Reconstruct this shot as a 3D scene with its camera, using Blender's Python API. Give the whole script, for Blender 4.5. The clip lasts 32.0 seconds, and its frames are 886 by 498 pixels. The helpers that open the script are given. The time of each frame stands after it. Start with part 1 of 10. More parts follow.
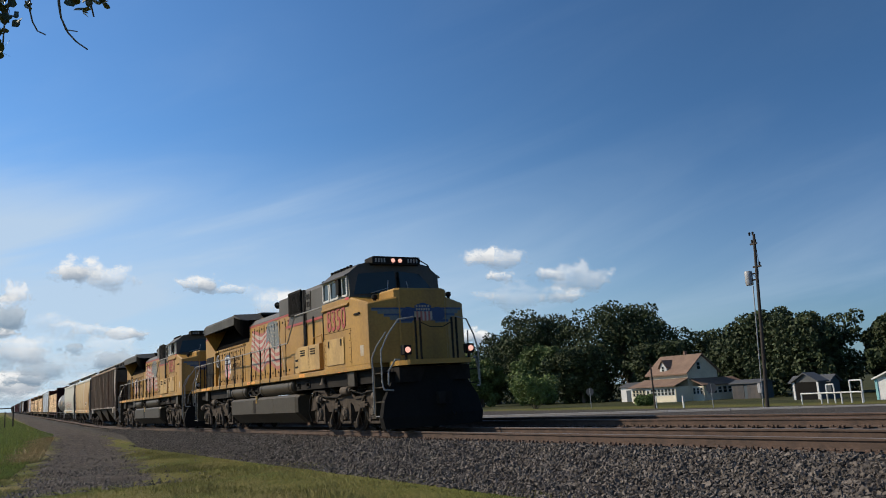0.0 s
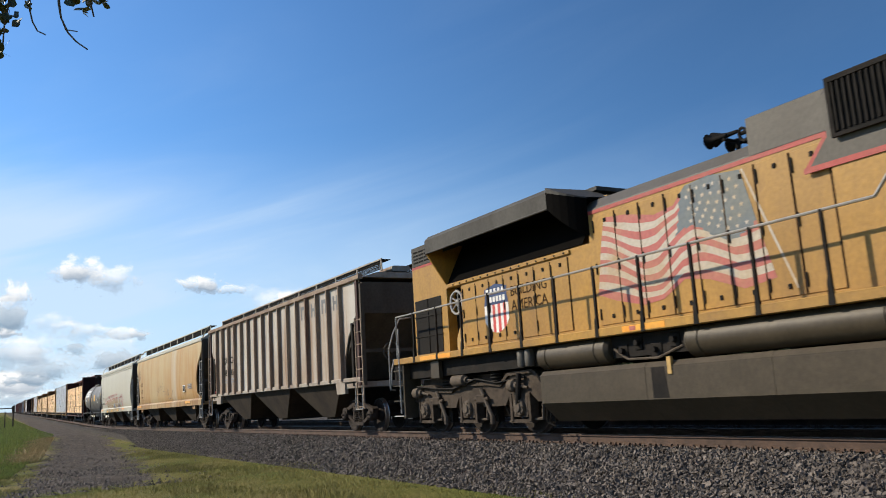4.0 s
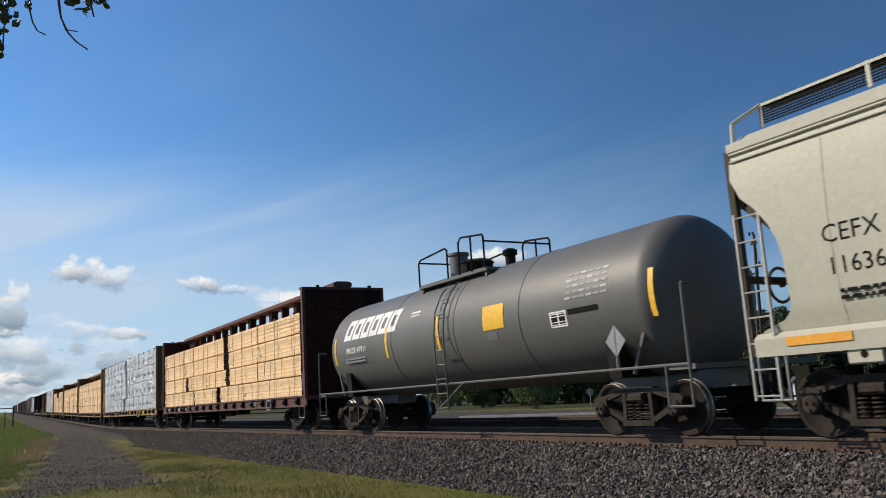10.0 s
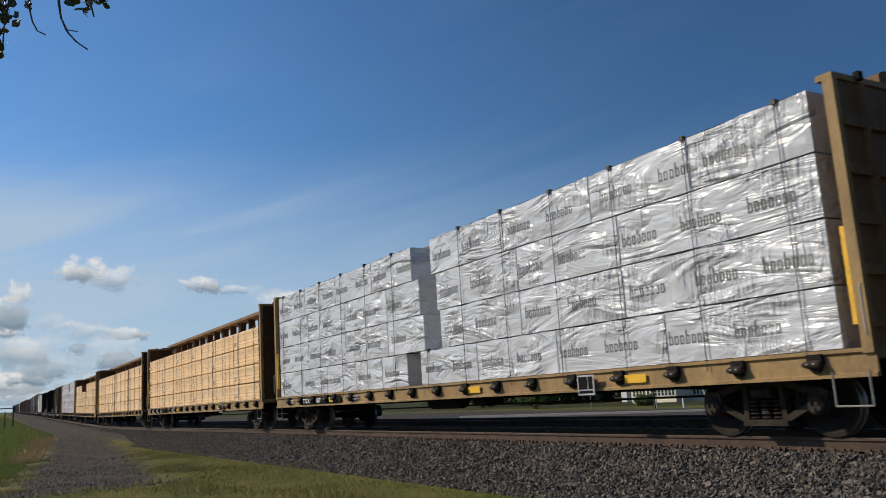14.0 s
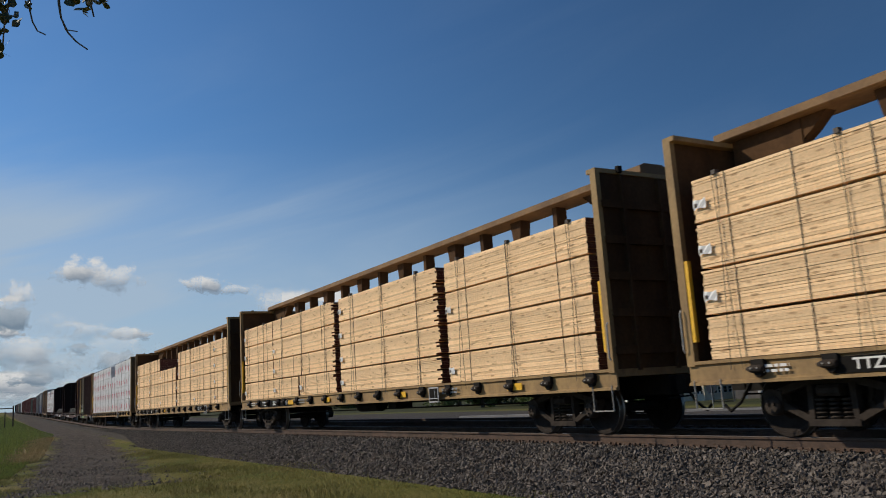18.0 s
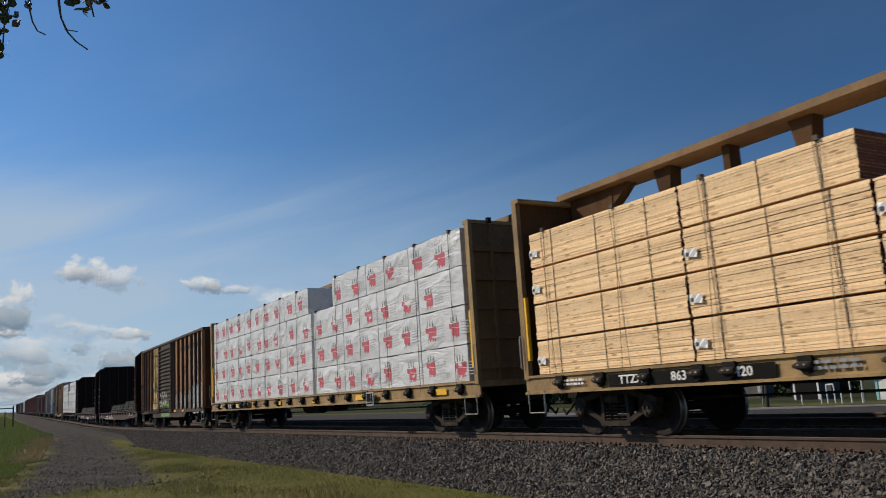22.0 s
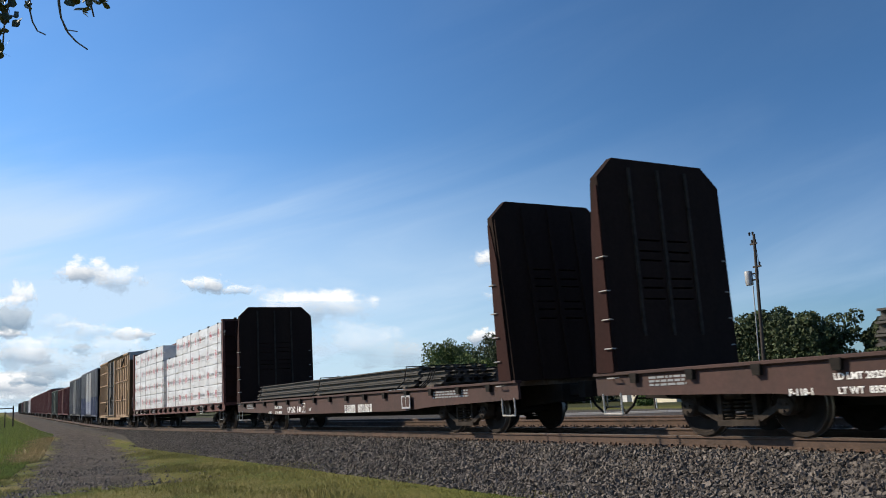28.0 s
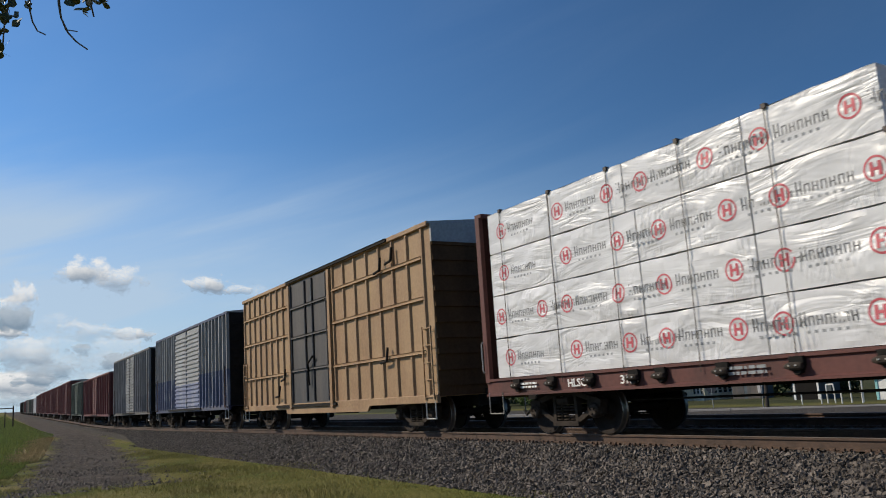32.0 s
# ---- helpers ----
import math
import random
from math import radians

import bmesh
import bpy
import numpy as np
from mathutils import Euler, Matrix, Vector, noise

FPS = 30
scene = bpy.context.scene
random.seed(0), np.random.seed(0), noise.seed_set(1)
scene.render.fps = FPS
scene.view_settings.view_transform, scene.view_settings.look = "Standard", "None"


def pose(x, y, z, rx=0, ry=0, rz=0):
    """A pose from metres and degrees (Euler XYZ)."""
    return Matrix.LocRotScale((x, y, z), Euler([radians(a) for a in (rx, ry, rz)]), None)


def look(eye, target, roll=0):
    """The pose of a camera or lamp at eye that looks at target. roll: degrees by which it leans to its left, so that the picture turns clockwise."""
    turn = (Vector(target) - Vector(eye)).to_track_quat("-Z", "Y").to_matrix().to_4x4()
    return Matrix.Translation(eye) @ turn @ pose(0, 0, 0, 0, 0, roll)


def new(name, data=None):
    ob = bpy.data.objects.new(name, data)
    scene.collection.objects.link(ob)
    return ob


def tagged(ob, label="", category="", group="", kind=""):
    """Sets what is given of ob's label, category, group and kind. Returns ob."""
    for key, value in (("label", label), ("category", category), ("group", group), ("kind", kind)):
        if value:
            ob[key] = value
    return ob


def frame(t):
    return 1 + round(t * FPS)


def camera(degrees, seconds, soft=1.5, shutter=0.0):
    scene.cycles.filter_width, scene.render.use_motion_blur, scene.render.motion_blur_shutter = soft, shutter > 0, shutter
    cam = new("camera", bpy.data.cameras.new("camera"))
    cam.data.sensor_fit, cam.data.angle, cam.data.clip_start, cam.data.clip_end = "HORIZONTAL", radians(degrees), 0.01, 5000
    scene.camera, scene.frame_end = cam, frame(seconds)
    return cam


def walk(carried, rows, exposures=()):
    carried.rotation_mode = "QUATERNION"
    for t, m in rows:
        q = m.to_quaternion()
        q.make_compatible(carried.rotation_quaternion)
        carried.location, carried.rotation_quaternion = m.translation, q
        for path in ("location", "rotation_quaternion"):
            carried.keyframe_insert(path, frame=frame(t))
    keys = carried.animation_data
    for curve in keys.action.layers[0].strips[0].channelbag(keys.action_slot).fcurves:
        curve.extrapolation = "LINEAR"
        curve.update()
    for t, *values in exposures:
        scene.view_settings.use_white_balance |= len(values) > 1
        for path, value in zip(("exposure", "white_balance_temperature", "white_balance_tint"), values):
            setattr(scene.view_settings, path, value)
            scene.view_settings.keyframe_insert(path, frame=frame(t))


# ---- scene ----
cam = camera(57.2, 32.0, soft=0.95, shutter=0.1)
EYE = Vector((0.58, -0.17, 0.91))
YAW, PITCH, ROLL = radians(30.69), radians(10.13), -3.62
AIM = EYE + Vector((-math.cos(YAW) * math.cos(PITCH), math.sin(YAW) * math.cos(PITCH), math.sin(PITCH)))
walk(cam, [(0, look(EYE, AIM, ROLL)), (32, look(EYE, AIM, ROLL))],
     exposures=[(0, -0.12), (1, 0.09), (4.5, 0.2), (7, 0.0), (8, -0.1), (9, -0.18), (10, -0.12), (11, 0.0), (12, -0.3), (13, -0.38), (15, -0.43), (18, -0.57), (19, -0.5), (22, -0.48), (24, -0.34), (25, -0.08), (28, 0.17), (30, 0.12), (31, -0.18), (32, -0.25)])

# ---- sky and sun ----
SUN_EL, SUN_FROM = radians(35), Vector((-0.9, -1.0, 0))
world = bpy.data.worlds.new("sky")
scene.world = world
world.use_nodes = True
wn, wl = world.node_tree.nodes, world.node_tree.links
wn.clear()


def wnode(kind, **kw):
    n = wn.new(kind)
    for k, v in kw.items():
        n.inputs[k].default_value = v
    return n


def build_sky():
    out = wnode("ShaderNodeOutputWorld")
    bg = wnode("ShaderNodeBackground", Strength=0.086)
    sky = wn.new("ShaderNodeTexSky")
    sky.sky_type, sky.sun_disc = "NISHITA", False
    sky.sun_elevation = SUN_EL
    sky.sun_rotation = math.atan2(SUN_FROM.x, SUN_FROM.y)
    sky.air_density, sky.dust_density, sky.ozone_density = 1.0, 0.5, 1.6
    deep = wn.new("ShaderNodeMix")
    deep.data_type, deep.blend_type = "RGBA", "MULTIPLY"
    deep.inputs["Factor"].default_value, deep.inputs["B"].default_value = 1.0, (0.53, 0.86, 1.17, 1)
    wl.new(sky.outputs[0], deep.inputs["A"])
    co = wnode("ShaderNodeTexCoord")
    sep = wnode("ShaderNodeSeparateXYZ")
    wl.new(co.outputs["Generated"], sep.inputs[0])

    def ramp(src, a, b, lo, hi):
        r = wn.new("ShaderNodeMapRange")
        r.interpolation_type = "SMOOTHSTEP"
        for key, v in (("From Min", a), ("From Max", b), ("To Min", lo), ("To Max", hi)):
            r.inputs[key].default_value = v
        wl.new(src, r.inputs["Value"])
        return r.outputs[0]

    def op(kind, a, b):
        m = wn.new("ShaderNodeMath")
        m.operation = kind
        for k, v in enumerate((a, b)):
            if isinstance(v, (int, float)):
                m.inputs[k].default_value = v
            else:
                wl.new(v, m.inputs[k])
        return m.outputs[0]

    # thin high cloud in long streaks, denser on the sunward side and low down
    side = wn.new("ShaderNodeVectorMath"); side.operation = "DOT_PRODUCT"
    side.inputs[1].default_value = (-0.51, -0.86, 0)
    wl.new(co.outputs["Generated"], side.inputs[0])
    sunward = ramp(side.outputs["Value"], -0.35, 0.5, 0.1, 1.0)
    comb = wn.new("ShaderNodeCombineXYZ")
    wl.new(op("ADD", op("MULTIPLY", side.outputs["Value"], 1.5), op("MULTIPLY", sep.outputs["Z"], 0.6)), comb.inputs["X"])
    wl.new(op("ADD", op("MULTIPLY", sep.outputs["Z"], 6.5), op("MULTIPLY", side.outputs["Value"], 1.5)), comb.inputs["Y"])
    nz = wnode("ShaderNodeTexNoise", Scale=1.5, Detail=6.0, Roughness=0.55, Distortion=0.7)
    wl.new(comb.outputs[0], nz.inputs["Vector"])
    wisps = ramp(nz.outputs["Fac"], 0.4, 0.8, 0.0, 0.62)
    low = ramp(sep.outputs["Z"], 0.06, 0.34, 1.0, 0.12)
    streaks = op("MULTIPLY", op("MULTIPLY", wisps, low), op("ADD", sunward, 0.25))
    band = op("MULTIPLY", op("MULTIPLY", ramp(sep.outputs["Z"], 0.33, 0.15, 0.0, 1.0), sunward), ramp(nz.outputs["Fac"], 0.25, 0.75, 0.45, 0.75))
    skyline = op("MULTIPLY", ramp(sep.outputs["Z"], 0.28, 0.02, 0.0, 0.3), ramp(side.outputs["Value"], -0.7, 0.1, 0.25, 1.0))
    veil = op("MINIMUM", op("ADD", op("ADD", streaks, band), skyline), 0.85)
    # haze scatters more light on the sunward half of the dome
    haze = ramp(side.outputs["Value"], -0.55, 0.5, 0.87, 1.5)
    hz = wn.new("ShaderNodeVectorMath"); hz.operation = "SCALE"
    wl.new(deep.outputs["Result"], hz.inputs[0]); wl.new(haze, hz.inputs["Scale"])
    # away from the sun the lower sky stays a deeper blue
    blue = wn.new("ShaderNodeMix"); blue.data_type, blue.blend_type = "RGBA", "MULTIPLY"
    blue.inputs["B"].default_value = (0.7, 0.83, 0.98, 1)
    wl.new(op("MULTIPLY", ramp(side.outputs["Value"], -0.05, -0.6, 0.0, 1.0), ramp(sep.outputs["Z"], 0.42, 0.1, 0.0, 1.0)), blue.inputs["Factor"])
    wl.new(hz.outputs[0], blue.inputs["A"])
    mix = wn.new("ShaderNodeMix"); mix.data_type = "RGBA"
    mix.inputs["B"].default_value = (6.6, 8.2, 10.0, 1)
    wl.new(veil, mix.inputs["Factor"])
    wl.new(blue.outputs["Result"], mix.inputs["A"])
    wl.new(mix.outputs["Result"], bg.inputs["Color"])
    wl.new(bg.outputs[0], out.inputs[0])


build_sky()
sun = new("sun", bpy.data.lights.new("sun", "SUN"))
sun.data.energy, sun.data.angle, sun.data.color = 5.0, radians(0.53), (1.0, 0.87, 0.68)
sdir = SUN_FROM.normalized() * math.cos(SUN_EL) + Vector((0, 0, math.sin(SUN_EL)))
sun.matrix_world = look(sdir * 200, (0, 0, 0))

# ---- materials ----
def mat(name, col, rough=0.6, metal=0.0, dirt=None, amount=0.35, scale=1.2, streak=1.0, bump=0.15, fine=14.0, var=0.12, shift=False, island=0.0, spec=0.4, detail=6):
    """A worn surface: base colour, a stain colour in patches and streaks, fine grain and relief."""
    m = bpy.data.materials.new(name)
    m.use_nodes = True
    nt = m.node_tree
    n, l = nt.nodes, nt.links
    b = n["Principled BSDF"]
    b.inputs["Roughness"].default_value, b.inputs["Metallic"].default_value = rough, metal
    b.inputs["Specular IOR Level"].default_value = spec
    co = n.new("ShaderNodeTexCoord")
    src = co.outputs["Object"]
    if shift:
        inf = n.new("ShaderNodeObjectInfo")
        mul = n.new("ShaderNodeVectorMath"); mul.operation = "MULTIPLY_ADD"
        cmb = n.new("ShaderNodeCombineXYZ")
        for a in "XYZ":
            l.new(inf.outputs["Random"], cmb.inputs[a])
        mul.inputs[1].default_value = (37, 53, 71)
        l.new(cmb.outputs[0], mul.inputs[0]); l.new(src, mul.inputs[2])
        src = mul.outputs[0]
    mp = n.new("ShaderNodeMapping")
    mp.inputs["Scale"].default_value = (scale, scale, scale / max(streak, 0.01))
    l.new(src, mp.inputs[0])
    big = n.new("ShaderNodeTexNoise")
    big.inputs["Scale"].default_value, big.inputs["Detail"].default_value, big.inputs["Roughness"].default_value = 1.0, detail, 0.62
    l.new(mp.outputs[0], big.inputs["Vector"])
    ramp = n.new("ShaderNodeValToRGB")
    ramp.color_ramp.elements[0].position, ramp.color_ramp.elements[1].position = 0.42, 0.72
    ramp.color_ramp.elements[1].color = (amount,) * 3 + (1,)
    l.new(big.outputs["Fac"], ramp.inputs[0])
    tiny = n.new("ShaderNodeTexNoise")
    tiny.inputs["Scale"].default_value, tiny.inputs["Detail"].default_value = fine, 5
    l.new(src, tiny.inputs["Vector"])
    mix = n.new("ShaderNodeMix"); mix.data_type = "RGBA"
    mix.inputs["A"].default_value = (*col, 1)
    d = dirt or tuple(c * 0.45 for c in col)
    mix.inputs["B"].default_value = (*d, 1)
    l.new(ramp.outputs[0], mix.inputs["Factor"])
    hsv = n.new("ShaderNodeHueSaturation")
    rng = n.new("ShaderNodeMapRange")
    rng.inputs["From Min"].default_value, rng.inputs["From Max"].default_value = 0.3, 0.7
    rng.inputs["To Min"].default_value, rng.inputs["To Max"].default_value = 1 - var, 1 + var
    l.new(tiny.outputs["Fac"], rng.inputs["Value"])
    val = rng.outputs[0]
    if island:
        geo = n.new("ShaderNodeNewGeometry")
        r2 = n.new("ShaderNodeMapRange")
        r2.inputs["To Min"].default_value, r2.inputs["To Max"].default_value = 1 - island, 1 + island * 0.75
        l.new(geo.outputs["Random Per Island"], r2.inputs["Value"])
        mm = n.new("ShaderNodeMath"); mm.operation = "MULTIPLY"
        l.new(val, mm.inputs[0]); l.new(r2.outputs[0], mm.inputs[1])
        val = mm.outputs[0]
    l.new(val, hsv.inputs["Value"])
    l.new(mix.outputs["Result"], hsv.inputs["Color"])
    l.new(hsv.outputs[0], b.inputs["Base Color"])
    if bump:
        bp = n.new("ShaderNodeBump")
        bp.inputs["Strength"].default_value, bp.inputs["Distance"].default_value = bump, 0.02
        l.new(tiny.outputs["Fac"], bp.inputs["Height"])
        l.new(bp.outputs[0], b.inputs["Normal"])
    return m


def glow(name, col, strength):
    m = bpy.data.materials.new(name)
    m.use_nodes = True
    b = m.node_tree.nodes["Principled BSDF"]
    b.inputs["Base Color"].default_value = (*col, 1)
    b.inputs["Emission Color"].default_value = (*col, 1)
    b.inputs["Emission Strength"].default_value = strength
    return m


# ---- mesh helpers ----
class G:
    """Collects faces of one mesh."""

    def __init__(self):
        self.v, self.f, self.m = [], [], []

    def face(self, pts, mi=0):
        i = len(self.v)
        self.v += [tuple(p) for p in pts]
        self.f.append(tuple(range(i, i + len(pts))))
        self.m.append(mi)
        return self

    def hexa(self, p, mi=0):
        """Eight corners: bottom ring of four, then top ring of four."""
        i = len(self.v)
        self.v += [tuple(q) for q in p]
        for f in ((3, 2, 1, 0), (4, 5, 6, 7), (0, 1, 5, 4), (1, 2, 6, 5), (2, 3, 7, 6), (3, 0, 4, 7)):
            self.f.append(tuple(i + k for k in f))
            self.m.append(mi)
        return self

    def box(self, x0, x1, y0, y1, z0, z1, mi=0):
        x0, x1 = min(x0, x1), max(x0, x1)
        y0, y1 = min(y0, y1), max(y0, y1)
        z0, z1 = min(z0, z1), max(z0, z1)
        return self.hexa([(x0, y0, z0), (x1, y0, z0), (x1, y1, z0), (x0, y1, z0),
                          (x0, y0, z1), (x1, y0, z1), (x1, y1, z1), (x0, y1, z1)], mi)

    def cbox(self, x0, x1, y0, y1, z0, z1, c=0.02, mi=0):
        """Box with its long edges chamfered (prism along x)."""
        prof = [(y0 + c, z0), (y1 - c, z0), (y1, z0 + c), (y1, z1 - c), (y1 - c, z1), (y0 + c, z1), (y0, z1 - c), (y0, z0 + c)]
        return self.prism(prof, x0, x1, "x", mi)

    def prism(self, prof, a, b, axis="x", mi=0, cap=True):
        """Extrudes a closed profile along an axis. prof holds (y,z) for x, (x,z) for y, (x,y) for z."""
        put = {"x": lambda t, p: (t, p[0], p[1]), "y": lambda t, p: (p[0], t, p[1]), "z": lambda t, p: (p[0], p[1], t)}[axis]
        i, n = len(self.v), len(prof)
        self.v += [put(a, p) for p in prof] + [put(b, p) for p in prof]
        for k in range(n):
            j = (k + 1) % n
            self.f.append((i + k, i + j, i + n + j, i + n + k))
            self.m.append(mi)
        if cap:
            self.f += [tuple(range(i + n - 1, i - 1, -1)), tuple(range(i + n, i + 2 * n))]
            self.m += [mi, mi]
        return self

    def loft(self, rings, mi=0, cap=True, closed=True):
        i, n = len(self.v), len(rings[0])
        for r in rings:
            self.v += [tuple(p) for p in r]
        for r in range(len(rings) - 1):
            for k in range(n if closed else n - 1):
                j = (k + 1) % n
                self.f.append((i + r * n + k, i + r * n + j, i + (r + 1) * n + j, i + (r + 1) * n + k))
                self.m.append(mi)
        if cap:
            self.f += [tuple(range(i + n - 1, i - 1, -1)), tuple(range(i + (len(rings) - 1) * n, i + len(rings) * n))]
            self.m += [mi, mi]
        return self

    def rod(self, p, q, r, n=8, mi=0, r2=None):
        p, q = Vector(p), Vector(q)
        d = (q - p).normalized()
        a = d.orthogonal().normalized()
        b = d.cross(a)
        rr = (r, r if r2 is None else r2)
        return self.loft([[c + (a * math.cos(2 * math.pi * k / n) + b * math.sin(2 * math.pi * k / n)) * w for k in range(n)]
                          for c, w in zip((p, q), rr)], mi)

    def pipe(self, pts, r, n=6, mi=0):
        for a, b in zip(pts, pts[1:]):
            self.rod(a, b, r, n, mi)
        return self

    def ring(self, c, axis, r, w, n=16, tube=5, mi=0):
        """A torus."""
        c, ax = Vector(c), Vector(axis).normalized()
        a = ax.orthogonal().normalized()
        b = ax.cross(a)
        rings = []
        for k in range(n + 1):
            u = a * math.cos(2 * math.pi * k / n) + b * math.sin(2 * math.pi * k / n)
            rings.append([c + u * (r + w * math.cos(2 * math.pi * j / tube)) + ax * w * math.sin(2 * math.pi * j / tube) for j in range(tube)])
        return self.loft(rings, mi, cap=False)

    def lathe(self, prof, c, axis="y", n=20, mi=0, cap=True):
        """Turns (radius, along) pairs round an axis through c."""
        rings = []
        for r, t in prof:
            ring = []
            for k in range(n):
                u, w = r * math.cos(2 * math.pi * k / n), r * math.sin(2 * math.pi * k / n)
                p = {"x": (t, u, w), "y": (u, t, w), "z": (u, w, t)}[axis]
                ring.append((c[0] + p[0], c[1] + p[1], c[2] + p[2]))
            rings.append(ring)
        return self.loft(rings, mi, cap)

    def mesh(self, name, mats, smooth=False):
        me = bpy.data.meshes.new(name)
        me.from_pydata(self.v, [], self.f)
        for m in (mats if isinstance(mats, (list, tuple)) else [mats]):
            me.materials.append(m)
        if any(self.m):
            me.polygons.foreach_set("material_index", self.m)
        bm = bmesh.new()
        bm.from_mesh(me)
        if len(bm.faces) < 20000:
            bmesh.ops.recalc_face_normals(bm, faces=bm.faces)
        if smooth:
            bmesh.ops.remove_doubles(bm, verts=bm.verts, dist=1e-5)
            for e in bm.edges:
                e.smooth = len(e.link_faces) == 2 and e.calc_face_angle(4) < radians(38)
            for f in bm.faces:
                f.smooth = True
        bm.to_mesh(me)
        bm.free()
        return me


def part(name, g, material, parent, label="", smooth=False):
    """Links the collected faces as one mesh under a thing or a part."""
    me = g if isinstance(g, bpy.types.Mesh) else g.mesh(name, material, smooth)
    ob = new(name, me)
    ob.parent = parent
    return tagged(ob, label)


def thing(name, m, label, category, group="", kind=""):
    ob = new(name)
    ob.empty_display_size = 0.3
    ob.matrix_basis = m
    return tagged(ob, label, category, group, kind)


def solid(name, g, material, label, category="", group="", kind="", m=None, smooth=False):
    """A thing that is one mesh."""
    ob = new(name, g.mesh(name, material, smooth))
    if m is not None:
        ob.matrix_basis = m
    return tagged(ob, label, category, group, kind)


def text_mesh(words, size, material, wide=1.0, bold=0.0):
    cu = bpy.data.curves.new("words", "FONT")
    cu.body, cu.size, cu.align_x, cu.align_y = words, size, "CENTER", "CENTER"
    cu.extrude, cu.offset, cu.resolution_u = 0.002, bold, 2
    ob = bpy.data.objects.new("words", cu)
    me = bpy.data.meshes.new_from_object(ob)
    me.transform(Matrix.Diagonal((wide, 1, 1, 1)))
    me.materials.clear()
    me.materials.append(material)
    bpy.data.objects.remove(ob)
    return me


def words(parent, text, x, y, z, size, material, wide=1.0, bold=0.0, name="lettering", label=""):
    """Lettering on the side that faces -y."""
    me = text_mesh(text, size, material, wide, bold)
    me.transform(pose(x, y, z, 90, 0, 0))
    return part(name, me, None, parent, label)

# ---- colours ----
M_GRASS = mat("grass blades", (0.19, 0.18, 0.042), 0.8, dirt=(0.29, 0.235, 0.085), amount=0.8, scale=0.5, bump=0, island=0.4)
M_STONE = mat("ballast stone", (0.115, 0.096, 0.08), 0.8, dirt=(0.05, 0.037, 0.028), amount=0.7, scale=3, bump=0.3, fine=40, var=0.25, island=0.75)
# near-black bed: the shade in the gaps between stones is its colour
M_BED = mat("ballast bed in gap-shade black", (0.018, 0.015, 0.012), 0.95, dirt=(0.012, 0.01, 0.009), amount=0.9, scale=12, bump=1.0, fine=26, var=0.5)
M_RAIL = mat("rail steel", (0.085, 0.053, 0.038), 0.85, 0.0, dirt=(0.028, 0.021, 0.017), amount=0.8, scale=3, fine=30)
M_RAILTOP = mat("worn rail head", (0.2, 0.17, 0.15), 0.55, 0.35, bump=0.05)
M_RAILDULL = mat("dull rail head", (0.16, 0.12, 0.1), 0.6, 0.5, bump=0.05)
M_TIE = mat("creosoted wood", (0.1, 0.075, 0.055), 0.9, dirt=(0.2, 0.17, 0.15), amount=0.7, scale=4, bump=0.6, shift=True)
M_DARK = mat("black underframe", (0.012, 0.011, 0.01), 0.85, dirt=(0.03, 0.024, 0.02), amount=0.7, scale=2.5, shift=True, spec=0.15)
M_TRUCK = mat("dusty truck steel", (0.048, 0.038, 0.031), 0.85, dirt=(0.014, 0.011, 0.01), amount=0.8, scale=5, spec=0.15)
M_WHEEL = mat("wheel steel", (0.026, 0.02, 0.017), 0.8, 0.0, dirt=(0.014, 0.011, 0.01), amount=0.7, scale=5, spec=0.15)
M_TREAD = mat("polished tread", (0.3, 0.28, 0.26), 0.4, 0.9, bump=0.02)
M_YELLOW = mat("armour yellow paint", (0.37, 0.2, 0.034), 0.5, dirt=(0.17, 0.092, 0.03), amount=0.65, scale=0.9, streak=4)
M_GREY = mat("harbour grey paint", (0.078, 0.07, 0.057), 0.6, dirt=(0.052, 0.043, 0.033), amount=0.6, scale=1, streak=3)
M_RED = mat("red paint", (0.55, 0.05, 0.04), 0.5, dirt=(0.35, 0.1, 0.08), amount=0.5)
M_WHITE = mat("white paint", (0.75, 0.74, 0.72), 0.5, dirt=(0.5, 0.46, 0.4), amount=0.4)
M_BLUE = mat("blue paint", (0.03, 0.055, 0.14), 0.5)
M_BLACK = mat("black paint", (0.012, 0.011, 0.01), 0.8, spec=0.08)
M_GLASS = bpy.data.materials.new("cab glass")
M_GLASS.use_nodes = True
_b = M_GLASS.node_tree.nodes["Principled BSDF"]
_b.inputs["Base Color"].default_value, _b.inputs["Roughness"].default_value = (0.02, 0.03, 0.03, 1), 0.06
TRACK_Y = 10.88

# ---- ground ----
def eased(x, start, length, slope):
    """Zero east of start, then an even curve into a straight slope towards the west."""
    u = np.maximum(start - np.asarray(x, float), 0)
    return slope * np.where(u < length, u * u / (2 * length), u - length / 2)


def bend(x):
    """How far the line has swung away from the road at x."""
    return eased(x, -50, 35, 0.034)


def rise(x):
    """How far the line and the land beside it have climbed at x."""
    return eased(x, -60, 30, 0.012)


def swell(x, y):
    """Made-up ground that comes level with the line farther down."""
    u = np.clip((-40 - np.asarray(x, float)) / 32, 0, 1)
    return 0.52 * u * u * (3 - 2 * u) * np.interp(y, [-2, 4, 8.3, 9.2], [0, 1, 1, 0.3])


def ground_z(y):
    return float(np.interp(y, [-3000, -60, 0, 7.2, 9.0, 17.2, 18.6, 23, 38, 75, 130, 3000],
                           [-1.2, -0.9, -0.72, -0.72, -0.5, -0.5, -0.62, -0.6, -0.98, -1.93, -2.4, -2.6]))


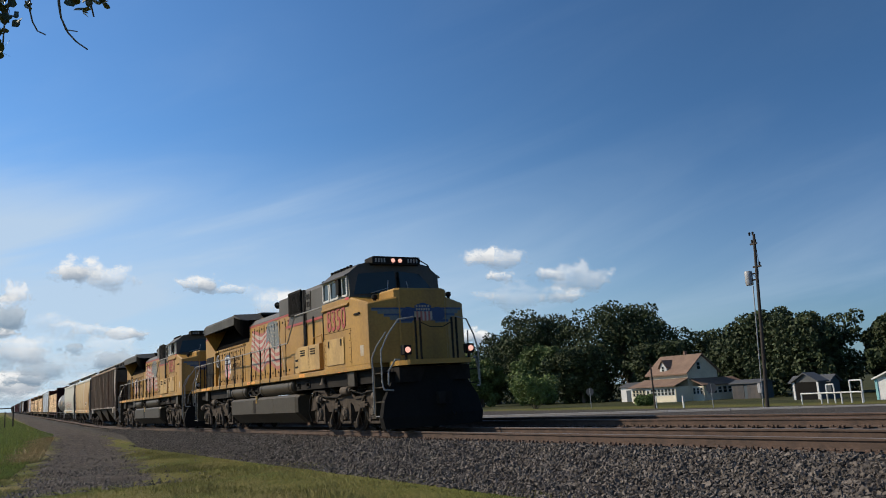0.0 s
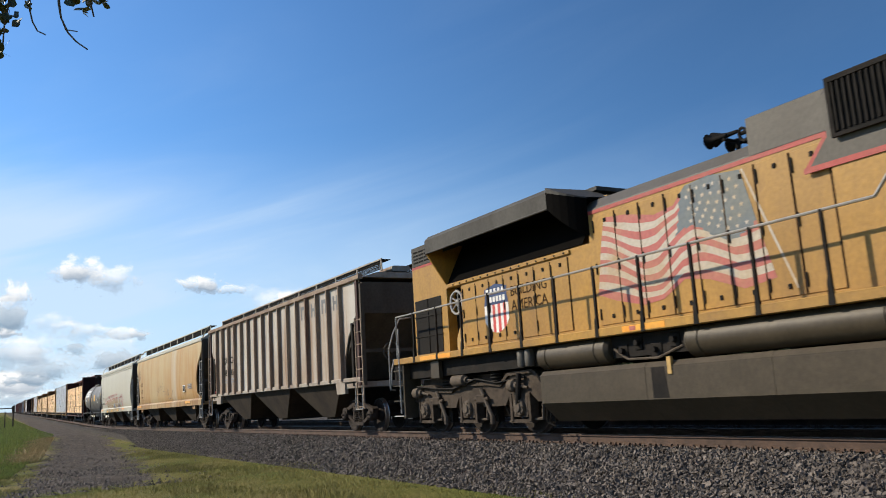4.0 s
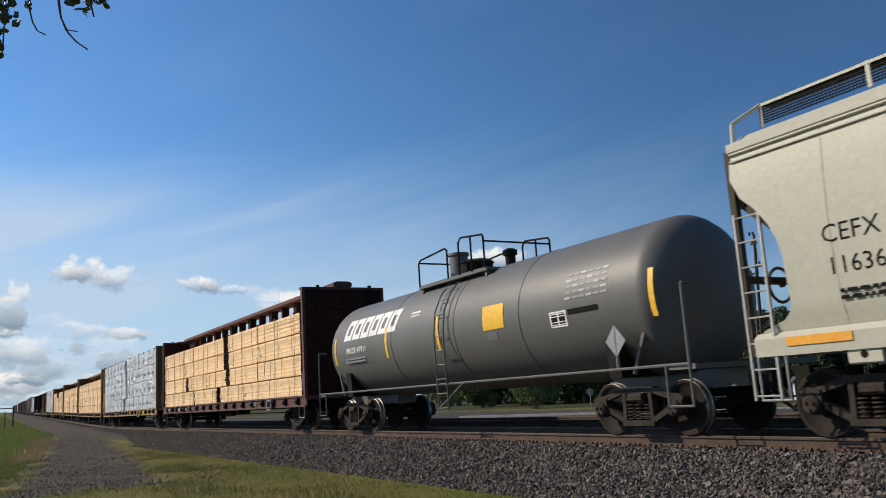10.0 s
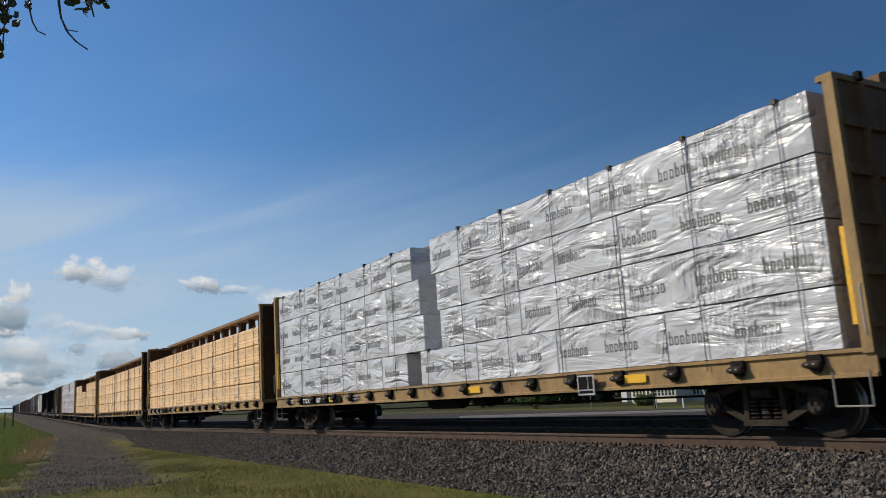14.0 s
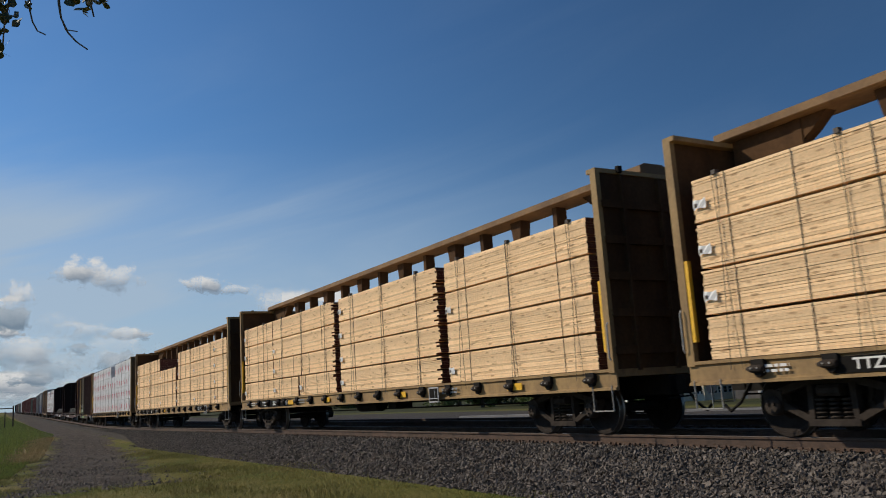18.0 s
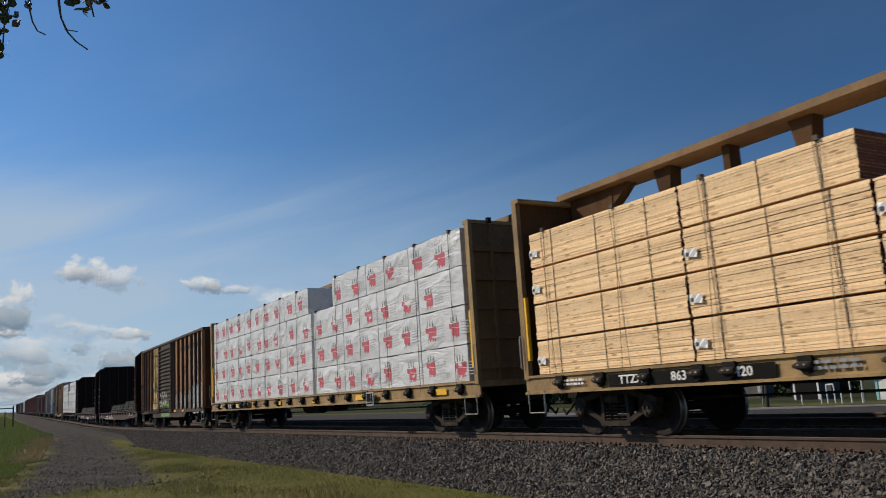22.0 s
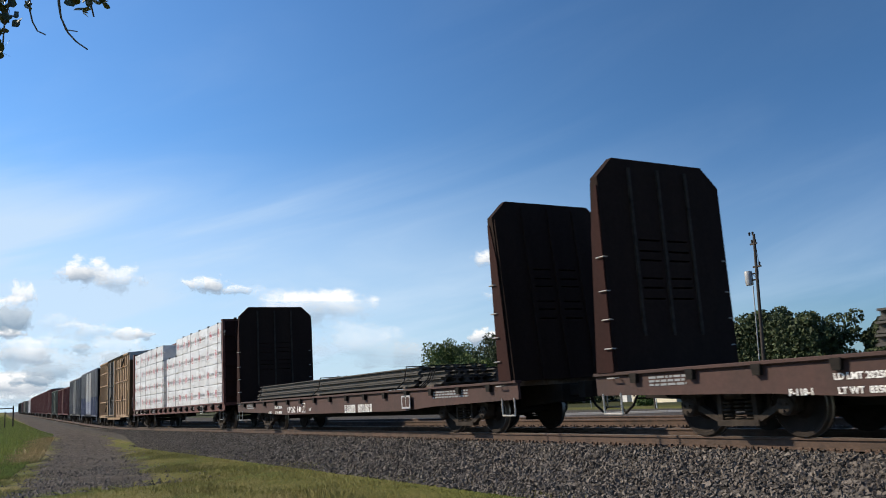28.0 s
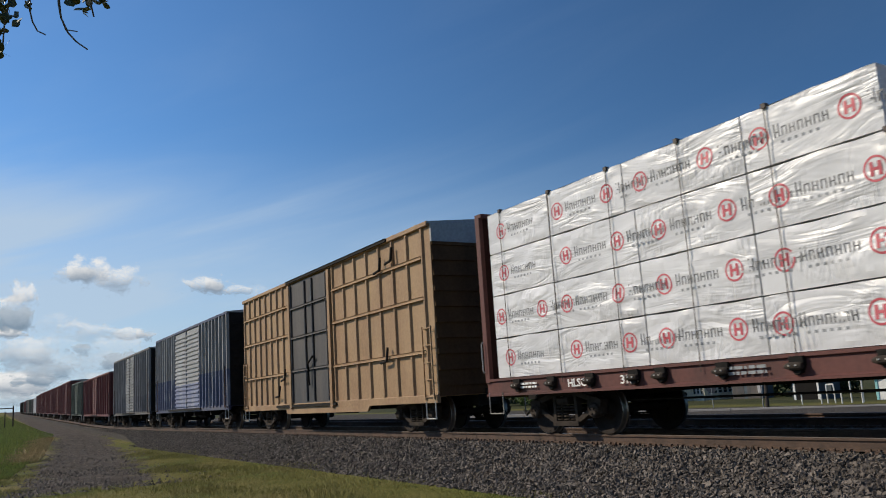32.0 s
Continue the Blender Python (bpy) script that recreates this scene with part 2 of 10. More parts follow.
def ground_material():
    m = bpy.data.materials.new("grass and gravel ground")
    m.use_nodes = True
    n, l = m.node_tree.nodes, m.node_tree.links
    b = n["Principled BSDF"]
    b.inputs["Roughness"].default_value = 0.95
    b.inputs["Specular IOR Level"].default_value = 0.1
    co = n.new("ShaderNodeTexCoord")
    sp = n.new("ShaderNodeSeparateXYZ")
    l.new(co.outputs["Object"], sp.inputs[0])

    def noise_of(scale, detail=6, rough=0.6):
        t = n.new("ShaderNodeTexNoise")
        t.inputs["Scale"].default_value, t.inputs["Detail"].default_value, t.inputs["Roughness"].default_value = scale, detail, rough
        l.new(co.outputs["Object"], t.inputs["Vector"])
        return t.outputs["Fac"]

    def ramp_of(src, stops):
        r = n.new("ShaderNodeValToRGB")
        e = r.color_ramp.elements
        while len(e) < len(stops):
            e.new(0.5)
        for k, (p, c) in zip(e, stops):
            k.position, k.color = p, (*c, 1) if len(c) == 3 else c
        l.new(src, r.inputs[0])
        return r.outputs[0]

    def math_of(op, a, c, clamp=False):
        t = n.new("ShaderNodeMath"); t.operation, t.use_clamp = op, clamp
        for k, s in enumerate((a, c)):
            if isinstance(s, (int, float)):
                t.inputs[k].default_value = s
            else:
                l.new(s, t.inputs[k])
        return t.outputs[0]

    def mix_of(f, a, c):
        t = n.new("ShaderNodeMix"); t.data_type = "RGBA"
        l.new(f, t.inputs["Factor"]); l.new(a, t.inputs["A"]); l.new(c, t.inputs["B"])
        return t.outputs["Result"]

    grass = ramp_of(noise_of(0.35), [(0.3, (0.075, 0.095, 0.018)), (0.5, (0.13, 0.125, 0.03)), (0.68, (0.2, 0.165, 0.06))])
    fine = ramp_of(noise_of(22, 4), [(0.3, (0.45, 0.45, 0.45)), (0.7, (1.3, 1.3, 1.3))])
    mul = n.new("ShaderNodeMix"); mul.data_type, mul.blend_type = "RGBA", "MULTIPLY"
    mul.inputs["Factor"].default_value = 0.8
    l.new(grass, mul.inputs["A"]); l.new(fine, mul.inputs["B"])
    gravel = ramp_of(noise_of(16, 8, 0.75), [(0.3, (0.022, 0.019, 0.016)), (0.5, (0.065, 0.057, 0.049)), (0.7, (0.15, 0.134, 0.118))])
    # service track beside the line, running out in a gravel patch, with ragged edges
    edge = math_of("MULTIPLY", math_of("SUBTRACT", noise_of(0.9), 0.5), 3.2)
    cm = n.new("ShaderNodeMapRange")
    cm.inputs["From Min"].default_value, cm.inputs["From Max"].default_value = -60, -20
    cm.inputs["To Min"].default_value, cm.inputs["To Max"].default_value = 6.7, 2.4
    l.new(sp.outputs["X"], cm.inputs["Value"])
    far = n.new("ShaderNodeMapRange")
    far.inputs["From Min"].default_value, far.inputs["From Max"].default_value = -767.5, -67.5
    far.inputs["To Min"].default_value, far.inputs["To Max"].default_value = 23.8, 0
    l.new(sp.outputs["X"], far.inputs["Value"])
    ys = math_of("SUBTRACT", sp.outputs["Y"], far.outputs[0])
    off = math_of("ABSOLUTE", math_of("SUBTRACT", ys, cm.outputs[0]), 0)
    width = math_of("ADD", edge, 1.75)
    inside = math_of("MULTIPLY", math_of("SUBTRACT", width, off), 2.2, True)
    stop = math_of("MULTIPLY", math_of("SUBTRACT", math_of("ADD", edge, -20.2), sp.outputs["X"]), 1.2, True)
    road = math_of("MULTIPLY", inside, stop)
    # stony yard under and beyond the tracks
    y0 = math_of("MULTIPLY", math_of("SUBTRACT", math_of("ADD", ys, math_of("MULTIPLY", edge, 0.25)), 7.6), 3, True)
    y1 = math_of("MULTIPLY", math_of("SUBTRACT", 47.0, math_of("ADD", sp.outputs["Y"], math_of("MULTIPLY", edge, 4))), 0.25, True)
    yard = math_of("MULTIPLY", y0, y1)
    dirt = ramp_of(noise_of(1.1, 12, 0.82), [(0.32, (0.034, 0.028, 0.023)), (0.5, (0.07, 0.058, 0.048)), (0.68, (0.13, 0.108, 0.088))])
    strawd = n.new("ShaderNodeVectorMath"); strawd.operation = "DISTANCE"
    flat = n.new("ShaderNodeVectorMath"); flat.operation = "MULTIPLY"
    flat.inputs[1].default_value, strawd.inputs[1].default_value = (0.22, 1, 0), (-10.1, 2.7, 0)
    l.new(co.outputs["Object"], flat.inputs[0]); l.new(flat.outputs[0], strawd.inputs[0])
    straw = math_of("MULTIPLY", math_of("SUBTRACT", math_of("ADD", 1.35, math_of("MULTIPLY", edge, 0.5)), strawd.outputs["Value"]), 1.5, True)
    # rank undergrowth behind the yard, with the trees' shade put into its colour
    dim_growth = ramp_of(noise_of(0.25), [(0.3, (0.03, 0.034, 0.014)), (0.55, (0.055, 0.058, 0.024)), (0.72, (0.09, 0.08, 0.042))])
    wood = math_of("MULTIPLY", math_of("SUBTRACT", math_of("ADD", sp.outputs["Y"], math_of("MULTIPLY", edge, 2)), 50.0), 0.12, True)
    dry = ramp_of(noise_of(9, 5), [(0.3, (0.16, 0.12, 0.06)), (0.7, (0.33, 0.26, 0.14))])
    green = mix_of(wood, mix_of(straw, mul.outputs["Result"], dry), dim_growth)
    l.new(mix_of(yard, mix_of(road, green, dirt), gravel), b.inputs["Base Color"])
    bp = n.new("ShaderNodeBump")
    bp.inputs["Strength"].default_value, bp.inputs["Distance"].default_value = 0.8, 0.04
    l.new(noise_of(18, 6, 0.7), bp.inputs["Height"])
    l.new(bp.outputs[0], b.inputs["Normal"])
    return m


def build_ground():
    xs = sorted({-3000, -1500, -800, 60, 200, 600, 1500, 3000, *range(-500, 60, 6), *[-40 + i for i in range(52)]})
    ys = sorted({-3000, -1000, -300, -100, -60, -30, -12, -6, *[i * 0.5 for i in range(0, 52)], 28, 32, 38, 46, 55, 65, 75, 90, 110, 130, 300, 1000, 3000})
    g = G()
    nx = len(xs)
    for y in ys:
        for x in xs:
            near = -45 < x < 20 and -5 < y < 7
            swing = float(bend(max(x, -800))) * float(np.interp(y, [1, 7, 19, 110], [0, 1, 1, 0]))
            lift = float(rise(x)) * float(np.interp(y, [19, 40], [1, 0]))
            g.v.append((x, y + swing, ground_z(y) + lift + float(swell(x, y)) + (0.05 * noise.noise((x * 0.5, y * 0.5, 0)) if near else 0)))
    for j in range(len(ys) - 1):
        for i in range(nx - 1):
            k = j * nx + i
            g.f.append((k, k + 1, k + nx + 1, k + nx)); g.m.append(0)
    solid("ground", g, ground_material(), "flat grassland with a gravel service track beside the railway", kind="structure", smooth=True)


build_ground()


def build_bed():
    """The raised bed of broken stone under both tracks."""
    g = G()
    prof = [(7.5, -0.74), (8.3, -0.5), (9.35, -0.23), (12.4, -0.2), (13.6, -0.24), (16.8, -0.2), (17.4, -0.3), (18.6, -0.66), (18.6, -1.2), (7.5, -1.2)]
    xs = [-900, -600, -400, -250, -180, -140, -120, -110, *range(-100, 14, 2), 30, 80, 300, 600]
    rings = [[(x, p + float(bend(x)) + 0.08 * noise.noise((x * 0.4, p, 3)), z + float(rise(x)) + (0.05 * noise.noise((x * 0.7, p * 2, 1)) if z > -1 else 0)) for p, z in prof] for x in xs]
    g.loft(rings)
    solid("ballast_bank", g, M_BED, "bank of broken-stone railway ballast, near-black for the shade between stones", kind="structure")
    rng = np.random.default_rng(4)
    cnt = 135000
    x = -3.0 - 70 * rng.random(cnt) ** 1.5
    y = 7.2 + 2.5 * rng.random(cnt)
    far = rng.random(cnt) < 0.1
    y[far] = 9.7 + 2.7 * rng.random(far.sum())
    z = np.interp(y, [7.2, 7.5, 8.3, 9.35, 12.4], [-0.73, -0.71, -0.48, -0.22, -0.2])
    s = 0.0145 + 0.021 * rng.random(cnt) ** 1.4
    base = np.array([(-1, -1, -1), (1, -1, -1), (1, 1, -1), (-1, 1, -1), (-1, -1, 1), (1, -1, 1), (1, 1, 1), (-1, 1, 1)], float)
    v = base[None] * (0.3 + 0.75 * rng.random((cnt, 8, 3))) * np.stack([1.0 + 0.7 * rng.random(cnt), np.ones(cnt), 0.6 + 0.4 * rng.random(cnt)], -1)[:, None]
    q = rng.normal(size=(cnt, 4))
    q /= np.linalg.norm(q, axis=1)[:, None]
    w, i, j, k = q.T
    turn = np.stack([1 - 2 * (j * j + k * k), 2 * (i * j - k * w), 2 * (i * k + j * w), 2 * (i * j + k * w), 1 - 2 * (i * i + k * k), 2 * (j * k - i * w),
                     2 * (i * k - j * w), 2 * (j * k + i * w), 1 - 2 * (i * i + j * j)], -1).reshape(cnt, 3, 3)
    v = np.einsum("nij,nvj->nvi", turn, v)
    v = v * s[:, None, None] + np.stack([x, y + bend(x), z + rise(x) + 0.005 + 0.045 * rng.random(cnt) ** 1.5], -1)[:, None]
    quads = np.array([(3, 2, 1, 0), (4, 5, 6, 7), (0, 1, 5, 4), (1, 2, 6, 5), (2, 3, 7, 6), (3, 0, 4, 7)])
    f = (quads[None] + 8 * np.arange(cnt)[:, None, None]).reshape(-1, 4)
    ob = new("ballast_stones", raw_mesh("ballast_stones", v.reshape(-1, 3), f, M_STONE))
    tagged(ob, "loose grey and brown broken ballast stones", "gravel", kind="stuff")


def raw_mesh(name, v, f, material):
    me = bpy.data.meshes.new(name)
    n, k = len(f), f.shape[1]
    me.vertices.add(len(v)); me.vertices.foreach_set("co", np.ascontiguousarray(v, dtype=np.float32).ravel())
    me.loops.add(n * k); me.loops.foreach_set("vertex_index", np.ascontiguousarray(f, dtype=np.int32).ravel())
    me.polygons.add(n); me.polygons.foreach_set("loop_start", np.arange(n, dtype=np.int32) * k)
    me.update(calc_edges=True)
    me.shade_flat()
    me.materials.append(material)
    return me


build_bed()


def rail_mesh(y):
    g = G()
    foot = [(-0.07, -0.172), (0.07, -0.172), (0.07, -0.16), (0.012, -0.145), (0.012, -0.045), (0.036, -0.038), (0.036, -0.004), (-0.036, -0.004), (-0.036, -0.038), (-0.012, -0.045), (-0.012, -0.145), (-0.07, -0.16)]
    head = [(-0.034, -0.004), (0.034, -0.004), (0.026, 0.0), (-0.026, 0.0)]
    xs = [-900, -120, -105, *range(-96, -48, 4), 600]
    for mi, prof in enumerate((foot, head)):
        g.loft([[(x, y + a + float(bend(x)), b + float(rise(x))) for a, b in prof] for x in xs], mi=mi)
    return g


def build_track(yc, label, near):
    root = thing("railway_track", pose(0, 0, 0), label, "track", kind="structure")
    for s in (-1, 1):
        part("rail", rail_mesh(yc + s * 0.755), [M_RAIL, M_RAILTOP if near else M_RAILDULL], root)
    g = G().cbox(-0.11, 0.11, -1.3, 1.3, -0.36, -0.19, 0.015)
    tie = g.mesh("sleeper", M_TIE)
    g = G()
    for s in (-0.755, 0.755):
        g.box(-0.1, 0.1, s - 0.19, s + 0.19, -0.19, -0.174)
        for dx in (-0.07, 0.07):
            for dy in (-0.11, 0.11):
                g.cbox(dx - 0.018, dx + 0.018, s + dy - 0.018, s + dy + 0.018, -0.175, -0.135, 0.006)
        for dx in (-0.13, 0.13):
            g.cbox(dx - 0.022, dx + 0.022, s - 0.1, s + 0.1, -0.2, -0.145, 0.012)
    plate = g.mesh("tie_plate", M_RAIL)
    n = 0
    rest = G()
    for i in range(-380, 30):
        x = i * 0.5 + 0.03 * noise.noise((i * 0.7, yc, 0))
        if (-42 if near else -34) < x < (2 if near else 0):
            o = new("sleeper", tie)
            o.parent = root
            o.matrix_basis = pose(x, yc, 0)
            k = new("tie_plate", plate)
            k.parent = o
        else:
            dy, dz = float(bend(x)), float(rise(x))
            rest.cbox(x - 0.11, x + 0.11, yc - 1.3 + dy, yc + 1.3 + dy, -0.36 + dz, -0.19 + dz, 0.015)
    part("far_sleepers", rest, M_TIE, root)["kind"] = "stuff"


build_track(TRACK_Y, "railway track with rusty rails on tarred wooden sleepers", True)
build_track(15.2, "second rusty railway track beside the first", False)

# ---- running gear, shared by all the cars ----
WHEELS = []          # (wheelset, radius)
CARS = []            # (car, place of its middle at the start)


def beam(g, p, q, w, y0, y1, mi=0):
    """A bar in the x-z plane from p to q, w deep, from y0 to y1."""
    (ax, az), (bx, bz) = p, q
    d = math.hypot(bx - ax, bz - az)
    nx, nz = -(bz - az) / d * w / 2, (bx - ax) / d * w / 2
    return g.prism([(ax - nx, az - nz), (bx - nx, bz - nz), (bx + nx, bz + nz), (ax + nx, az + nz)], y0, y1, "y", mi)


def wheelset_mesh(r):
    g = G()
    for s in (-1, 1):
        prof = [(0.09, 0.66), (0.12, 0.72), (r - 0.12, 0.73), (r - 0.07, 0.7), (r + 0.028, 0.69), (r + 0.026, 0.715)]
        g.lathe([(a, s * b) for a, b in prof], (0, 0, 0), "y", 28)
        g.lathe([(a, s * b) for a, b in [(r + 0.02, 0.716), (r, 0.735), (r - 0.004, 0.82), (r - 0.012, 0.826)]], (0, 0, 0), "y", 28, 1, cap=False)
        g.lathe([(a, s * b) for a, b in [(r - 0.012, 0.826), (r - 0.06, 0.82), (r - 0.1, 0.78), (0.2, 0.75), (0.14, 0.85), (0.1, 0.86)]], (0, 0, 0), "y", 28, cap=False)
        g.lathe([(a, s * b) for a, b in [(0.1, 0.9), (0.115, 0.92), (0.115, 1.08), (0.085, 1.11), (0.02, 1.11)]], (0, 0, 0), "y", 14)
        for k in range(3):
            a = 2.094 * k
            g.rod((0.055 * math.cos(a), s * 1.1, 0.055 * math.sin(a)), (0.055 * math.cos(a), s * 1.135, 0.055 * math.sin(a)), 0.018, 6)
    g.rod((0, -1.0, 0), (0, 1.0, 0), 0.08, 12)
    return g.mesh("wheelset", [M_WHEEL, M_TREAD], True)


WS_FREIGHT, WS_LOCO = wheelset_mesh(0.457), wheelset_mesh(0.53)


def freight_truck_meshes():
    g = G()
    y0, y1 = -1.07, -0.95
    for s in (-1, 1):
        beam(g, (s * 0.4, 0.76), (s * 0.98, 0.6), 0.1, y0, y1)
        beam(g, (s * 0.34, 0.26), (s * 0.84, 0.5), 0.09, y0, y1)
        beam(g, (s * 0.33, 0.24), (s * 0.31, 0.78), 0.08, y0, y1)
        g.prism([(s * 0.74, 0.5), (s * 1.04, 0.5), (s * 1.08, 0.64), (s * 0.94, 0.7), (s * 0.76, 0.66)], y0 - 0.03, y1 + 0.03, "y")
        for x in (s * 0.74, s * 1.03):
            g.box(x - 0.02, x + 0.02, y0, y1, 0.38, 0.54)
        g.lathe([(0.0, -1.17), (0.1, -1.17), (0.135, -1.14), (0.14, -1.0)], (s * 0.89, 0, 0.457), "y", 16)
        for k in range(3):
            a = 2.094 * k + 0.5
            g.rod((s * 0.89 + 0.06 * math.cos(a), -1.16, 0.457 + 0.06 * math.sin(a)), (s * 0.89 + 0.06 * math.cos(a), -1.2, 0.457 + 0.06 * math.sin(a)), 0.022, 6)
    beam(g, (-0.42, 0.78), (0.42, 0.78), 0.1, y0, y1)
    beam(g, (-0.38, 0.22), (0.38, 0.22), 0.09, y0 - 0.02, y1 + 0.02)
    side = g.mesh("side_frame", M_TRUCK)
    g = G()
    for x in (-0.2, 0, 0.2):
        for k in range(5):
            g.ring((x, -1.01, 0.29 + k * 0.058), (0, 0, 1), 0.065, 0.017, 10, 4)
    spring = g.mesh("spring", M_TRUCK, True)
    g = G().cbox(-0.17, 0.17, -1.14, 1.14, 0.57, 0.72, 0.04).lathe([(0.0, 0.7), (0.3, 0.72), (0.3, 0.83), (0.0, 0.84)], (0, 0, 0), "z", 14)
    for s in (-1, 1):
        g.cbox(s * 0.42 - 0.03, s * 0.42 + 0.03, -0.85, 0.85, 0.38, 0.48, 0.01)
        for y in (-0.78, 0.78):
            beam(g, (s * 0.34, 0.3), (s * 0.42, 0.66), 0.07, y - 0.05, y + 0.05)
    return side, spring, g.mesh("truck", M_TRUCK)


TR_SIDE, TR_SPRING, TR_BOLSTER = freight_truck_meshes()


def freight_truck(car, x):
    t = new("truck", TR_BOLSTER)
    t.parent, t.matrix_basis = car, pose(x, 0, 0)
    for m in (pose(0, 0, 0), pose(0, 0, 0, 0, 0, 180)):
        for nm, me in (("side_frame", TR_SIDE), ("spring", TR_SPRING)):
            o = new(nm, me)
            o.parent, o.matrix_basis = t, m
            o["kind"] = "stuff" if nm == "spring" else ""
    for s in (-0.89, 0.89):
        w = new("wheelset", WS_FREIGHT)
        w.parent, w.matrix_basis = t, pose(s, 0, 0.457)
        WHEELS.append((w, 0.457, s))


def coupler_mesh():
    g = G().cbox(-0.6, 0.15, -0.09, 0.09, 0.72, 0.96, 0.02)
    g.prism([(0.1, -0.16), (0.35, -0.2), (0.42, -0.05), (0.3, 0.02), (0.34, 0.18), (0.1, 0.16)], 0.68, 1.0, "z")
    g.rod((0.02, -0.3, 0.6), (0.02, 0.3, 0.62), 0.015, 5)
    g.pipe([(-0.1, 0.25, 0.8), (0.1, 0.27, 0.5), (0.35, 0.25, 0.35), (0.5, 0.2, 0.45)], 0.025, 6)
    return g.mesh("coupler", M_DARK)


COUPLER = coupler_mesh()


def couplers(car, half):
    for s in (0, 180):
        o = new("coupler", COUPLER)
        o.parent = car
        o.matrix_basis = pose(0, 0, 0, 0, 0, s) @ pose(half, 0, 0)


def car_root(name, front, rear, label, category, group=""):
    mid, half = (front + rear) / 2, (front - rear) / 2
    c = thing(name, pose(mid, TRACK_Y, 0), label, category, group)
    CARS.append((c, mid))
    return c, half


def ladder(parent, x, y, z0, z1, width, material, rungs=5, name="ladder", axis="x"):
    g = G()
    d = (width / 2, 0) if axis == "x" else (0, width / 2)
    for s in (-1, 1):
        g.box(x + s * d[0] - 0.018, x + s * d[0] + 0.018, y + s * d[1] - 0.018, y + s * d[1] + 0.018, z0, z1)
    for k in range(rungs):
        z = z0 + 0.06 + (z1 - z0 - 0.12) * k / max(rungs - 1, 1)
        g.rod((x - d[0], y - d[1], z), (x + d[0], y + d[1], z), 0.014, 6)
    return part(name, g, material, parent)


def bars(parent, x, y, z, w, rows, material, h=0.045, seed=1):
    """Small lettering too fine to read, as plain bars."""
    r = random.Random(seed)
    g = G()
    for k in range(rows):
        u = x
        while u < x + w:
            d = r.uniform(0.05, 0.16)
            g.box(u, min(u + d, x + w), y - 0.003, y, z - k * h * 1.7, z - k * h * 1.7 + h)
            u += d + 0.03
    ob = part("lettering", g, material, parent)
    ob["kind"] = "stuff"
    return ob


def stroke(g, pts, w, y, mi=0):
    """A flat painted stroke through (x, z) points on a side that faces -y."""
    for (ax, az), (bx, bz) in zip(pts, pts[1:]):
        d = math.hypot(bx - ax, bz - az) or 1e-6
        ux, uz = (bx - ax) / d, (bz - az) / d
        nx, nz = -uz * w / 2, ux * w / 2
        ex, ez = ux * w * 0.3, uz * w * 0.3
        g.face([(ax - nx - ex, y, az - nz - ez), (bx - nx + ex, y, bz - nz + ez), (bx + nx + ex, y, bz + nz + ez), (ax + nx - ex, y, az + nz - ez)], mi)


# ---- locomotive ----
M_TANKGREY = mat("dusty grey tank paint", (0.05, 0.039, 0.025), 0.5, dirt=(0.076, 0.059, 0.039), amount=0.7, scale=1.4, spec=0.25)
M_ORANGE = mat("orange reflective stripe", (0.75, 0.3, 0.03), 0.35, dirt=(0.7, 0.42, 0.08), amount=0.8, scale=1.2)
M_GRILLE = mat("dark grille", (0.013, 0.012, 0.011), 0.85, spec=0.15, bump=0.4, fine=60)
M_STEP = mat("bare handrail steel", (0.4, 0.385, 0.36), 0.45, 0.2)
M_RAILBAR = mat("worn bare handrail", (0.3, 0.285, 0.26), 0.45, 0.1)
M_LOCOTRUCK = mat("dusty brown truck steel", (0.068, 0.052, 0.039), 0.85, dirt=(0.024, 0.019, 0.015), amount=0.85, scale=4, spec=0.15)
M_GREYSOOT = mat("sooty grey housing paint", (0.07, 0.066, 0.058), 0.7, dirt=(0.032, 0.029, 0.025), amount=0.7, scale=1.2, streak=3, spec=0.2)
M_TRUCKPALE = mat("pale dusty brake gear", (0.1, 0.079, 0.06), 0.8, dirt=(0.04, 0.033, 0.027), amount=0.8, scale=5, spec=0.2)
M_FRAMEWHITE = mat("chipped white window frame", (0.6, 0.58, 0.54), 0.5, dirt=(0.2, 0.18, 0.15), amount=0.6, scale=5)
# black that paints in the shade under the radiator wing
M_VOID = mat("radiator screen in shade black", (0.006, 0.0055, 0.005), 0.95, spec=0.02, bump=0.3, fine=50)
M_NUMRED = mat("weathered red lettering paint", (0.34, 0.05, 0.04), 0.55, dirt=(0.26, 0.09, 0.06), amount=0.6, scale=3)
M_WORN = mat("worn dark lettering", (0.15, 0.085, 0.06), 0.8, dirt=(0.27, 0.12, 0.05), amount=0.9, scale=3)
M_SEAM = mat("dark panel seam", (0.045, 0.024, 0.01), 0.85, spec=0.1)
M_PRINTDIM = mat("dim number glass", (0.3, 0.29, 0.27), 0.4)
M_YELPALE = mat("repainted paler yellow", (0.46, 0.29, 0.095), 0.55, dirt=(0.22, 0.13, 0.055), amount=0.7, scale=2, streak=3)
M_LAMP = glow("lit headlamp", (1.0, 0.5, 0.38), 1.0)
M_FADERED = mat("faded flag red", (0.38, 0.1, 0.085), 0.55, dirt=(0.36, 0.2, 0.11), amount=0.85, scale=1.4)
M_FADEWHITE = mat("faded flag white", (0.43, 0.38, 0.31), 0.55, dirt=(0.36, 0.24, 0.1), amount=0.85, scale=1.4)
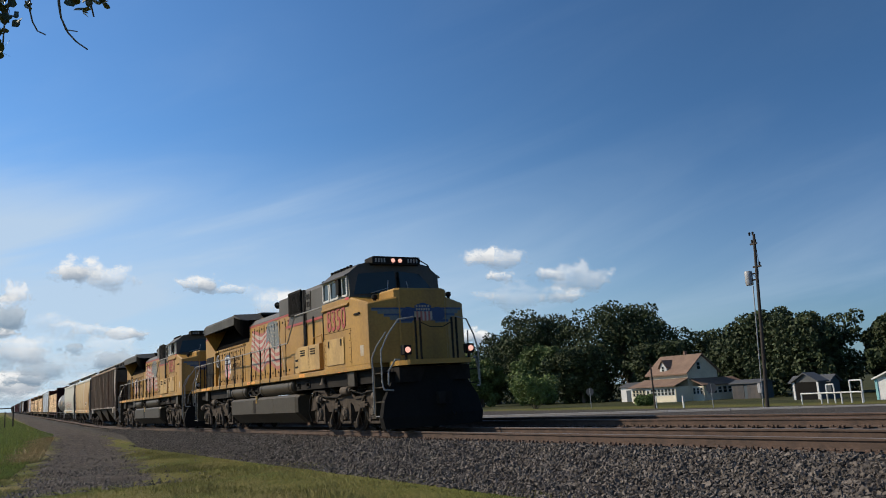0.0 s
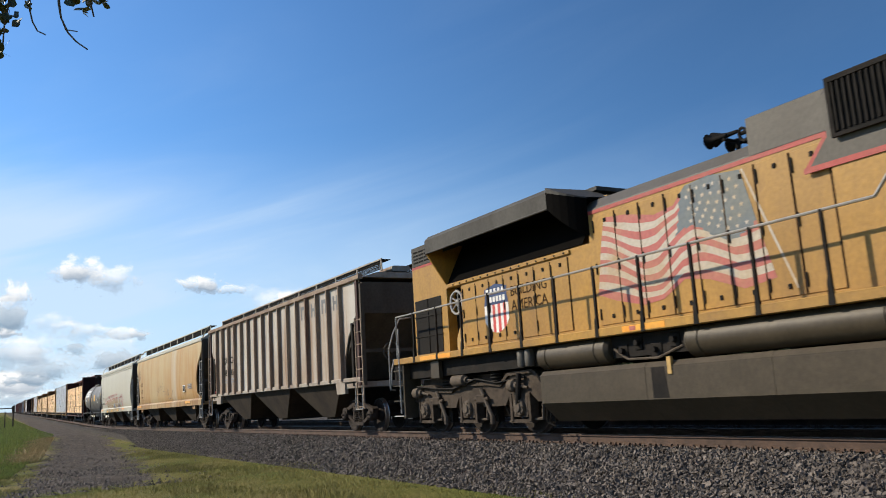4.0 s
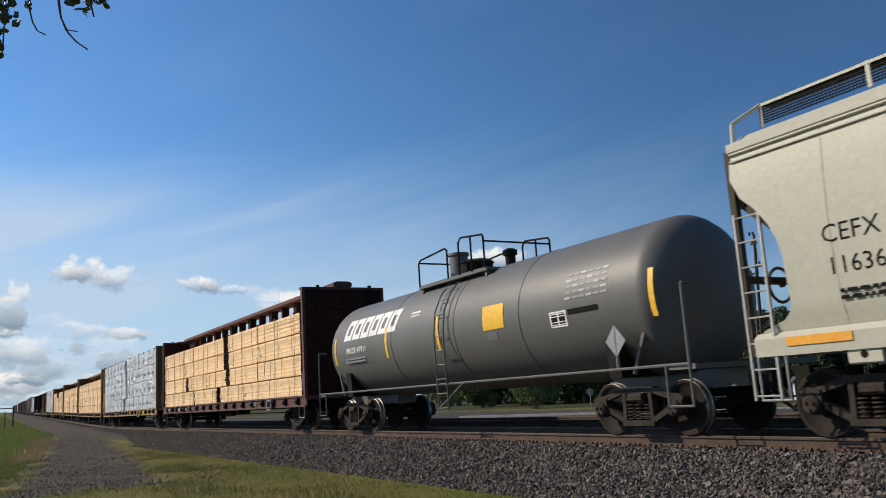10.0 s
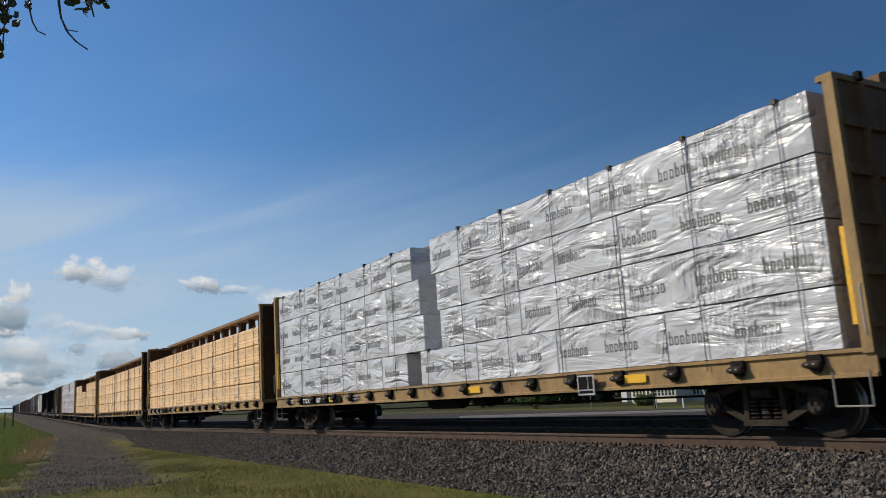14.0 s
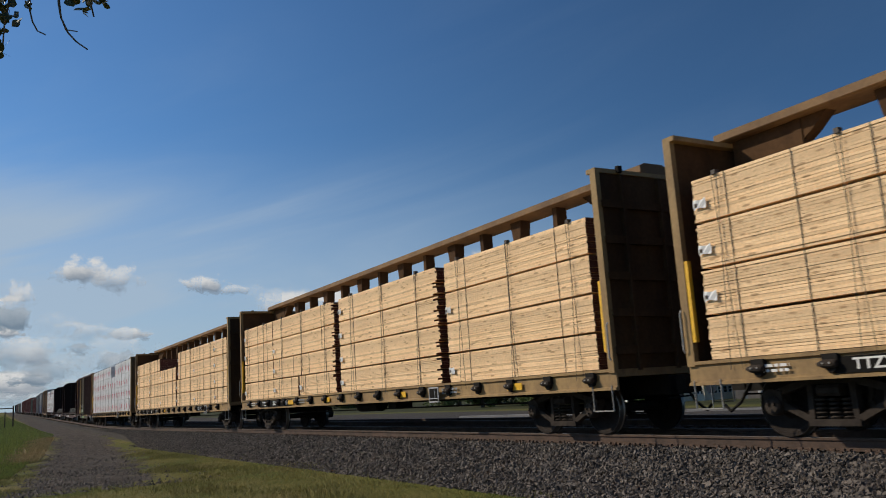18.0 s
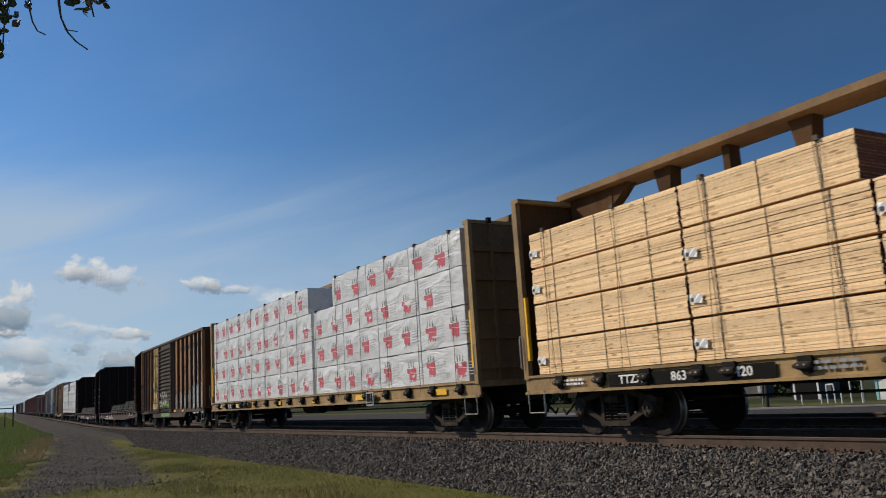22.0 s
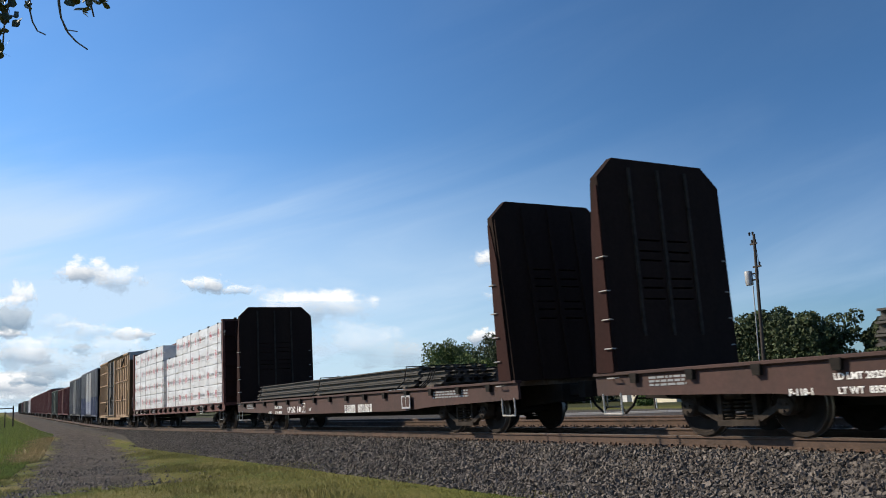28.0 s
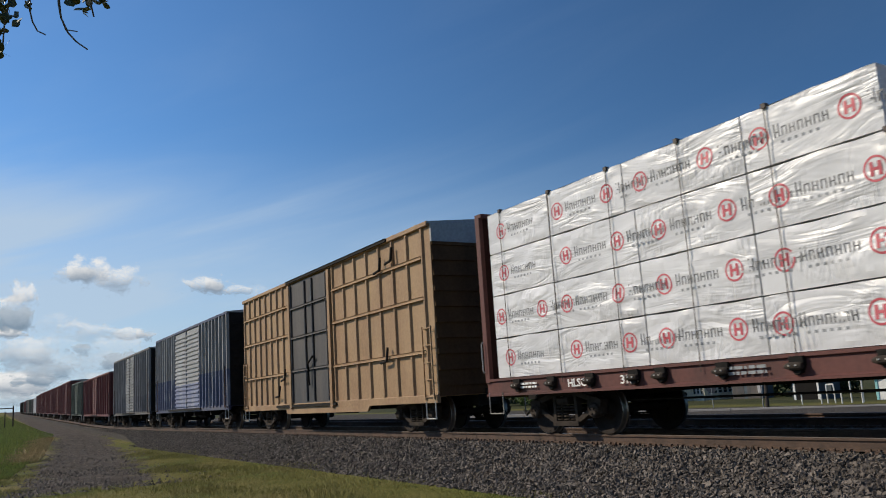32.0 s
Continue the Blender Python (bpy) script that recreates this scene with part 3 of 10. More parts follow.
M_FADEBLUE = mat("faded flag blue", (0.11, 0.135, 0.15), 0.55, dirt=(0.19, 0.17, 0.11), amount=0.6, scale=1.4)


def loco_truck(car, x, m):
    """Six-wheel truck; m turns its raised shoulder towards the fuel tank."""
    def mx(pts):
        return [(m * a, b) for a, b in pts]

    g = G()
    rim = mx([(-2.58, 0.74), (-2.52, 0.94), (-2.1, 1.14), (-1.5, 1.14), (-1.3, 1.0), (-0.7, 0.98), (-0.45, 1.12), (0.85, 1.1), (1.35, 1.05), (1.65, 1.26), (2.55, 1.29), (2.78, 1.1), (2.96, 0.64),
              (2.6, 0.66), (2.42, 0.8), (1.62, 0.8), (1.45, 0.6), (0.6, 0.58), (0.45, 0.8), (-0.45, 0.8), (-0.6, 0.58), (-1.4, 0.6), (-1.55, 0.8), (-2.3, 0.8)])
    for s in (-1, 1):
        y0, y1 = sorted((s * 0.99, s * 1.17))
        g.prism(rim, y0, y1, "y")
        lip = mx([(-2.5, 0.94), (-2.1, 1.12), (-1.5, 1.12), (-1.3, 0.99), (-0.7, 0.97), (-0.45, 1.1), (0.85, 1.08), (1.35, 1.03), (1.65, 1.24), (2.55, 1.27), (2.74, 1.1)])
        for p, q in zip(lip, lip[1:]):
            beam(g, p, q, 0.07, *sorted((s * 1.17, s * 1.22)))
    g.box(-2.3, 2.3, -0.66, 0.66, 0.35, 1.3).box(-2.4, 2.4, -0.99, 0.99, 1.0, 1.3)
    t = part("truck", g, M_LOCOTRUCK, car)
    t.matrix_basis = pose(x, 0, 0)
    axles = [m * a for a in (-1.98, 0.0, 2.02)]
    for s in (-1, 1):
        for ax in axles:
            g = G().prism([(ax - 0.24, 0.36), (ax + 0.24, 0.36), (ax + 0.27, 0.84), (ax - 0.27, 0.84)], *sorted((s * 1.02, s * 1.2)), "y")
            part("journal_box", g, M_LOCOTRUCK, t)
            g = G().lathe([(0.0, s * 1.3), (0.09, s * 1.3), (0.11, s * 1.27), (0.17, s * 1.26), (0.19, s * 1.22), (0.19, s * 1.16)], (ax, 0, 0.56), "y", 16)
            for k in range(6):
                a = k * 1.047
                g.rod((ax + 0.14 * math.cos(a), s * 1.25, 0.56 + 0.14 * math.sin(a)), (ax + 0.14 * math.cos(a), s * 1.285, 0.56 + 0.14 * math.sin(a)), 0.022, 5)
            part("bearing_cap", g, M_TRUCKPALE, t, smooth=True)
            part("pedestal_liner", G().box(ax - 0.36, ax - 0.28, s * 1.0, s * 1.21, 0.28, 0.84).box(ax + 0.28, ax + 0.36, s * 1.0, s * 1.21, 0.28, 0.84).box(ax - 0.36, ax + 0.36, s * 1.05, s * 1.19, 0.24, 0.31), M_LOCOTRUCK, t)
            part("brake_shoe", G().prism([(ax + m * 0.55, 0.26), (ax + m * 0.68, 0.24), (ax + m * 0.68, 0.72), (ax + m * 0.58, 0.75)], *sorted((s * 0.7, s * 0.86)), "y"), M_DARK, t)
            part("brake_hanger", G().rod((ax + m * 0.62, s * 1.1, 0.3), (ax + m * 0.74, s * 1.12, 0.95), 0.035, 6).rod((ax + m * 0.62, s * 1.1, 0.32), (ax - m * 0.5, s * 1.12, 0.26), 0.028, 6), M_TRUCKPALE, t)
            part("sand_hose", G().pipe([(ax - m * 0.66, s * 1.04, 1.25), (ax - m * 0.72, s * 1.12, 0.75), (ax - m * 0.62, s * 0.95, 0.18)], 0.025, 5), M_DARK, t)
        for ax in (-1.0, 1.08):
            c = m * ax
            g = G()
            for k in range(5):
                g.ring((c, s * 1.1, 1.12 + k * 0.07), (0, 0, 1), 0.12, 0.026, 14, 5)
            g.lathe([(0.0, 1.42), (0.16, 1.42), (0.16, 1.47), (0.0, 1.48)], (c, s * 1.1, 0), "z", 14)
            part("spring", g, M_DARK, t, smooth=True)
        for a, w, z in ((-0.2, 0.62, 1.2), (-2.25, 0.36, 0.98), (1.9, 0.3, 1.0)):
            c = m * a
            g = G().lathe([(0.0, -w / 2), (0.1, -w / 2), (0.13, -w / 2 + 0.04), (0.13, w / 2 - 0.1), (0.08, w / 2 - 0.06), (0.07, w / 2), (0.0, w / 2)], (c, s * 1.24, z), "x", 14)
            g.rod((c + w / 2, s * 1.24, z), (c + w / 2 + 0.3, s * 1.22, z - 0.06), 0.03, 6)
            part("brake_cylinder", g, M_TRUCKPALE, t, smooth=True)
        for a in (-1.35, 0.62):
            c = m * a
            part("brake_rod", G().rod((c, s * 1.23, 0.98), (c + m * 0.42, s * 1.25, 0.36), 0.045, 8).rod((c + m * 0.42, s * 1.25, 0.4), (c + m * 0.42, s * 1.25, 0.22), 0.06, 8), M_TRUCKPALE, t)
            part("slack_adjuster", G().cbox(c - 0.16, c + 0.16, *sorted((s * 1.18, s * 1.28)), 0.66, 0.86, 0.03).rod((c - 0.28, s * 1.24, 0.76), (c + 0.3, s * 1.24, 0.76), 0.04, 8), M_LOCOTRUCK, t)
        part("air_pipe", G().pipe([(-2.3, s * 1.24, 1.14), (-1.3, s * 1.26, 1.05), (-0.5, s * 1.26, 1.02), (0.5, s * 1.27, 1.2), (1.3, s * 1.25, 1.08), (2.3, s * 1.24, 1.16)], 0.022, 5), M_DARK, t)
        part("damper", G().rod((m * 2.02, s * 1.26, 0.62), (m * 2.16, s * 1.28, 1.24), 0.055, 8).rod((m * 2.0, s * 1.26, 0.5), (m * 2.02, s * 1.26, 0.64), 0.035, 8), M_DARK, t)
        part("safety_hose", G().pipe([(m * 2.62, s * 1.2, 1.24), (m * 2.86, s * 1.24, 1.0), (m * 2.98, s * 1.22, 0.6), (m * 2.86, s * 1.18, 0.26), (m * 3.02, s * 1.1, 0.16)], 0.02, 5), M_DARK, t)
    for ax in axles:
        w = new("wheelset", WS_LOCO)
        w.parent, w.matrix_basis = t, pose(ax, 0, 0.53)
        WHEELS.append((w, 0.53, ax))


def flag_mesh(y):
    """Waving painted flag: thirteen faded stripes and a starred canton."""
    g = G()
    nx, nz = 60, 39

    def at(u, v):
        top = float(np.interp(u, [0, 0.18, 0.4, 0.55, 0.64, 0.8, 1], [3.9, 3.84, 3.68, 3.74, 4.0, 4.04, 3.97]))
        low = float(np.interp(u, [0, 0.12, 0.3, 0.42, 0.55, 0.68, 0.85, 1], [2.52, 2.36, 2.2, 2.24, 2.5, 2.42, 2.18, 2.26]))
        left, right = -2.62 + 0.34 * v, 1.2 - 0.42 * v
        wave = 0.13 * math.sin(u * 11 + 2.2 * v) * (4 * v * (1 - v)) * (1 - 0.4 * u)
        return (left + (right - left) * u, y, low + (top - low) * v + wave)

    for i in range(nx):
        for j in range(nz):
            u, v = i / nx, j / nz
            edge = 0.52 + 0.14 * (v - 0.45)
            mi = 2 if (u > edge and v > 0.47 + 0.05 * math.sin(u * 14)) else (0 if int(v * 13) % 2 == 0 else 1)
            g.face([at(u, v), at(u + 1 / nx, v), at(u + 1 / nx, v + 1 / nz), at(u, v + 1 / nz)], mi)
    for r in range(6):
        for c in range(7 if r % 2 == 0 else 6):
            u, v = 0.64 + c * 0.052 + (0.026 if r % 2 else 0), 0.56 + r * 0.075
            p = at(u, v)
            pts = []
            for k in range(10):
                rr = 0.046 if k % 2 == 0 else 0.019
                pts.append((p[0] + rr * math.sin(k * 0.6283), y - 0.002, p[2] + rr * math.cos(k * 0.6283)))
            g.face(pts, 1)
    # the painted halyard
    a, b = at(1, 1), at(1, 0)
    g.face([(a[0] + 0.02, y, a[2]), (a[0] + 0.06, y, a[2]), (b[0] + 0.34, y, b[2] - 0.2), (b[0] + 0.3, y, b[2] - 0.2)], 1)
    return g


def shield_mesh(x0, x1, z0, zm, z1, y, axis="y"):
    """A notched shield: blue head with pale bars for its lettering, red and white pales below."""
    g = G()
    w = x1 - x0
    put = (lambda a, b, d=0.0: (a, y - d, b)) if axis == "y" else (lambda a, b, d=0.0: (y + d, a, b))
    head = [(x0 - 0.03 * w, zm), (x0 + 0.02 * w, zm + (z1 - zm) * 0.5), (x0, z1 - 0.04), (x0 + 0.18 * w, z1), (x0 + 0.5 * w, z1 + 0.05), (x0 + 0.82 * w, z1), (x1, z1 - 0.04), (x1 - 0.02 * w, zm + (z1 - zm) * 0.5), (x1 + 0.03 * w, zm)]
    g.face([put(a, b) for a, b in head], 0)
    n = 9
    for k in range(n):
        a, b = x0 - 0.03 * w + 1.06 * w * k / n, x0 - 0.03 * w + 1.06 * w * (k + 1) / n
        la, lb = (z0 + (zm - z0) * 0.42 * abs(2 * q / n - 1) ** 2.2 for q in (k, k + 1))
        g.face([put(a, zm), put(b, zm), put(b, lb), put(a, la)], 2 if k % 2 == 0 else 1)
    for row, cnt in ((0.58, 5), (0.14, 6)):
        for k in range(cnt):
            a = x0 + w * (0.08 + 0.86 * k / cnt)
            b, t = zm + (z1 - zm) * row, zm + (z1 - zm) * (row + 0.3)
            g.face([put(a, b, 0.002), put(a + w * 0.1, b, 0.002), put(a + w * 0.1, t, 0.002), put(a, t, 0.002)], 2)
    return g


def build_loco(front, number, lead):
    car, half = car_root("diesel_locomotive", front, front - 22.5,
                         "yellow and grey six-axle diesel locomotive " + ("with lit headlamps leading the train" if lead else "coupled behind the leading one"), "locomotive", "locomotives of the train")
    # frame, walkway and sill
    part("underframe", G().box(-10.6, 9.7, -1.3, 1.3, 1.34, 1.7).box(9.6, 10.6, -1.1, 1.1, 1.3, 1.7), M_DARK, car)
    part("walkway", G().cbox(-10.15, 9.74, -1.53, 1.53, 1.72, 1.87, 0.012), M_YELLOW, car)
    for s in (-1, 1):
        for a, b in ((-8.75, -7.3), (-1.6, -0.62), (4.2, 4.7)):
            part("reflective_stripe", G().box(a, b, s * 1.531, s * 1.535, 1.745, 1.845), M_ORANGE, car, "weathered orange reflective sill strip")
        part("number_tag", G().box(-1.42, -1.28, s * 1.535, s * 1.539, 1.76, 1.83), M_FADERED, car)
        for a, b in ((7.95, 8.42), (-8.4, -8.02)):
            part("jacking_pad", G().cbox(a, b, *sorted((s * 1.34, s * 1.44)), 1.28, 1.72, 0.02), M_TANKGREY, car)
    # cab
    cab = part("cab", G().prism([(-1.53, 1.87), (-1.53, 3.86), (1.53, 3.86), (1.53, 1.87)], 6.4, 8.5), M_YELLOW, car)
    up = [(-1.53, 3.86), (-1.5, 3.9), (-1.5, 4.56), (-1.16, 4.84), (-0.5, 4.96), (0.5, 4.96), (1.16, 4.84), (1.5, 4.56), (1.5, 3.9), (1.53, 3.86)]
    g = G().loft([[(6.4, a, b) for a, b in up], [(7.9, a, b) for a, b in up], [(8.72 - max(0, (b - 3.86)) * 0.14 - 0.14 * abs(a), a, b) for a, b in up]])
    top = part("cab_roof", g, M_GREY, car, "grey cab top", smooth=True)
    for s in (-1, 1):
        for a, b, z1 in ((6.5, 7.02, 4.5), (7.08, 7.72, 4.48), (7.98, 8.38, 4.5)):
            g = G()
            for w in ((a, b, 3.9, 3.96), (a, b, z1 - 0.05, z1), (a, a + 0.06, 3.9, z1), (b - 0.06, b, 3.9, z1)):
                g.box(w[0], w[1], s * 1.49, s * 1.54, w[2], w[3])
            fr = part("window_frame", g, M_FRAMEWHITE, top, "white-edged cab window frame")
            part("pane", G().box(a + 0.05, b - 0.05, s * 1.495, s * 1.51, 3.95, z1 - 0.04), M_GLASS, fr)
        part("mirror", G().cbox(7.74, 7.94, s * 1.5 - 0.05 * s, s * 1.5 + 0.12 * s, 4.0, 4.46, 0.03).rod((7.84, s * 1.5, 3.98), (7.84, s * 1.6, 4.0), 0.015, 5), M_DARK, top)
        part("sunshade", G().hexa([(6.48, s * 1.49, 4.54), (8.4, s * 1.49, 4.54), (8.4, s * 1.6, 4.48), (6.48, s * 1.6, 4.48), (6.48, s * 1.49, 4.58), (8.4, s * 1.49, 4.58), (8.4, s * 1.61, 4.51), (6.48, s * 1.61, 4.51)]), M_GREY, top)
        part("armrest", G().cbox(6.42, 8.46, *sorted((s * 1.49, s * 1.58)), 3.62, 3.7, 0.02), M_YELLOW, cab)
        part("seam", G().box(6.42, 8.44, *sorted((s * 1.53, s * 1.536)), 3.585, 3.61).box(6.44, 6.47, *sorted((s * 1.53, s * 1.55)), 2.74, 3.6), M_DARK, cab)
        part("stripe", G().box(8.22, 8.5, *sorted((s * 1.531, s * 1.536)), 3.79, 3.86), M_RED, cab)
        h = part("hatch", G().cbox(6.72, 8.02, *sorted((s * 1.515, s * 1.556)), 1.96, 2.74, 0.01), M_YELPALE, cab, "paler yellow hatch with dark latches")
        for x in (6.9, 7.84):
            part("latch", G().cbox(x - 0.035, x + 0.035, *sorted((s * 1.556, s * 1.575)), 2.5, 2.7, 0.008), M_DARK, h)
        part("panel_seam", G().box(8.5, 8.515, *sorted((s * 1.53, s * 1.535)), 1.9, 2.95).box(6.45, 6.465, *sorted((s * 1.53, s * 1.535)), 1.9, 2.7).box(6.45, 8.515, *sorted((s * 1.53, s * 1.535)), 2.93, 2.945), M_SEAM, cab)
        g = G()
        for x in (6.55, 8.42):
            for k in range(5):
                g.rod((x, s * 1.53, 2.0 + k * 0.2), (x, s * 1.542, 2.0 + k * 0.2), 0.014, 6)
        part("bolts", g, M_DARK, cab)["kind"] = "stuff"
    # nose: sloped shoulders and a raised middle with a vertical door
    plan = [(8.5, -1.53), (9.72, -1.53), (10.06, -0.8), (10.06, 0.8), (9.72, 1.53), (8.5, 1.53)]
    nose = part("nose", G().loft([[(x, y, 1.87) for x, y in plan], [(x, y, z) for (x, y), z in zip(plan, [3.8, 3.5, 3.62, 3.62, 3.5, 3.8])],
                                  [(x - 0.04, y * 0.97, z) for (x, y), z in zip(plan, [3.86, 3.55, 3.67, 3.67, 3.55, 3.86])]]), M_YELLOW, car)
    mid = [(8.5, -0.84), (9.98, -0.84), (10.09, -0.72), (10.09, 0.72), (9.98, 0.84), (8.5, 0.84)]
    part("nose_top", G().loft([[(x, y, 1.9) for x, y in mid], [(x, y, 3.85) for x, y in mid], [(x - 0.05, y * 0.94, 3.91) for x, y in mid]]), M_YELLOW, nose)
    part("nose_door", G().cbox(10.085, 10.11, -0.36, 0.36, 1.95, 2.98, 0.01), M_YELLOW, nose)
    g = G()
    for s in (-1, 1):
        g.hexa([(8.69, s * 0.07, 4.0), (8.5, s * 1.4, 3.92), (8.3, s * 1.4, 3.92), (8.3, s * 0.07, 4.0),
                (8.6, s * 0.07, 4.62), (8.42, s * 1.38, 4.54), (8.2, s * 1.38, 4.54), (8.2, s * 0.07, 4.62)])
    part("windshield", g, M_GLASS, car, "dark sloped windshield panes")
    for s in (-1, 1):
        part("wiper", G().rod((8.66, s * 0.9, 3.95), (8.62, s * 0.35, 4.1), 0.012, 5).rod((8.65, s * 0.35, 4.06), (8.6, s * 0.3, 4.34), 0.014, 5), M_STEP, car)
    nb = part("number_board", G().cbox(8.1, 8.64, -0.8, 0.8, 4.82, 5.06, 0.04), M_DARK, car)
    part("roof_grab", G().pipe([(8.6, 0.8, 4.98), (8.72, 1.0, 4.82), (8.74, 1.1, 4.62)], 0.02), M_GREY, nb)
    for s in (-0.12, 0.12):
        part("headlamp", G().lathe([(0.0, 8.69), (0.052, 8.68), (0.064, 8.65), (0.064, 8.6)], (0, s, 4.94), "x", 14), M_LAMP if lead else M_STEP, nb, smooth=True)
    g = G()
    for s in (-1, 1):
        for k in range(4):
            x = s * (0.4 + k * 0.095)
            g.box(8.64, 8.645, x - 0.025, x + 0.025, 4.88, 5.0)
    part("lettering", g, M_PRINTDIM, nb)["kind"] = "stuff"
    # painted wings and shield on the nose
    def face_x(y):
        return 10.066 - max(0.0, abs(y) - 0.8) * 0.466 + (0.03 if abs(y) < 0.72 else 0)

    g = G()
    for s in (-1, 1):
        for k in range(5):
            z, b = 3.34 - k * 0.085, 1.44 - k * 0.15
            cuts = [0.2, 0.71, 0.73, 0.8, b]
            for y0, y1 in zip(cuts, cuts[1:]):
                if y1 <= y0:
                    continue
                lift = lambda y: 0.05 * max(0.0, y - 0.5)
                g.face([(face_x(y0), s * y0, z + lift(y0)), (face_x(y1), s * y1, z + lift(y1)), (face_x(y1), s * y1, z + lift(y1) - 0.05), (face_x(y0), s * y0, z + lift(y0) - 0.05)], 0 if k % 2 == 0 else 1)
                g.face([(face_x(y0) - 0.001, s * y0, z + lift(y0) - 0.05), (face_x(y1) - 0.001, s * y1, z + lift(y1) - 0.05), (face_x(y1) - 0.001, s * y1, z + lift(y1) - 0.085), (face_x(y0) - 0.001, s * y0, z + lift(y0) - 0.085)], 1)
        g.face([(10.1, s * (0.46 + 0.24 * math.cos(a)), 3.17 + 0.2 * math.sin(a)) for a in [k * math.pi / 8 for k in range(16)]], 0)
    part("painted_wing", g, [M_BLUE, M_FADEBLUE], nose, "painted blue and white wings")["kind"] = "stuff"
    part("painted_shield", shield_mesh(-0.27, 0.27, 2.9, 3.24, 3.44, 10.104, "x"), [M_BLUE, M_FADERED, M_FADEWHITE], nose)
    part("sticker", G().box(9.13, 9.35, -1.534, -1.53, 2.1, 2.4), M_FADEWHITE, nose)
    part("nose_handle", G().cbox(8.85, 9.2, -1.575, -1.53, 3.27, 3.33, 0.012), M_DARK, nose)
    for x, y, z in ((9.3, -1.1, 3.58), (9.85, 1.0, 3.6)):
        part("nose_fitting", G().lathe([(0.05, 0), (0.05, 0.1), (0.09, 0.13), (0.08, 0.22), (0.0, 0.25)], (x, y, z), "z", 10), M_DARK, nose, smooth=True)
    words(car, number, 7.48, -1.537, 3.28, 0.96, M_NUMRED, 0.76, 0.008, "number", "red road number with a dark outline")
    words(car, number, 7.495, -1.534, 3.265, 0.96, M_SEAM, 0.76, 0.016, "number_outline")
    # front: plow, steps, ditch lamps
    rings = []
    for z, w, x0, x1 in ((0.1, 1.5, 10.45, 10.98), (0.4, 1.56, 10.42, 11.0), (0.85, 1.46, 10.38, 10.86), (1.3, 1.2, 10.3, 10.72), (1.7, 1.08, 10.3, 10.66)):
        rings.append([(x0, -w, z), (x0 + (x1 - x0) * 0.7, -w * 0.42, z), (x1, 0, z), (x0 + (x1 - x0) * 0.7, w * 0.42, z), (x0, w, z), (10.2, w, z), (10.2, -w, z)])
    part("plow", G().loft(rings), M_BLACK, car, "black flared snow plow")
    part("anticlimber", G().prism([(10.0, -1.1), (10.6, -1.1), (10.95, -0.95), (10.95, 0.95), (10.6, 1.1), (10.0, 1.1)], 1.74, 1.87, "z"), M_YELLOW, car)
    for s in (-1, 1):
        d = part("ditch_lamp", G().cbox(10.72, 10.92, s * 0.98 - 0.11, s * 0.98 + 0.11, 2.0, 2.26, 0.02).rod((10.8, s * 0.98, 1.86), (10.8, s * 0.98, 2.02), 0.04), M_DARK, car)
        part("lens", G().lathe([(0.0, 10.96), (0.07, 10.95), (0.085, 10.91)], (0, s * 0.98, 2.13), "x", 14), M_LAMP if lead else M_STEP, d, smooth=True)
        for y in (0.5, 0.64):
            part("front_post", G().pipe([(10.78, s * y, 1.87), (10.78, s * y, 3.0)], 0.032), M_DARK, car)
    part("safety_chain", G().pipe([(10.78, -0.5, 2.88), (10.82, -0.2, 2.74), (10.82, 0.2, 2.74), (10.78, 0.5, 2.88)], 0.012), M_DARK, car)
    for end in (1, -1):
        for s in (-1, 1):
            for k in range(4):
                z = 0.42 + k * 0.38
                st = part("step", G().box(end * 9.84, end * 10.38, s * 1.0, s * 1.46, z, z + 0.03), M_DARK, car)
                part("step_edge", G().box(end * 9.84, end * 10.38, s * 1.46, s * 1.472, z, z + 0.028), M_STEP if k == 0 else M_TANKGREY, st)
            part("step_side", G().box(end * 9.74, end * 9.84, s * 1.0, s * 1.48, 0.38, 1.75), M_TANKGREY, car)
            part("step_back", G().box(end * 9.84, end * 10.3, s * 0.96, s * 1.0, 0.4, 1.75), M_DARK, car)
            for pts in ([(9.86, 1.53, 0.5), (9.86, 1.53, 2.0), (10.02, 1.46, 2.3), (10.3, 1.3, 2.66)],
                        [(10.62, 1.3, 1.1), (10.46, 1.5, 1.12), (10.42, 1.53, 1.3), (10.42, 1.53, 2.15), (10.5, 1.36, 2.55), (10.62, 1.08, 2.96), (10.76, 0.66, 3.02)],
                        [(10.56, 1.42, 1.25), (10.56, 1.4, 1.6), (10.7, 1.25, 1.9), (10.76, 1.15, 1.88)]):
                part("grab_rail", G().pipe([(end * a, s * b, c) for a, b, c in pts], 0.022), M_RAILBAR, car, "bare metal step handrail")
    # long hood, recessed where the handbrake sits
    def hood_prof(zt):
        return [(-1.05, 1.87), (-1.05, zt), (1.05, zt), (1.05, 1.87)]

    hood = part("hood", G().prism(hood_prof(4.08), -2.76, 2.3), M_YELLOW, car)
    part("rear_hood", G().prism(hood_prof(3.52), -7.42, -2.76), M_YELLOW, car)
    part("radiator_core", G().box(-8.1, -2.76, -0.5, 0.5, 3.52, 4.5), M_YELLOW, car)
    part("rear_hood", G().prism(hood_prof(4.14), -9.78, -8.1), M_YELLOW, car)
    part("recess", G().box(-8.1, -7.42, -0.8, 0.8, 1.87, 3.42), M_GRILLE, car)
    part("recess_head", G().box(-8.1, -7.42, -1.05, 1.05, 3.42, 3.52), M_YELLOW, car)
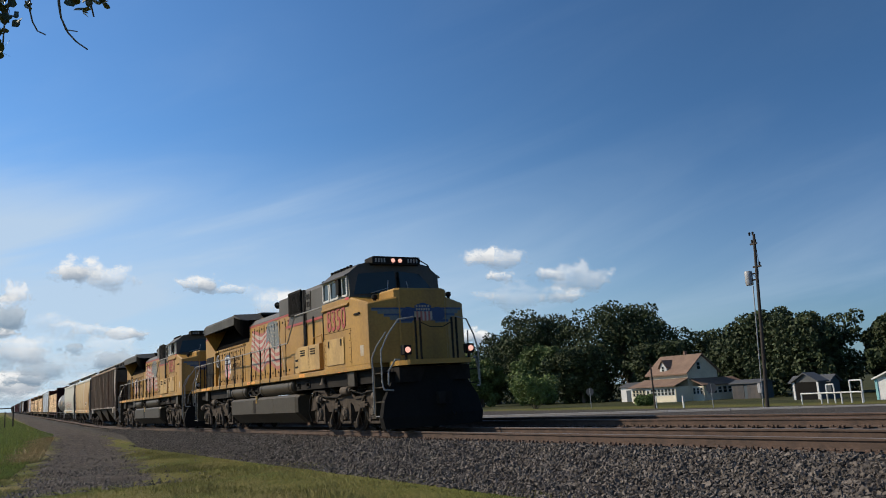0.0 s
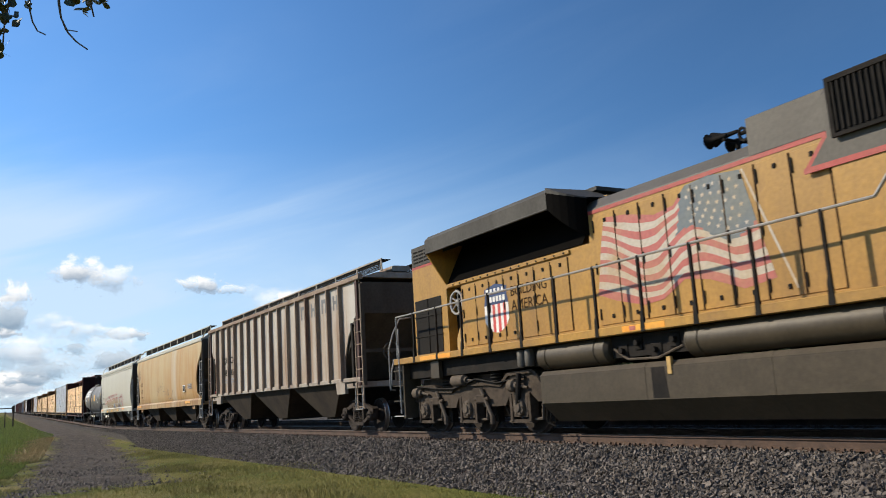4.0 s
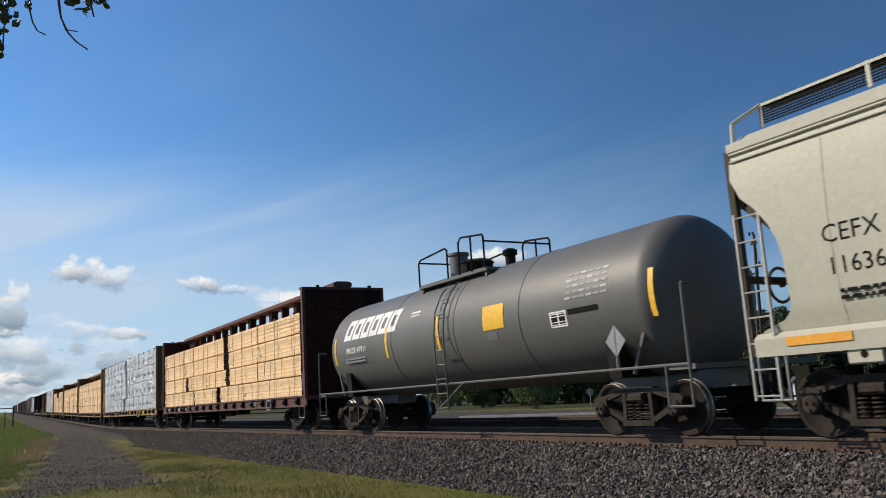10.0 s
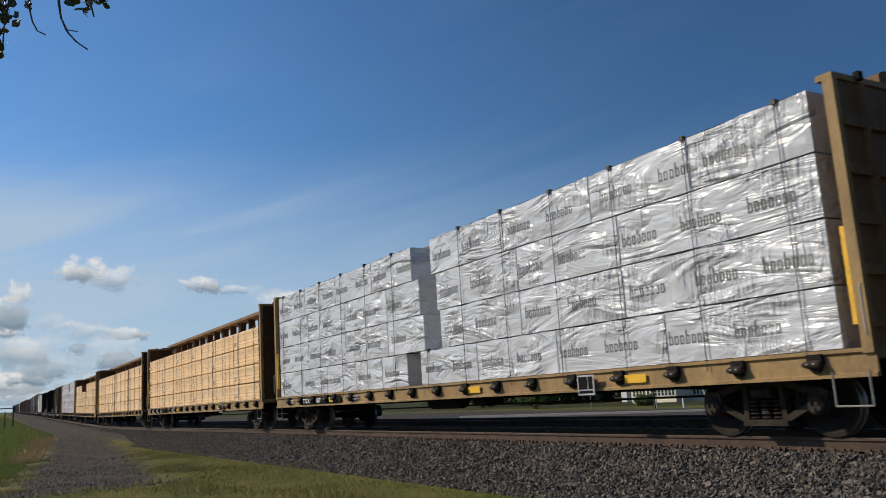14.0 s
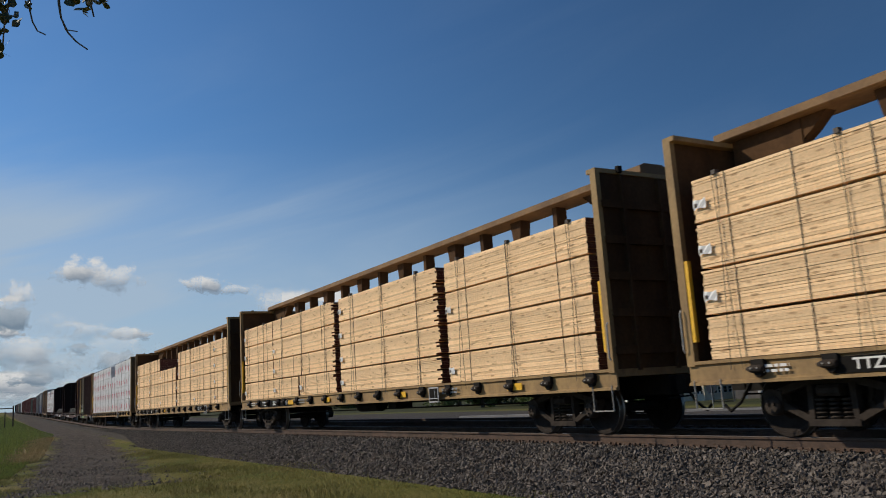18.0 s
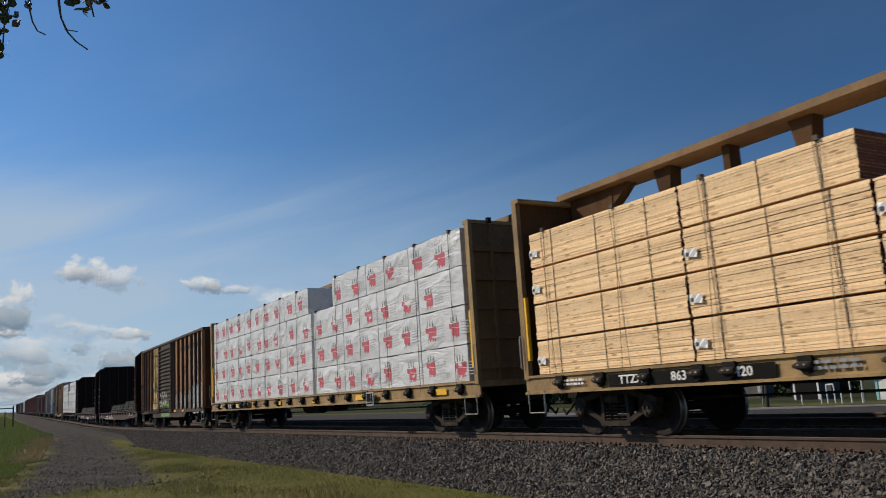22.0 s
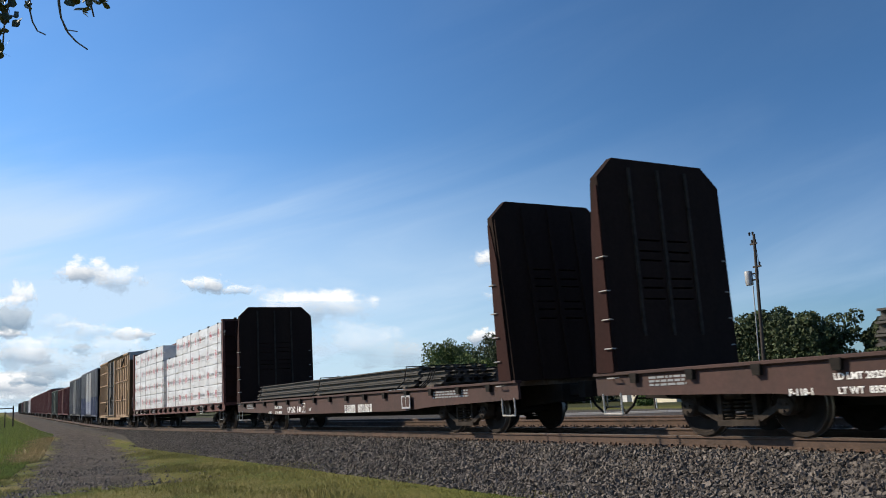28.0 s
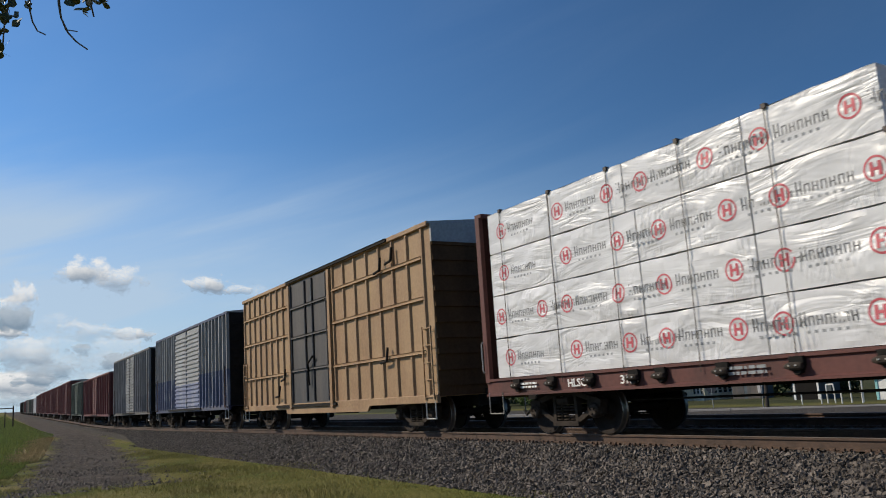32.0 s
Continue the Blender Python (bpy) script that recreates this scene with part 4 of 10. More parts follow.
    part("hood_roof", G().prism([(-1.05, 4.08), (-1.04, 4.14), (-0.82, 4.36), (-0.5, 4.42), (0.5, 4.42), (0.82, 4.36), (1.04, 4.14), (1.05, 4.08)], -2.9, 2.3), M_GREY, car, "grey hood roof")
    part("exhaust_housing", G().prism([(-1.05, 4.12), (-1.04, 4.7), (-0.9, 4.76), (0.9, 4.76), (1.04, 4.7), (1.05, 4.12)], 0.98, 2.3), M_GREY, car, "raised grey housing")
    cabinet = part("cabinet", G().prism([(-1.12, 1.87), (-1.12, 3.62), (1.12, 3.62), (1.12, 1.87)], 2.3, 6.4), M_YELLOW, car)
    ct = part("cabinet_top", G().prism([(-1.13, 3.62), (-1.13, 4.6), (-0.98, 4.76), (-0.5, 4.84), (0.5, 4.84), (0.98, 4.76), (1.13, 4.6), (1.13, 3.62)], 2.3, 6.4), M_GREY, car, "grey raised cabinet top")
    for s in (-1, 1):
        part("stripe", G().box(-2.72, 2.24, s * 1.05, s * 1.058, 4.04, 4.11), M_NUMRED, car, "red roofline stripe")
        part("stripe", G().box(1.9, 6.4, *sorted((s * 1.12, s * 1.14)), 3.58, 3.66), M_NUMRED, car)
        y = s * 1.076
        g = G().face([(2.26, y, 4.06), (1.9, y, 3.66), (2.3, y, 3.66)], 1)
        g.face([(2.26, y + 0.002 * s, 4.1), (1.84, y + 0.002 * s, 3.62), (1.92, y + 0.002 * s, 3.62), (2.3, y + 0.002 * s, 4.06)], 0)
        part("stripe", g, [M_NUMRED, M_GREY], car, "red zigzag stripe")
        # intake grille standing proud of the side
        ig = part("intake_grille", G().box(2.45, 3.62, *sorted((s * 1.1, s * 1.17)), 3.98, 4.74), M_GRILLE, ct, "black intake grille with upright bars")
        g = G()
        for k in range(14):
            g.box(2.5 + k * 0.083, 2.53 + k * 0.083, *sorted((s * 1.17, s * 1.2)), 4.02, 4.7)
        g.box(2.42, 3.66, *sorted((s * 1.16, s * 1.21)), 4.7, 4.77).box(2.42, 2.48, *sorted((s * 1.16, s * 1.21)), 3.95, 4.74).box(2.42, 3.66, *sorted((s * 1.16, s * 1.21)), 3.94, 3.99)
        part("slats", g, M_DARK, ig)
        vent = part("vent", G().cbox(4.04, 4.44, *sorted((s * 1.12, s * 1.155)), 3.98, 4.62, 0.01), M_GREY, ct)
        for i in range(2):
            for j in range(2):
                part("vent_slot", G().box(4.1 + 0.17 * i, 4.22 + 0.17 * i, *sorted((s * 1.155, s * 1.165)), 4.08 + 0.26 * j, 4.26 + 0.26 * j), M_GRILLE, vent)
        # dark door gaps and upright grabs beside the cab
        for a, b, z0, z1 in ((3.72, 3.84, 2.75, 4.72), (3.92, 3.98, 2.8, 4.7), (4.58, 4.66, 2.75, 3.72), (5.55, 5.72, 2.72, 4.74), (5.8, 5.86, 2.75, 4.5), (6.26, 6.38, 2.74, 4.7)):
            part("door_gap", G().box(a, b, *sorted((s * 1.13, s * 1.16)), z0, z1), M_GRILLE, cabinet)
        part("grab_rail", G().pipe([(4.95, s * 1.3, 2.72), (5.0, s * 1.3, 2.98), (5.7, s * 1.3, 3.02), (5.76, s * 1.3, 2.76)], 0.02), M_YELLOW, cabinet)
        b = part("battery_box", G().cbox(3.98, 5.86, *sorted((s * 1.1, s * 1.46)), 1.92, 2.74, 0.02), M_YELPALE, car, "dusty yellow battery box with louvres")
        part("box_seam", G().box(4.93, 4.945, *sorted((s * 1.46, s * 1.464)), 1.98, 2.7), M_SEAM, b)
        for x in (4.2, 4.42, 5.1, 5.32):
            for k in range(3):
                part("louvre", G().cbox(x, x + 0.17, *sorted((s * 1.46, s * 1.485)), 2.44 + k * 0.075, 2.478 + k * 0.075, 0.01), M_GRILLE, b)
        f = part("fill_box", G().prism([(3.45, 2.0), (3.6, 1.9), (3.98, 1.9), (3.98, 2.72), (3.7, 2.72), (3.45, 2.5)], *sorted((s * 1.1, s * 1.4)), "y"), M_YELPALE, car)
        part("slot", G().box(3.55, 3.8, *sorted((s * 1.4, s * 1.41)), 2.3, 2.37).box(3.5, 3.76, *sorted((s * 1.4, s * 1.41)), 2.08, 2.14), M_GRILLE, f)
        # hood doors with seams, hinges and latches
        for k, x in enumerate([-7.35 + 0.56 * k for k in range(7)] + [-2.62 + 0.61 * k for k in range(8)]):
            tall = x > -2.7
            z1, dw = (3.98, 0.585) if tall else (3.38, 0.54)
            dd = part("door", G().cbox(x + 0.012, x + dw, *sorted((s * 1.04, s * 1.066)), 1.96, z1, 0.005), M_YELLOW, hood)
            part("seam", G().box(x + dw, x + dw + 0.024, *sorted((s * 1.05, s * (1.074 if tall else 1.062)) ), 1.96, z1), M_SEAM, dd)
            g = G()
            for z0, h in ((2.06, 0.2), (2.62 if not tall else 2.9, 0.2), (z1 - 0.3, 0.22)):
                g.box(x + 0.012, x + 0.032, *sorted((s * 1.066, s * 1.088)), z0, z0 + h)
            part("hinge", g, M_DARK, dd)["kind"] = "stuff"
            for z in (z1 - 0.12, 2.1):
                if not tall and z < 3 and x > -5.6:
                    continue
                lt = part("latch", G().cbox(x + dw * 0.55, x + dw * 0.55 + 0.05, *sorted((s * 1.066, s * 1.085)), z - 0.038, z + 0.038, 0.008), M_DARK, dd)
        # radiator wing: upright fascia over a deep screened recess, its shade painted black
        g = G()
        fascia = [(s * 1.48, 4.28), (s * 1.52, 4.28), (s * 1.52, 4.6), (s * 1.42, 4.7), (s * 0.4, 4.74), (s * 0.4, 4.68), (s * 1.38, 4.64), (s * 1.48, 4.58)]
        g.prism(fascia, -8.2, -3.36, "x")
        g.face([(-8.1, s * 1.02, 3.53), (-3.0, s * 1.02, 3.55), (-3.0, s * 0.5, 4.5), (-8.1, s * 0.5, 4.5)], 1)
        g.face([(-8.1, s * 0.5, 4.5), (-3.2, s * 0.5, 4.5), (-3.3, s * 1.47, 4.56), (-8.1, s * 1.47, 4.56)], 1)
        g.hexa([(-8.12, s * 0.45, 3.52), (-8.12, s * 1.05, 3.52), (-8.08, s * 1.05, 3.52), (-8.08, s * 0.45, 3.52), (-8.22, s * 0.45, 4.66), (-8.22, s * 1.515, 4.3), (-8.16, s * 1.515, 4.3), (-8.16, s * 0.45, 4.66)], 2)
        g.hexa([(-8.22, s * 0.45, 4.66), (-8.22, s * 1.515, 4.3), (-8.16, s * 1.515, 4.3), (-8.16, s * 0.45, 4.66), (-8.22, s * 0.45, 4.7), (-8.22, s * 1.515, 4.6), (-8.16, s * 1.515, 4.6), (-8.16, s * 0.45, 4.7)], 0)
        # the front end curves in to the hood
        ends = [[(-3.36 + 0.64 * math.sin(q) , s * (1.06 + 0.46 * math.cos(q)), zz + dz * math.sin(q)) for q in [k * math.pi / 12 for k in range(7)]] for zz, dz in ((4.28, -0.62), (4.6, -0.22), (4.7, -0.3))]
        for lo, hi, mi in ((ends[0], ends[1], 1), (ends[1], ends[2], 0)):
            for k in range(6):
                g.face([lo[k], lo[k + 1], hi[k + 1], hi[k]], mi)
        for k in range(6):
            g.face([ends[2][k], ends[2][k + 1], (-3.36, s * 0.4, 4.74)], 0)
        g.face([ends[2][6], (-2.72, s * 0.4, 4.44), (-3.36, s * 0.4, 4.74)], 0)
        w = part("radiator_wing", g, [M_GREYSOOT, M_VOID, M_YELLOW], car, "grey flared radiator housing over a screen coloured black for its shade")
        part("wing_lip", G().cbox(-8.2, -3.36, *sorted((s * 1.49, s * 1.535)), 4.26, 4.3, 0.012), M_GREYSOOT, w)
        part("ledge", G().cbox(-8.0, -3.35, *sorted((s * 1.04, s * 1.09)), 3.42, 3.5, 0.01), M_YELLOW, w)
        g = G()
        for k in range(15):
            g.rod((-7.7 + k * 0.3, s * 1.09, 3.46), (-7.7 + k * 0.3, s * 1.105, 3.46), 0.022, 6)
        part("bolts", g, M_DARK, w)["kind"] = "stuff"
        # rear of the hood
        rg = part("rear_grille", G().box(-9.7, -8.38, *sorted((s * 1.04, s * 1.062)), 1.94, 3.3), M_GRILLE, car, "black rear grille")
        part("slats", G().box(-9.72, -8.36, *sorted((s * 1.062, s * 1.08)), 2.36, 2.4).box(-9.72, -8.36, *sorted((s * 1.062, s * 1.08)), 2.86, 2.9).box(-9.06, -9.02, *sorted((s * 1.062, s * 1.08)), 1.94, 3.3), M_DARK, rg)
        part("rear_top", G().box(-9.78, -8.15, *sorted((s * 0.4, s * 1.05)), 4.2, 4.7), M_GREYSOOT, car)
        part("stripe", G().box(-9.78, -8.16, *sorted((s * 1.04, s * 1.056)), 4.13, 4.19), M_NUMRED, car)
        for i in range(5):
            for k in range(4):
                part("vent_slot", G().cbox(-9.66 + i * 0.28, -9.44 + i * 0.28, *sorted((s * 1.05, s * 1.064)), 4.28 + k * 0.09, 4.32 + k * 0.09, 0.008), M_GRILLE, rg)
        bw = part("brake_wheel", G().ring((-7.74, s * 1.0, 3.04), (0, 1, 0), 0.27, 0.03, 20, 6), M_STEP, car, "bright handbrake wheel in a dark recess", smooth=True)
        g = G().lathe([(0.0, s * 0.99), (0.1, s * 0.97), (0.12, s * 0.85)], (-7.74, 0, 3.04), "y", 12)
        for k in range(5):
            a = k * 1.257
            g.rod((-7.74, s * 0.97, 3.04), (-7.74 + 0.27 * math.cos(a), s * 1.0, 3.04 + 0.27 * math.sin(a)), 0.018, 5)
        part("spokes", g, M_STEP, bw)
        part("brake_box", G().prism([(-7.82, 1.9), (-7.46, 1.9), (-7.46, 2.5), (-7.62, 2.5), (-7.82, 2.2)], *sorted((s * 0.8, s * 1.0)), "y"), M_YELPALE, car)
        # handrail on stanchions with wide feet
        for k in range(11):
            x = -9.05 + 1.135 * k
            part("stanchion", G().cbox(x - 0.022, x + 0.022, *sorted((s * 1.48, s * 1.525)), 1.72, 2.98, 0.01).prism([(x - 0.05, 1.72), (x + 0.05, 1.72), (x + 0.03, 2.05), (x - 0.03, 2.05)], *sorted((s * 1.5, s * 1.54)), "y"), M_DARK, car)
        part("handrail", G().pipe([(-10.0, s * 1.5, 1.87), (-9.98, s * 1.5, 2.93), (3.05, s * 1.5, 2.97), (3.78, s * 1.46, 3.84), (6.36, s * 1.46, 3.84)], 0.022), M_RAILBAR, car)
        # air tanks, filters and valves under the walkway
        for a, b in ((-4.24, -2.12), (-0.42, 3.26)):
            g = G().lathe([(0.0, a), (0.2, a + 0.03), (0.26, a + 0.1), (0.26, b - 0.1), (0.2, b - 0.03), (0.0, b)], (0, s * 1.2, 1.5), "x", 22)
            rv = part("air_reservoir", g, M_TANKGREY, car, smooth=True)
            for q in (a + 0.35, b - 0.35):
                part("band", G().ring((q, s * 1.2, 1.5), (1, 0, 0), 0.262, 0.012, 22, 4), M_TANKGREY, rv)
        for k in range(2):
            part("air_filter", G().lathe([(0.0, 1.34), (0.1, 1.36), (0.11, 1.4), (0.11, 1.66), (0.08, 1.7), (0.0, 1.71)], (-4.78 + 0.26 * k, s * 1.34, 0), "z", 12), M_GREY, car, "grey air filter canister", smooth=True)
        for x, z, w in ((-1.95, 1.45, 0.2), (-1.55, 1.56, 0.16), (-1.2, 1.42, 0.24), (-0.75, 1.55, 0.2), (3.45, 1.52, 0.22), (4.3, 1.5, 0.3)):
            part("valve", G().cbox(x, x + w, *sorted((s * 1.1, s * 1.32)), z - 0.14, z + 0.12, 0.03).rod((x + w / 2, s * 1.32, z), (x + w / 2, s * 1.4, z), 0.05, 8), M_DARK, car)
        part("drain_pipe", G().pipe([(-2.1, s * 1.3, 1.5), (-1.7, s * 1.36, 1.3), (-1.0, s * 1.36, 1.28), (-0.5, s * 1.3, 1.44)], 0.022, 6), M_TRUCKPALE, car)
        part("fuel_filler", G().cbox(-0.72, -0.64, *sorted((s * 1.42, s * 1.48)), 1.0, 1.28, 0.01), M_YELPALE, car)
        part("bell", G().lathe([(0.02, 1.68), (0.05, 1.64), (0.07, 1.52), (0.14, 1.44), (0.12, 1.44)], (5.9, s * 1.38, 0), "z", 14), M_TRUCKPALE, car, smooth=True)
    part("radiator_roof", G().box(-8.2, -3.1, -0.45, 0.45, 4.68, 4.76).box(-9.78, -8.15, -0.45, 0.45, 4.1, 4.7), M_GREYSOOT, car)
    part("grit", G().box(-10.15, -9.78, -1.0, 1.0, 1.88, 1.9), M_DARK, car)
    # decals on the hood
    part("painted_flag", flag_mesh(-1.071), [M_FADERED, M_FADEWHITE, M_FADEBLUE], car, "faded waving painted flag with stripes and stars")
    part("painted_shield", shield_mesh(-6.42, -5.54, 2.16, 2.78, 3.18, -1.071), [M_BLUE, M_RED, M_WHITE], car, "painted red, white and blue shield")
    words(car, "BUILDING", -4.77, -1.072, 2.97, 0.31, M_SEAM, 0.92, 0.0, "slogan")
    words(car, "AMERICA", -4.77, -1.072, 2.66, 0.31, M_SEAM, 0.98, 0.0, "slogan")
    # roof fittings
    g = G()
    for dy, dx, dz in ((-0.28, 0.3, 0.0), (0.0, 0.42, 0.1), (0.25, 0.32, 0.0)):
        g.lathe([(0.03, 0.0), (0.04, -0.2), (0.06, -0.3), (0.13, -dx - 0.06), (0.12, -dx - 0.07)], (0.4, dy - 0.5, 4.66 + dz), "x", 12)
    g.lathe([(0.03, 0.0), (0.04, 0.16), (0.11, 0.3)], (0.4, -0.45, 4.72), "x", 12).rod((0.35, -0.8, 4.6), (0.35, -0.2, 4.62), 0.03, 6).rod((0.38, -0.5, 4.4), (0.38, -0.5, 4.64), 0.04, 6)
    part("horn", g, M_BLACK, car, "black air horn cluster", smooth=True)
    part("lift_ring", G().ring((0.78, -0.86, 4.55), (0.3, 1, 0.3), 0.1, 0.025, 12, 5), M_DARK, car)
    for k in range(7):
        part("roof_stud", G().cbox(6.5 + k * 0.24, 6.58 + k * 0.24, -1.24, -1.16, 4.8, 4.88, 0.01), M_DARK, top)
    # fuel tank
    tank = [(-1.46, 0.62), (-1.46, 1.14), (-1.38, 1.22), (1.38, 1.22), (1.46, 1.14), (1.46, 0.62), (1.1, 0.27), (-1.1, 0.27)]
    ft = part("fuel_tank", G().loft([[(-4.08, a, b) for a, b in tank], [(3.5, a, b) for a, b in tank], [(3.66, a * 0.96, 0.32 + (b - 0.27) * 0.9) for a, b in tank]]), M_TANKGREY, car, "dusty olive-grey fuel tank with angled lower sides")
    for a0, a1 in ((-1.3, -1.24), (1.2, 1.23)):
        part("tank_seam", G().prism([(a * 1.003, b * 1.002) for a, b in tank], a0, a1), M_TANKGREY, ft)
    part("tank_stain", G().hexa([(-1.1, -1.462, 0.64), (-0.75, -1.462, 0.64), (-0.75, -1.4, 0.64), (-1.1, -1.4, 0.64), (-1.1, -1.462, 1.13), (-0.8, -1.462, 1.13), (-0.8, -1.4, 1.13), (-1.1, -1.4, 1.13)]), M_DARK, ft)
    loco_truck(car, 7.2, -1)
    loco_truck(car, -7.2, 1)
    couplers(car, 10.75)
    return car


build_loco(-18.2, "8350", True)
build_loco(-40.7, "8351", False)

# ---- freight cars ----
M_HOPGREY = mat("weathered grey hopper paint", (0.33, 0.295, 0.245), 0.65, dirt=(0.155, 0.082, 0.045), amount=0.95, scale=1.1, streak=4)
M_HOPPOST = mat("rusty hopper post paint", (0.25, 0.185, 0.13), 0.75, dirt=(0.11, 0.05, 0.03), amount=0.9, scale=1.5, streak=5)
M_HOPCREAM = mat("cream hopper paint", (0.44, 0.42, 0.34), 0.5, detail=2, var=0.05, dirt=(0.4, 0.37, 0.3), amount=0.55, scale=0.5, streak=4)
# dirt on the bays, darkened further for the shade under the car
M_BAY = mat("dirty hopper bay paint with underbody shade", (0.045, 0.035, 0.026), 0.85, dirt=(0.02, 0.017, 0.014), amount=0.9, scale=1.5, spec=0.15)
# one dark tone for all hopper ends, standing in for their shade
M_ENDDUSK = mat("hopper end paint darkened for shade", (0.085, 0.072, 0.057), 0.85, dirt=(0.03, 0.025, 0.02), amount=0.8, scale=0.9, streak=3, spec=0.15)
M_WELD = mat("stained weld seam", (0.34, 0.3, 0.22), 0.7)
M_TANKCAR = mat("grey tank paint", (0.125, 0.122, 0.116), 0.5, dirt=(0.088, 0.082, 0.075), amount=0.5, var=0.05, scale=0.5, streak=3)
M_CBRED = mat("oxide red paint", (0.1, 0.034, 0.028), 0.7, dirt=(0.04, 0.02, 0.017), amount=0.7, scale=1, streak=3)
M_CBYEL = mat("faded yellow freight paint", (0.32, 0.205, 0.085), 0.7, dirt=(0.115, 0.068, 0.036), amount=0.85, scale=1.8, streak=3)
M_CBTOP = mat("rust-browned yellow chord paint", (0.2, 0.118, 0.052), 0.75, dirt=(0.09, 0.05, 0.028), amount=0.8, scale=1, streak=3)
M_CBYELB = mat("bright yellow patch paint", (0.8, 0.45, 0.03), 0.5)
M_BRED = mat("brown freight car paint", (0.062, 0.03, 0.025), 0.8, dirt=(0.03, 0.02, 0.017), amount=0.7, scale=1, streak=3)
M_BOXORG = mat("rusty orange boxcar paint", (0.31, 0.148, 0.056), 0.8, dirt=(0.14, 0.056, 0.029), amount=0.85, scale=0.55, streak=1.8)
M_BOXYEL = mat("golden tan boxcar paint", (0.3, 0.195, 0.105), 0.65, dirt=(0.19, 0.1, 0.05), amount=0.7, scale=0.8, streak=3)
M_BOXDOOR = mat("dull black door paint", (0.045, 0.044, 0.047), 0.65, dirt=(0.11, 0.09, 0.075), amount=0.7, scale=1, streak=4)
M_DOORYEL = mat("peeling yellow door paint", (0.42, 0.29, 0.11), 0.65, dirt=(0.12, 0.06, 0.035), amount=1.0, scale=4, streak=2)
def two_tone(name, low, high, split, pale):
    """Paint that changes colour at a belt line, chalked and streaked with bare patches."""
    m = bpy.data.materials.new(name)
    m.use_nodes = True
    n, l = m.node_tree.nodes, m.node_tree.links
    b = n["Principled BSDF"]
    b.inputs["Roughness"].default_value = 0.5
    b.inputs["Specular IOR Level"].default_value = 0.35
    co = n.new("ShaderNodeTexCoord")
    sp = n.new("ShaderNodeSeparateXYZ")
    l.new(co.outputs["Object"], sp.inputs[0])
    belt = n.new("ShaderNodeMapRange")
    belt.inputs["From Min"].default_value, belt.inputs["From Max"].default_value = split - 0.02, split + 0.02
    l.new(sp.outputs["Z"], belt.inputs["Value"])
    base = n.new("ShaderNodeMix"); base.data_type = "RGBA"
    base.inputs["A"].default_value, base.inputs["B"].default_value = (*low, 1), (*high, 1)
    l.new(belt.outputs[0], base.inputs["Factor"])
    sc = n.new("ShaderNodeMapping")
    sc.inputs["Scale"].default_value = (1.0, 1.0, 0.25)
    l.new(co.outputs["Object"], sc.inputs["Vector"])
    tx = n.new("ShaderNodeTexNoise")
    tx.inputs["Scale"].default_value, tx.inputs["Detail"].default_value, tx.inputs["Roughness"].default_value = 2.2, 8, 0.7
    l.new(sc.outputs[0], tx.inputs["Vector"])
    ramp = n.new("ShaderNodeValToRGB")
    ramp.color_ramp.elements[0].position, ramp.color_ramp.elements[1].position = 0.5, 0.7
    l.new(tx.outputs["Fac"], ramp.inputs[0])
    worn = n.new("ShaderNodeMix"); worn.data_type = "RGBA"
    l.new(ramp.outputs[0], worn.inputs["Factor"]); l.new(base.outputs["Result"], worn.inputs["A"])
    worn.inputs["B"].default_value = (*pale, 1)
    l.new(worn.outputs["Result"], b.inputs["Base Color"])
    return m


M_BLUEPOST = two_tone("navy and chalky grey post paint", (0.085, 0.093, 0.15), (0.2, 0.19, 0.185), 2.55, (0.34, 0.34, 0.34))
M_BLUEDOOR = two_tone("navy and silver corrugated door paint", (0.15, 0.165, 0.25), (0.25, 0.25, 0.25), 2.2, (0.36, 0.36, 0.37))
# wall panels are darker than the posts that stand before them
M_BLUEWALL = two_tone("navy and dark grey wall paint", (0.03, 0.034, 0.075), (0.042, 0.039, 0.038), 2.55, (0.085, 0.085, 0.1))
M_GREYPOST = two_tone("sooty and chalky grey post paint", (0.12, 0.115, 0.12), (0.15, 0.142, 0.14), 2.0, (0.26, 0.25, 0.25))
M_GREYDOOR = two_tone("chalky pale grey door paint", (0.13, 0.13, 0.135), (0.17, 0.165, 0.16), 2.0, (0.33, 0.32, 0.31))
M_BOXBLUE = mat("navy boxcar paint", (0.036, 0.04, 0.085), 0.55, dirt=(0.12, 0.12, 0.14), amount=0.8, scale=0.5, streak=1)
M_BOXGREY = mat("grey boxcar paint", (0.1, 0.092, 0.085), 0.6, dirt=(0.08, 0.06, 0.05), amount=0.8, scale=0.8, streak=3)
M_MAROON = mat("dark maroon car paint", (0.12, 0.026, 0.022), 0.65, dirt=(0.07, 0.03, 0.03), amount=0.7, scale=0.8, streak=3)
M_GREEN = mat("dark green car paint", (0.05, 0.065, 0.05), 0.65, dirt=(0.1, 0.09, 0.07), amount=0.6)
M_GALV = mat("galvanised roof steel", (0.34, 0.34, 0.34), 0.55, 0.3)


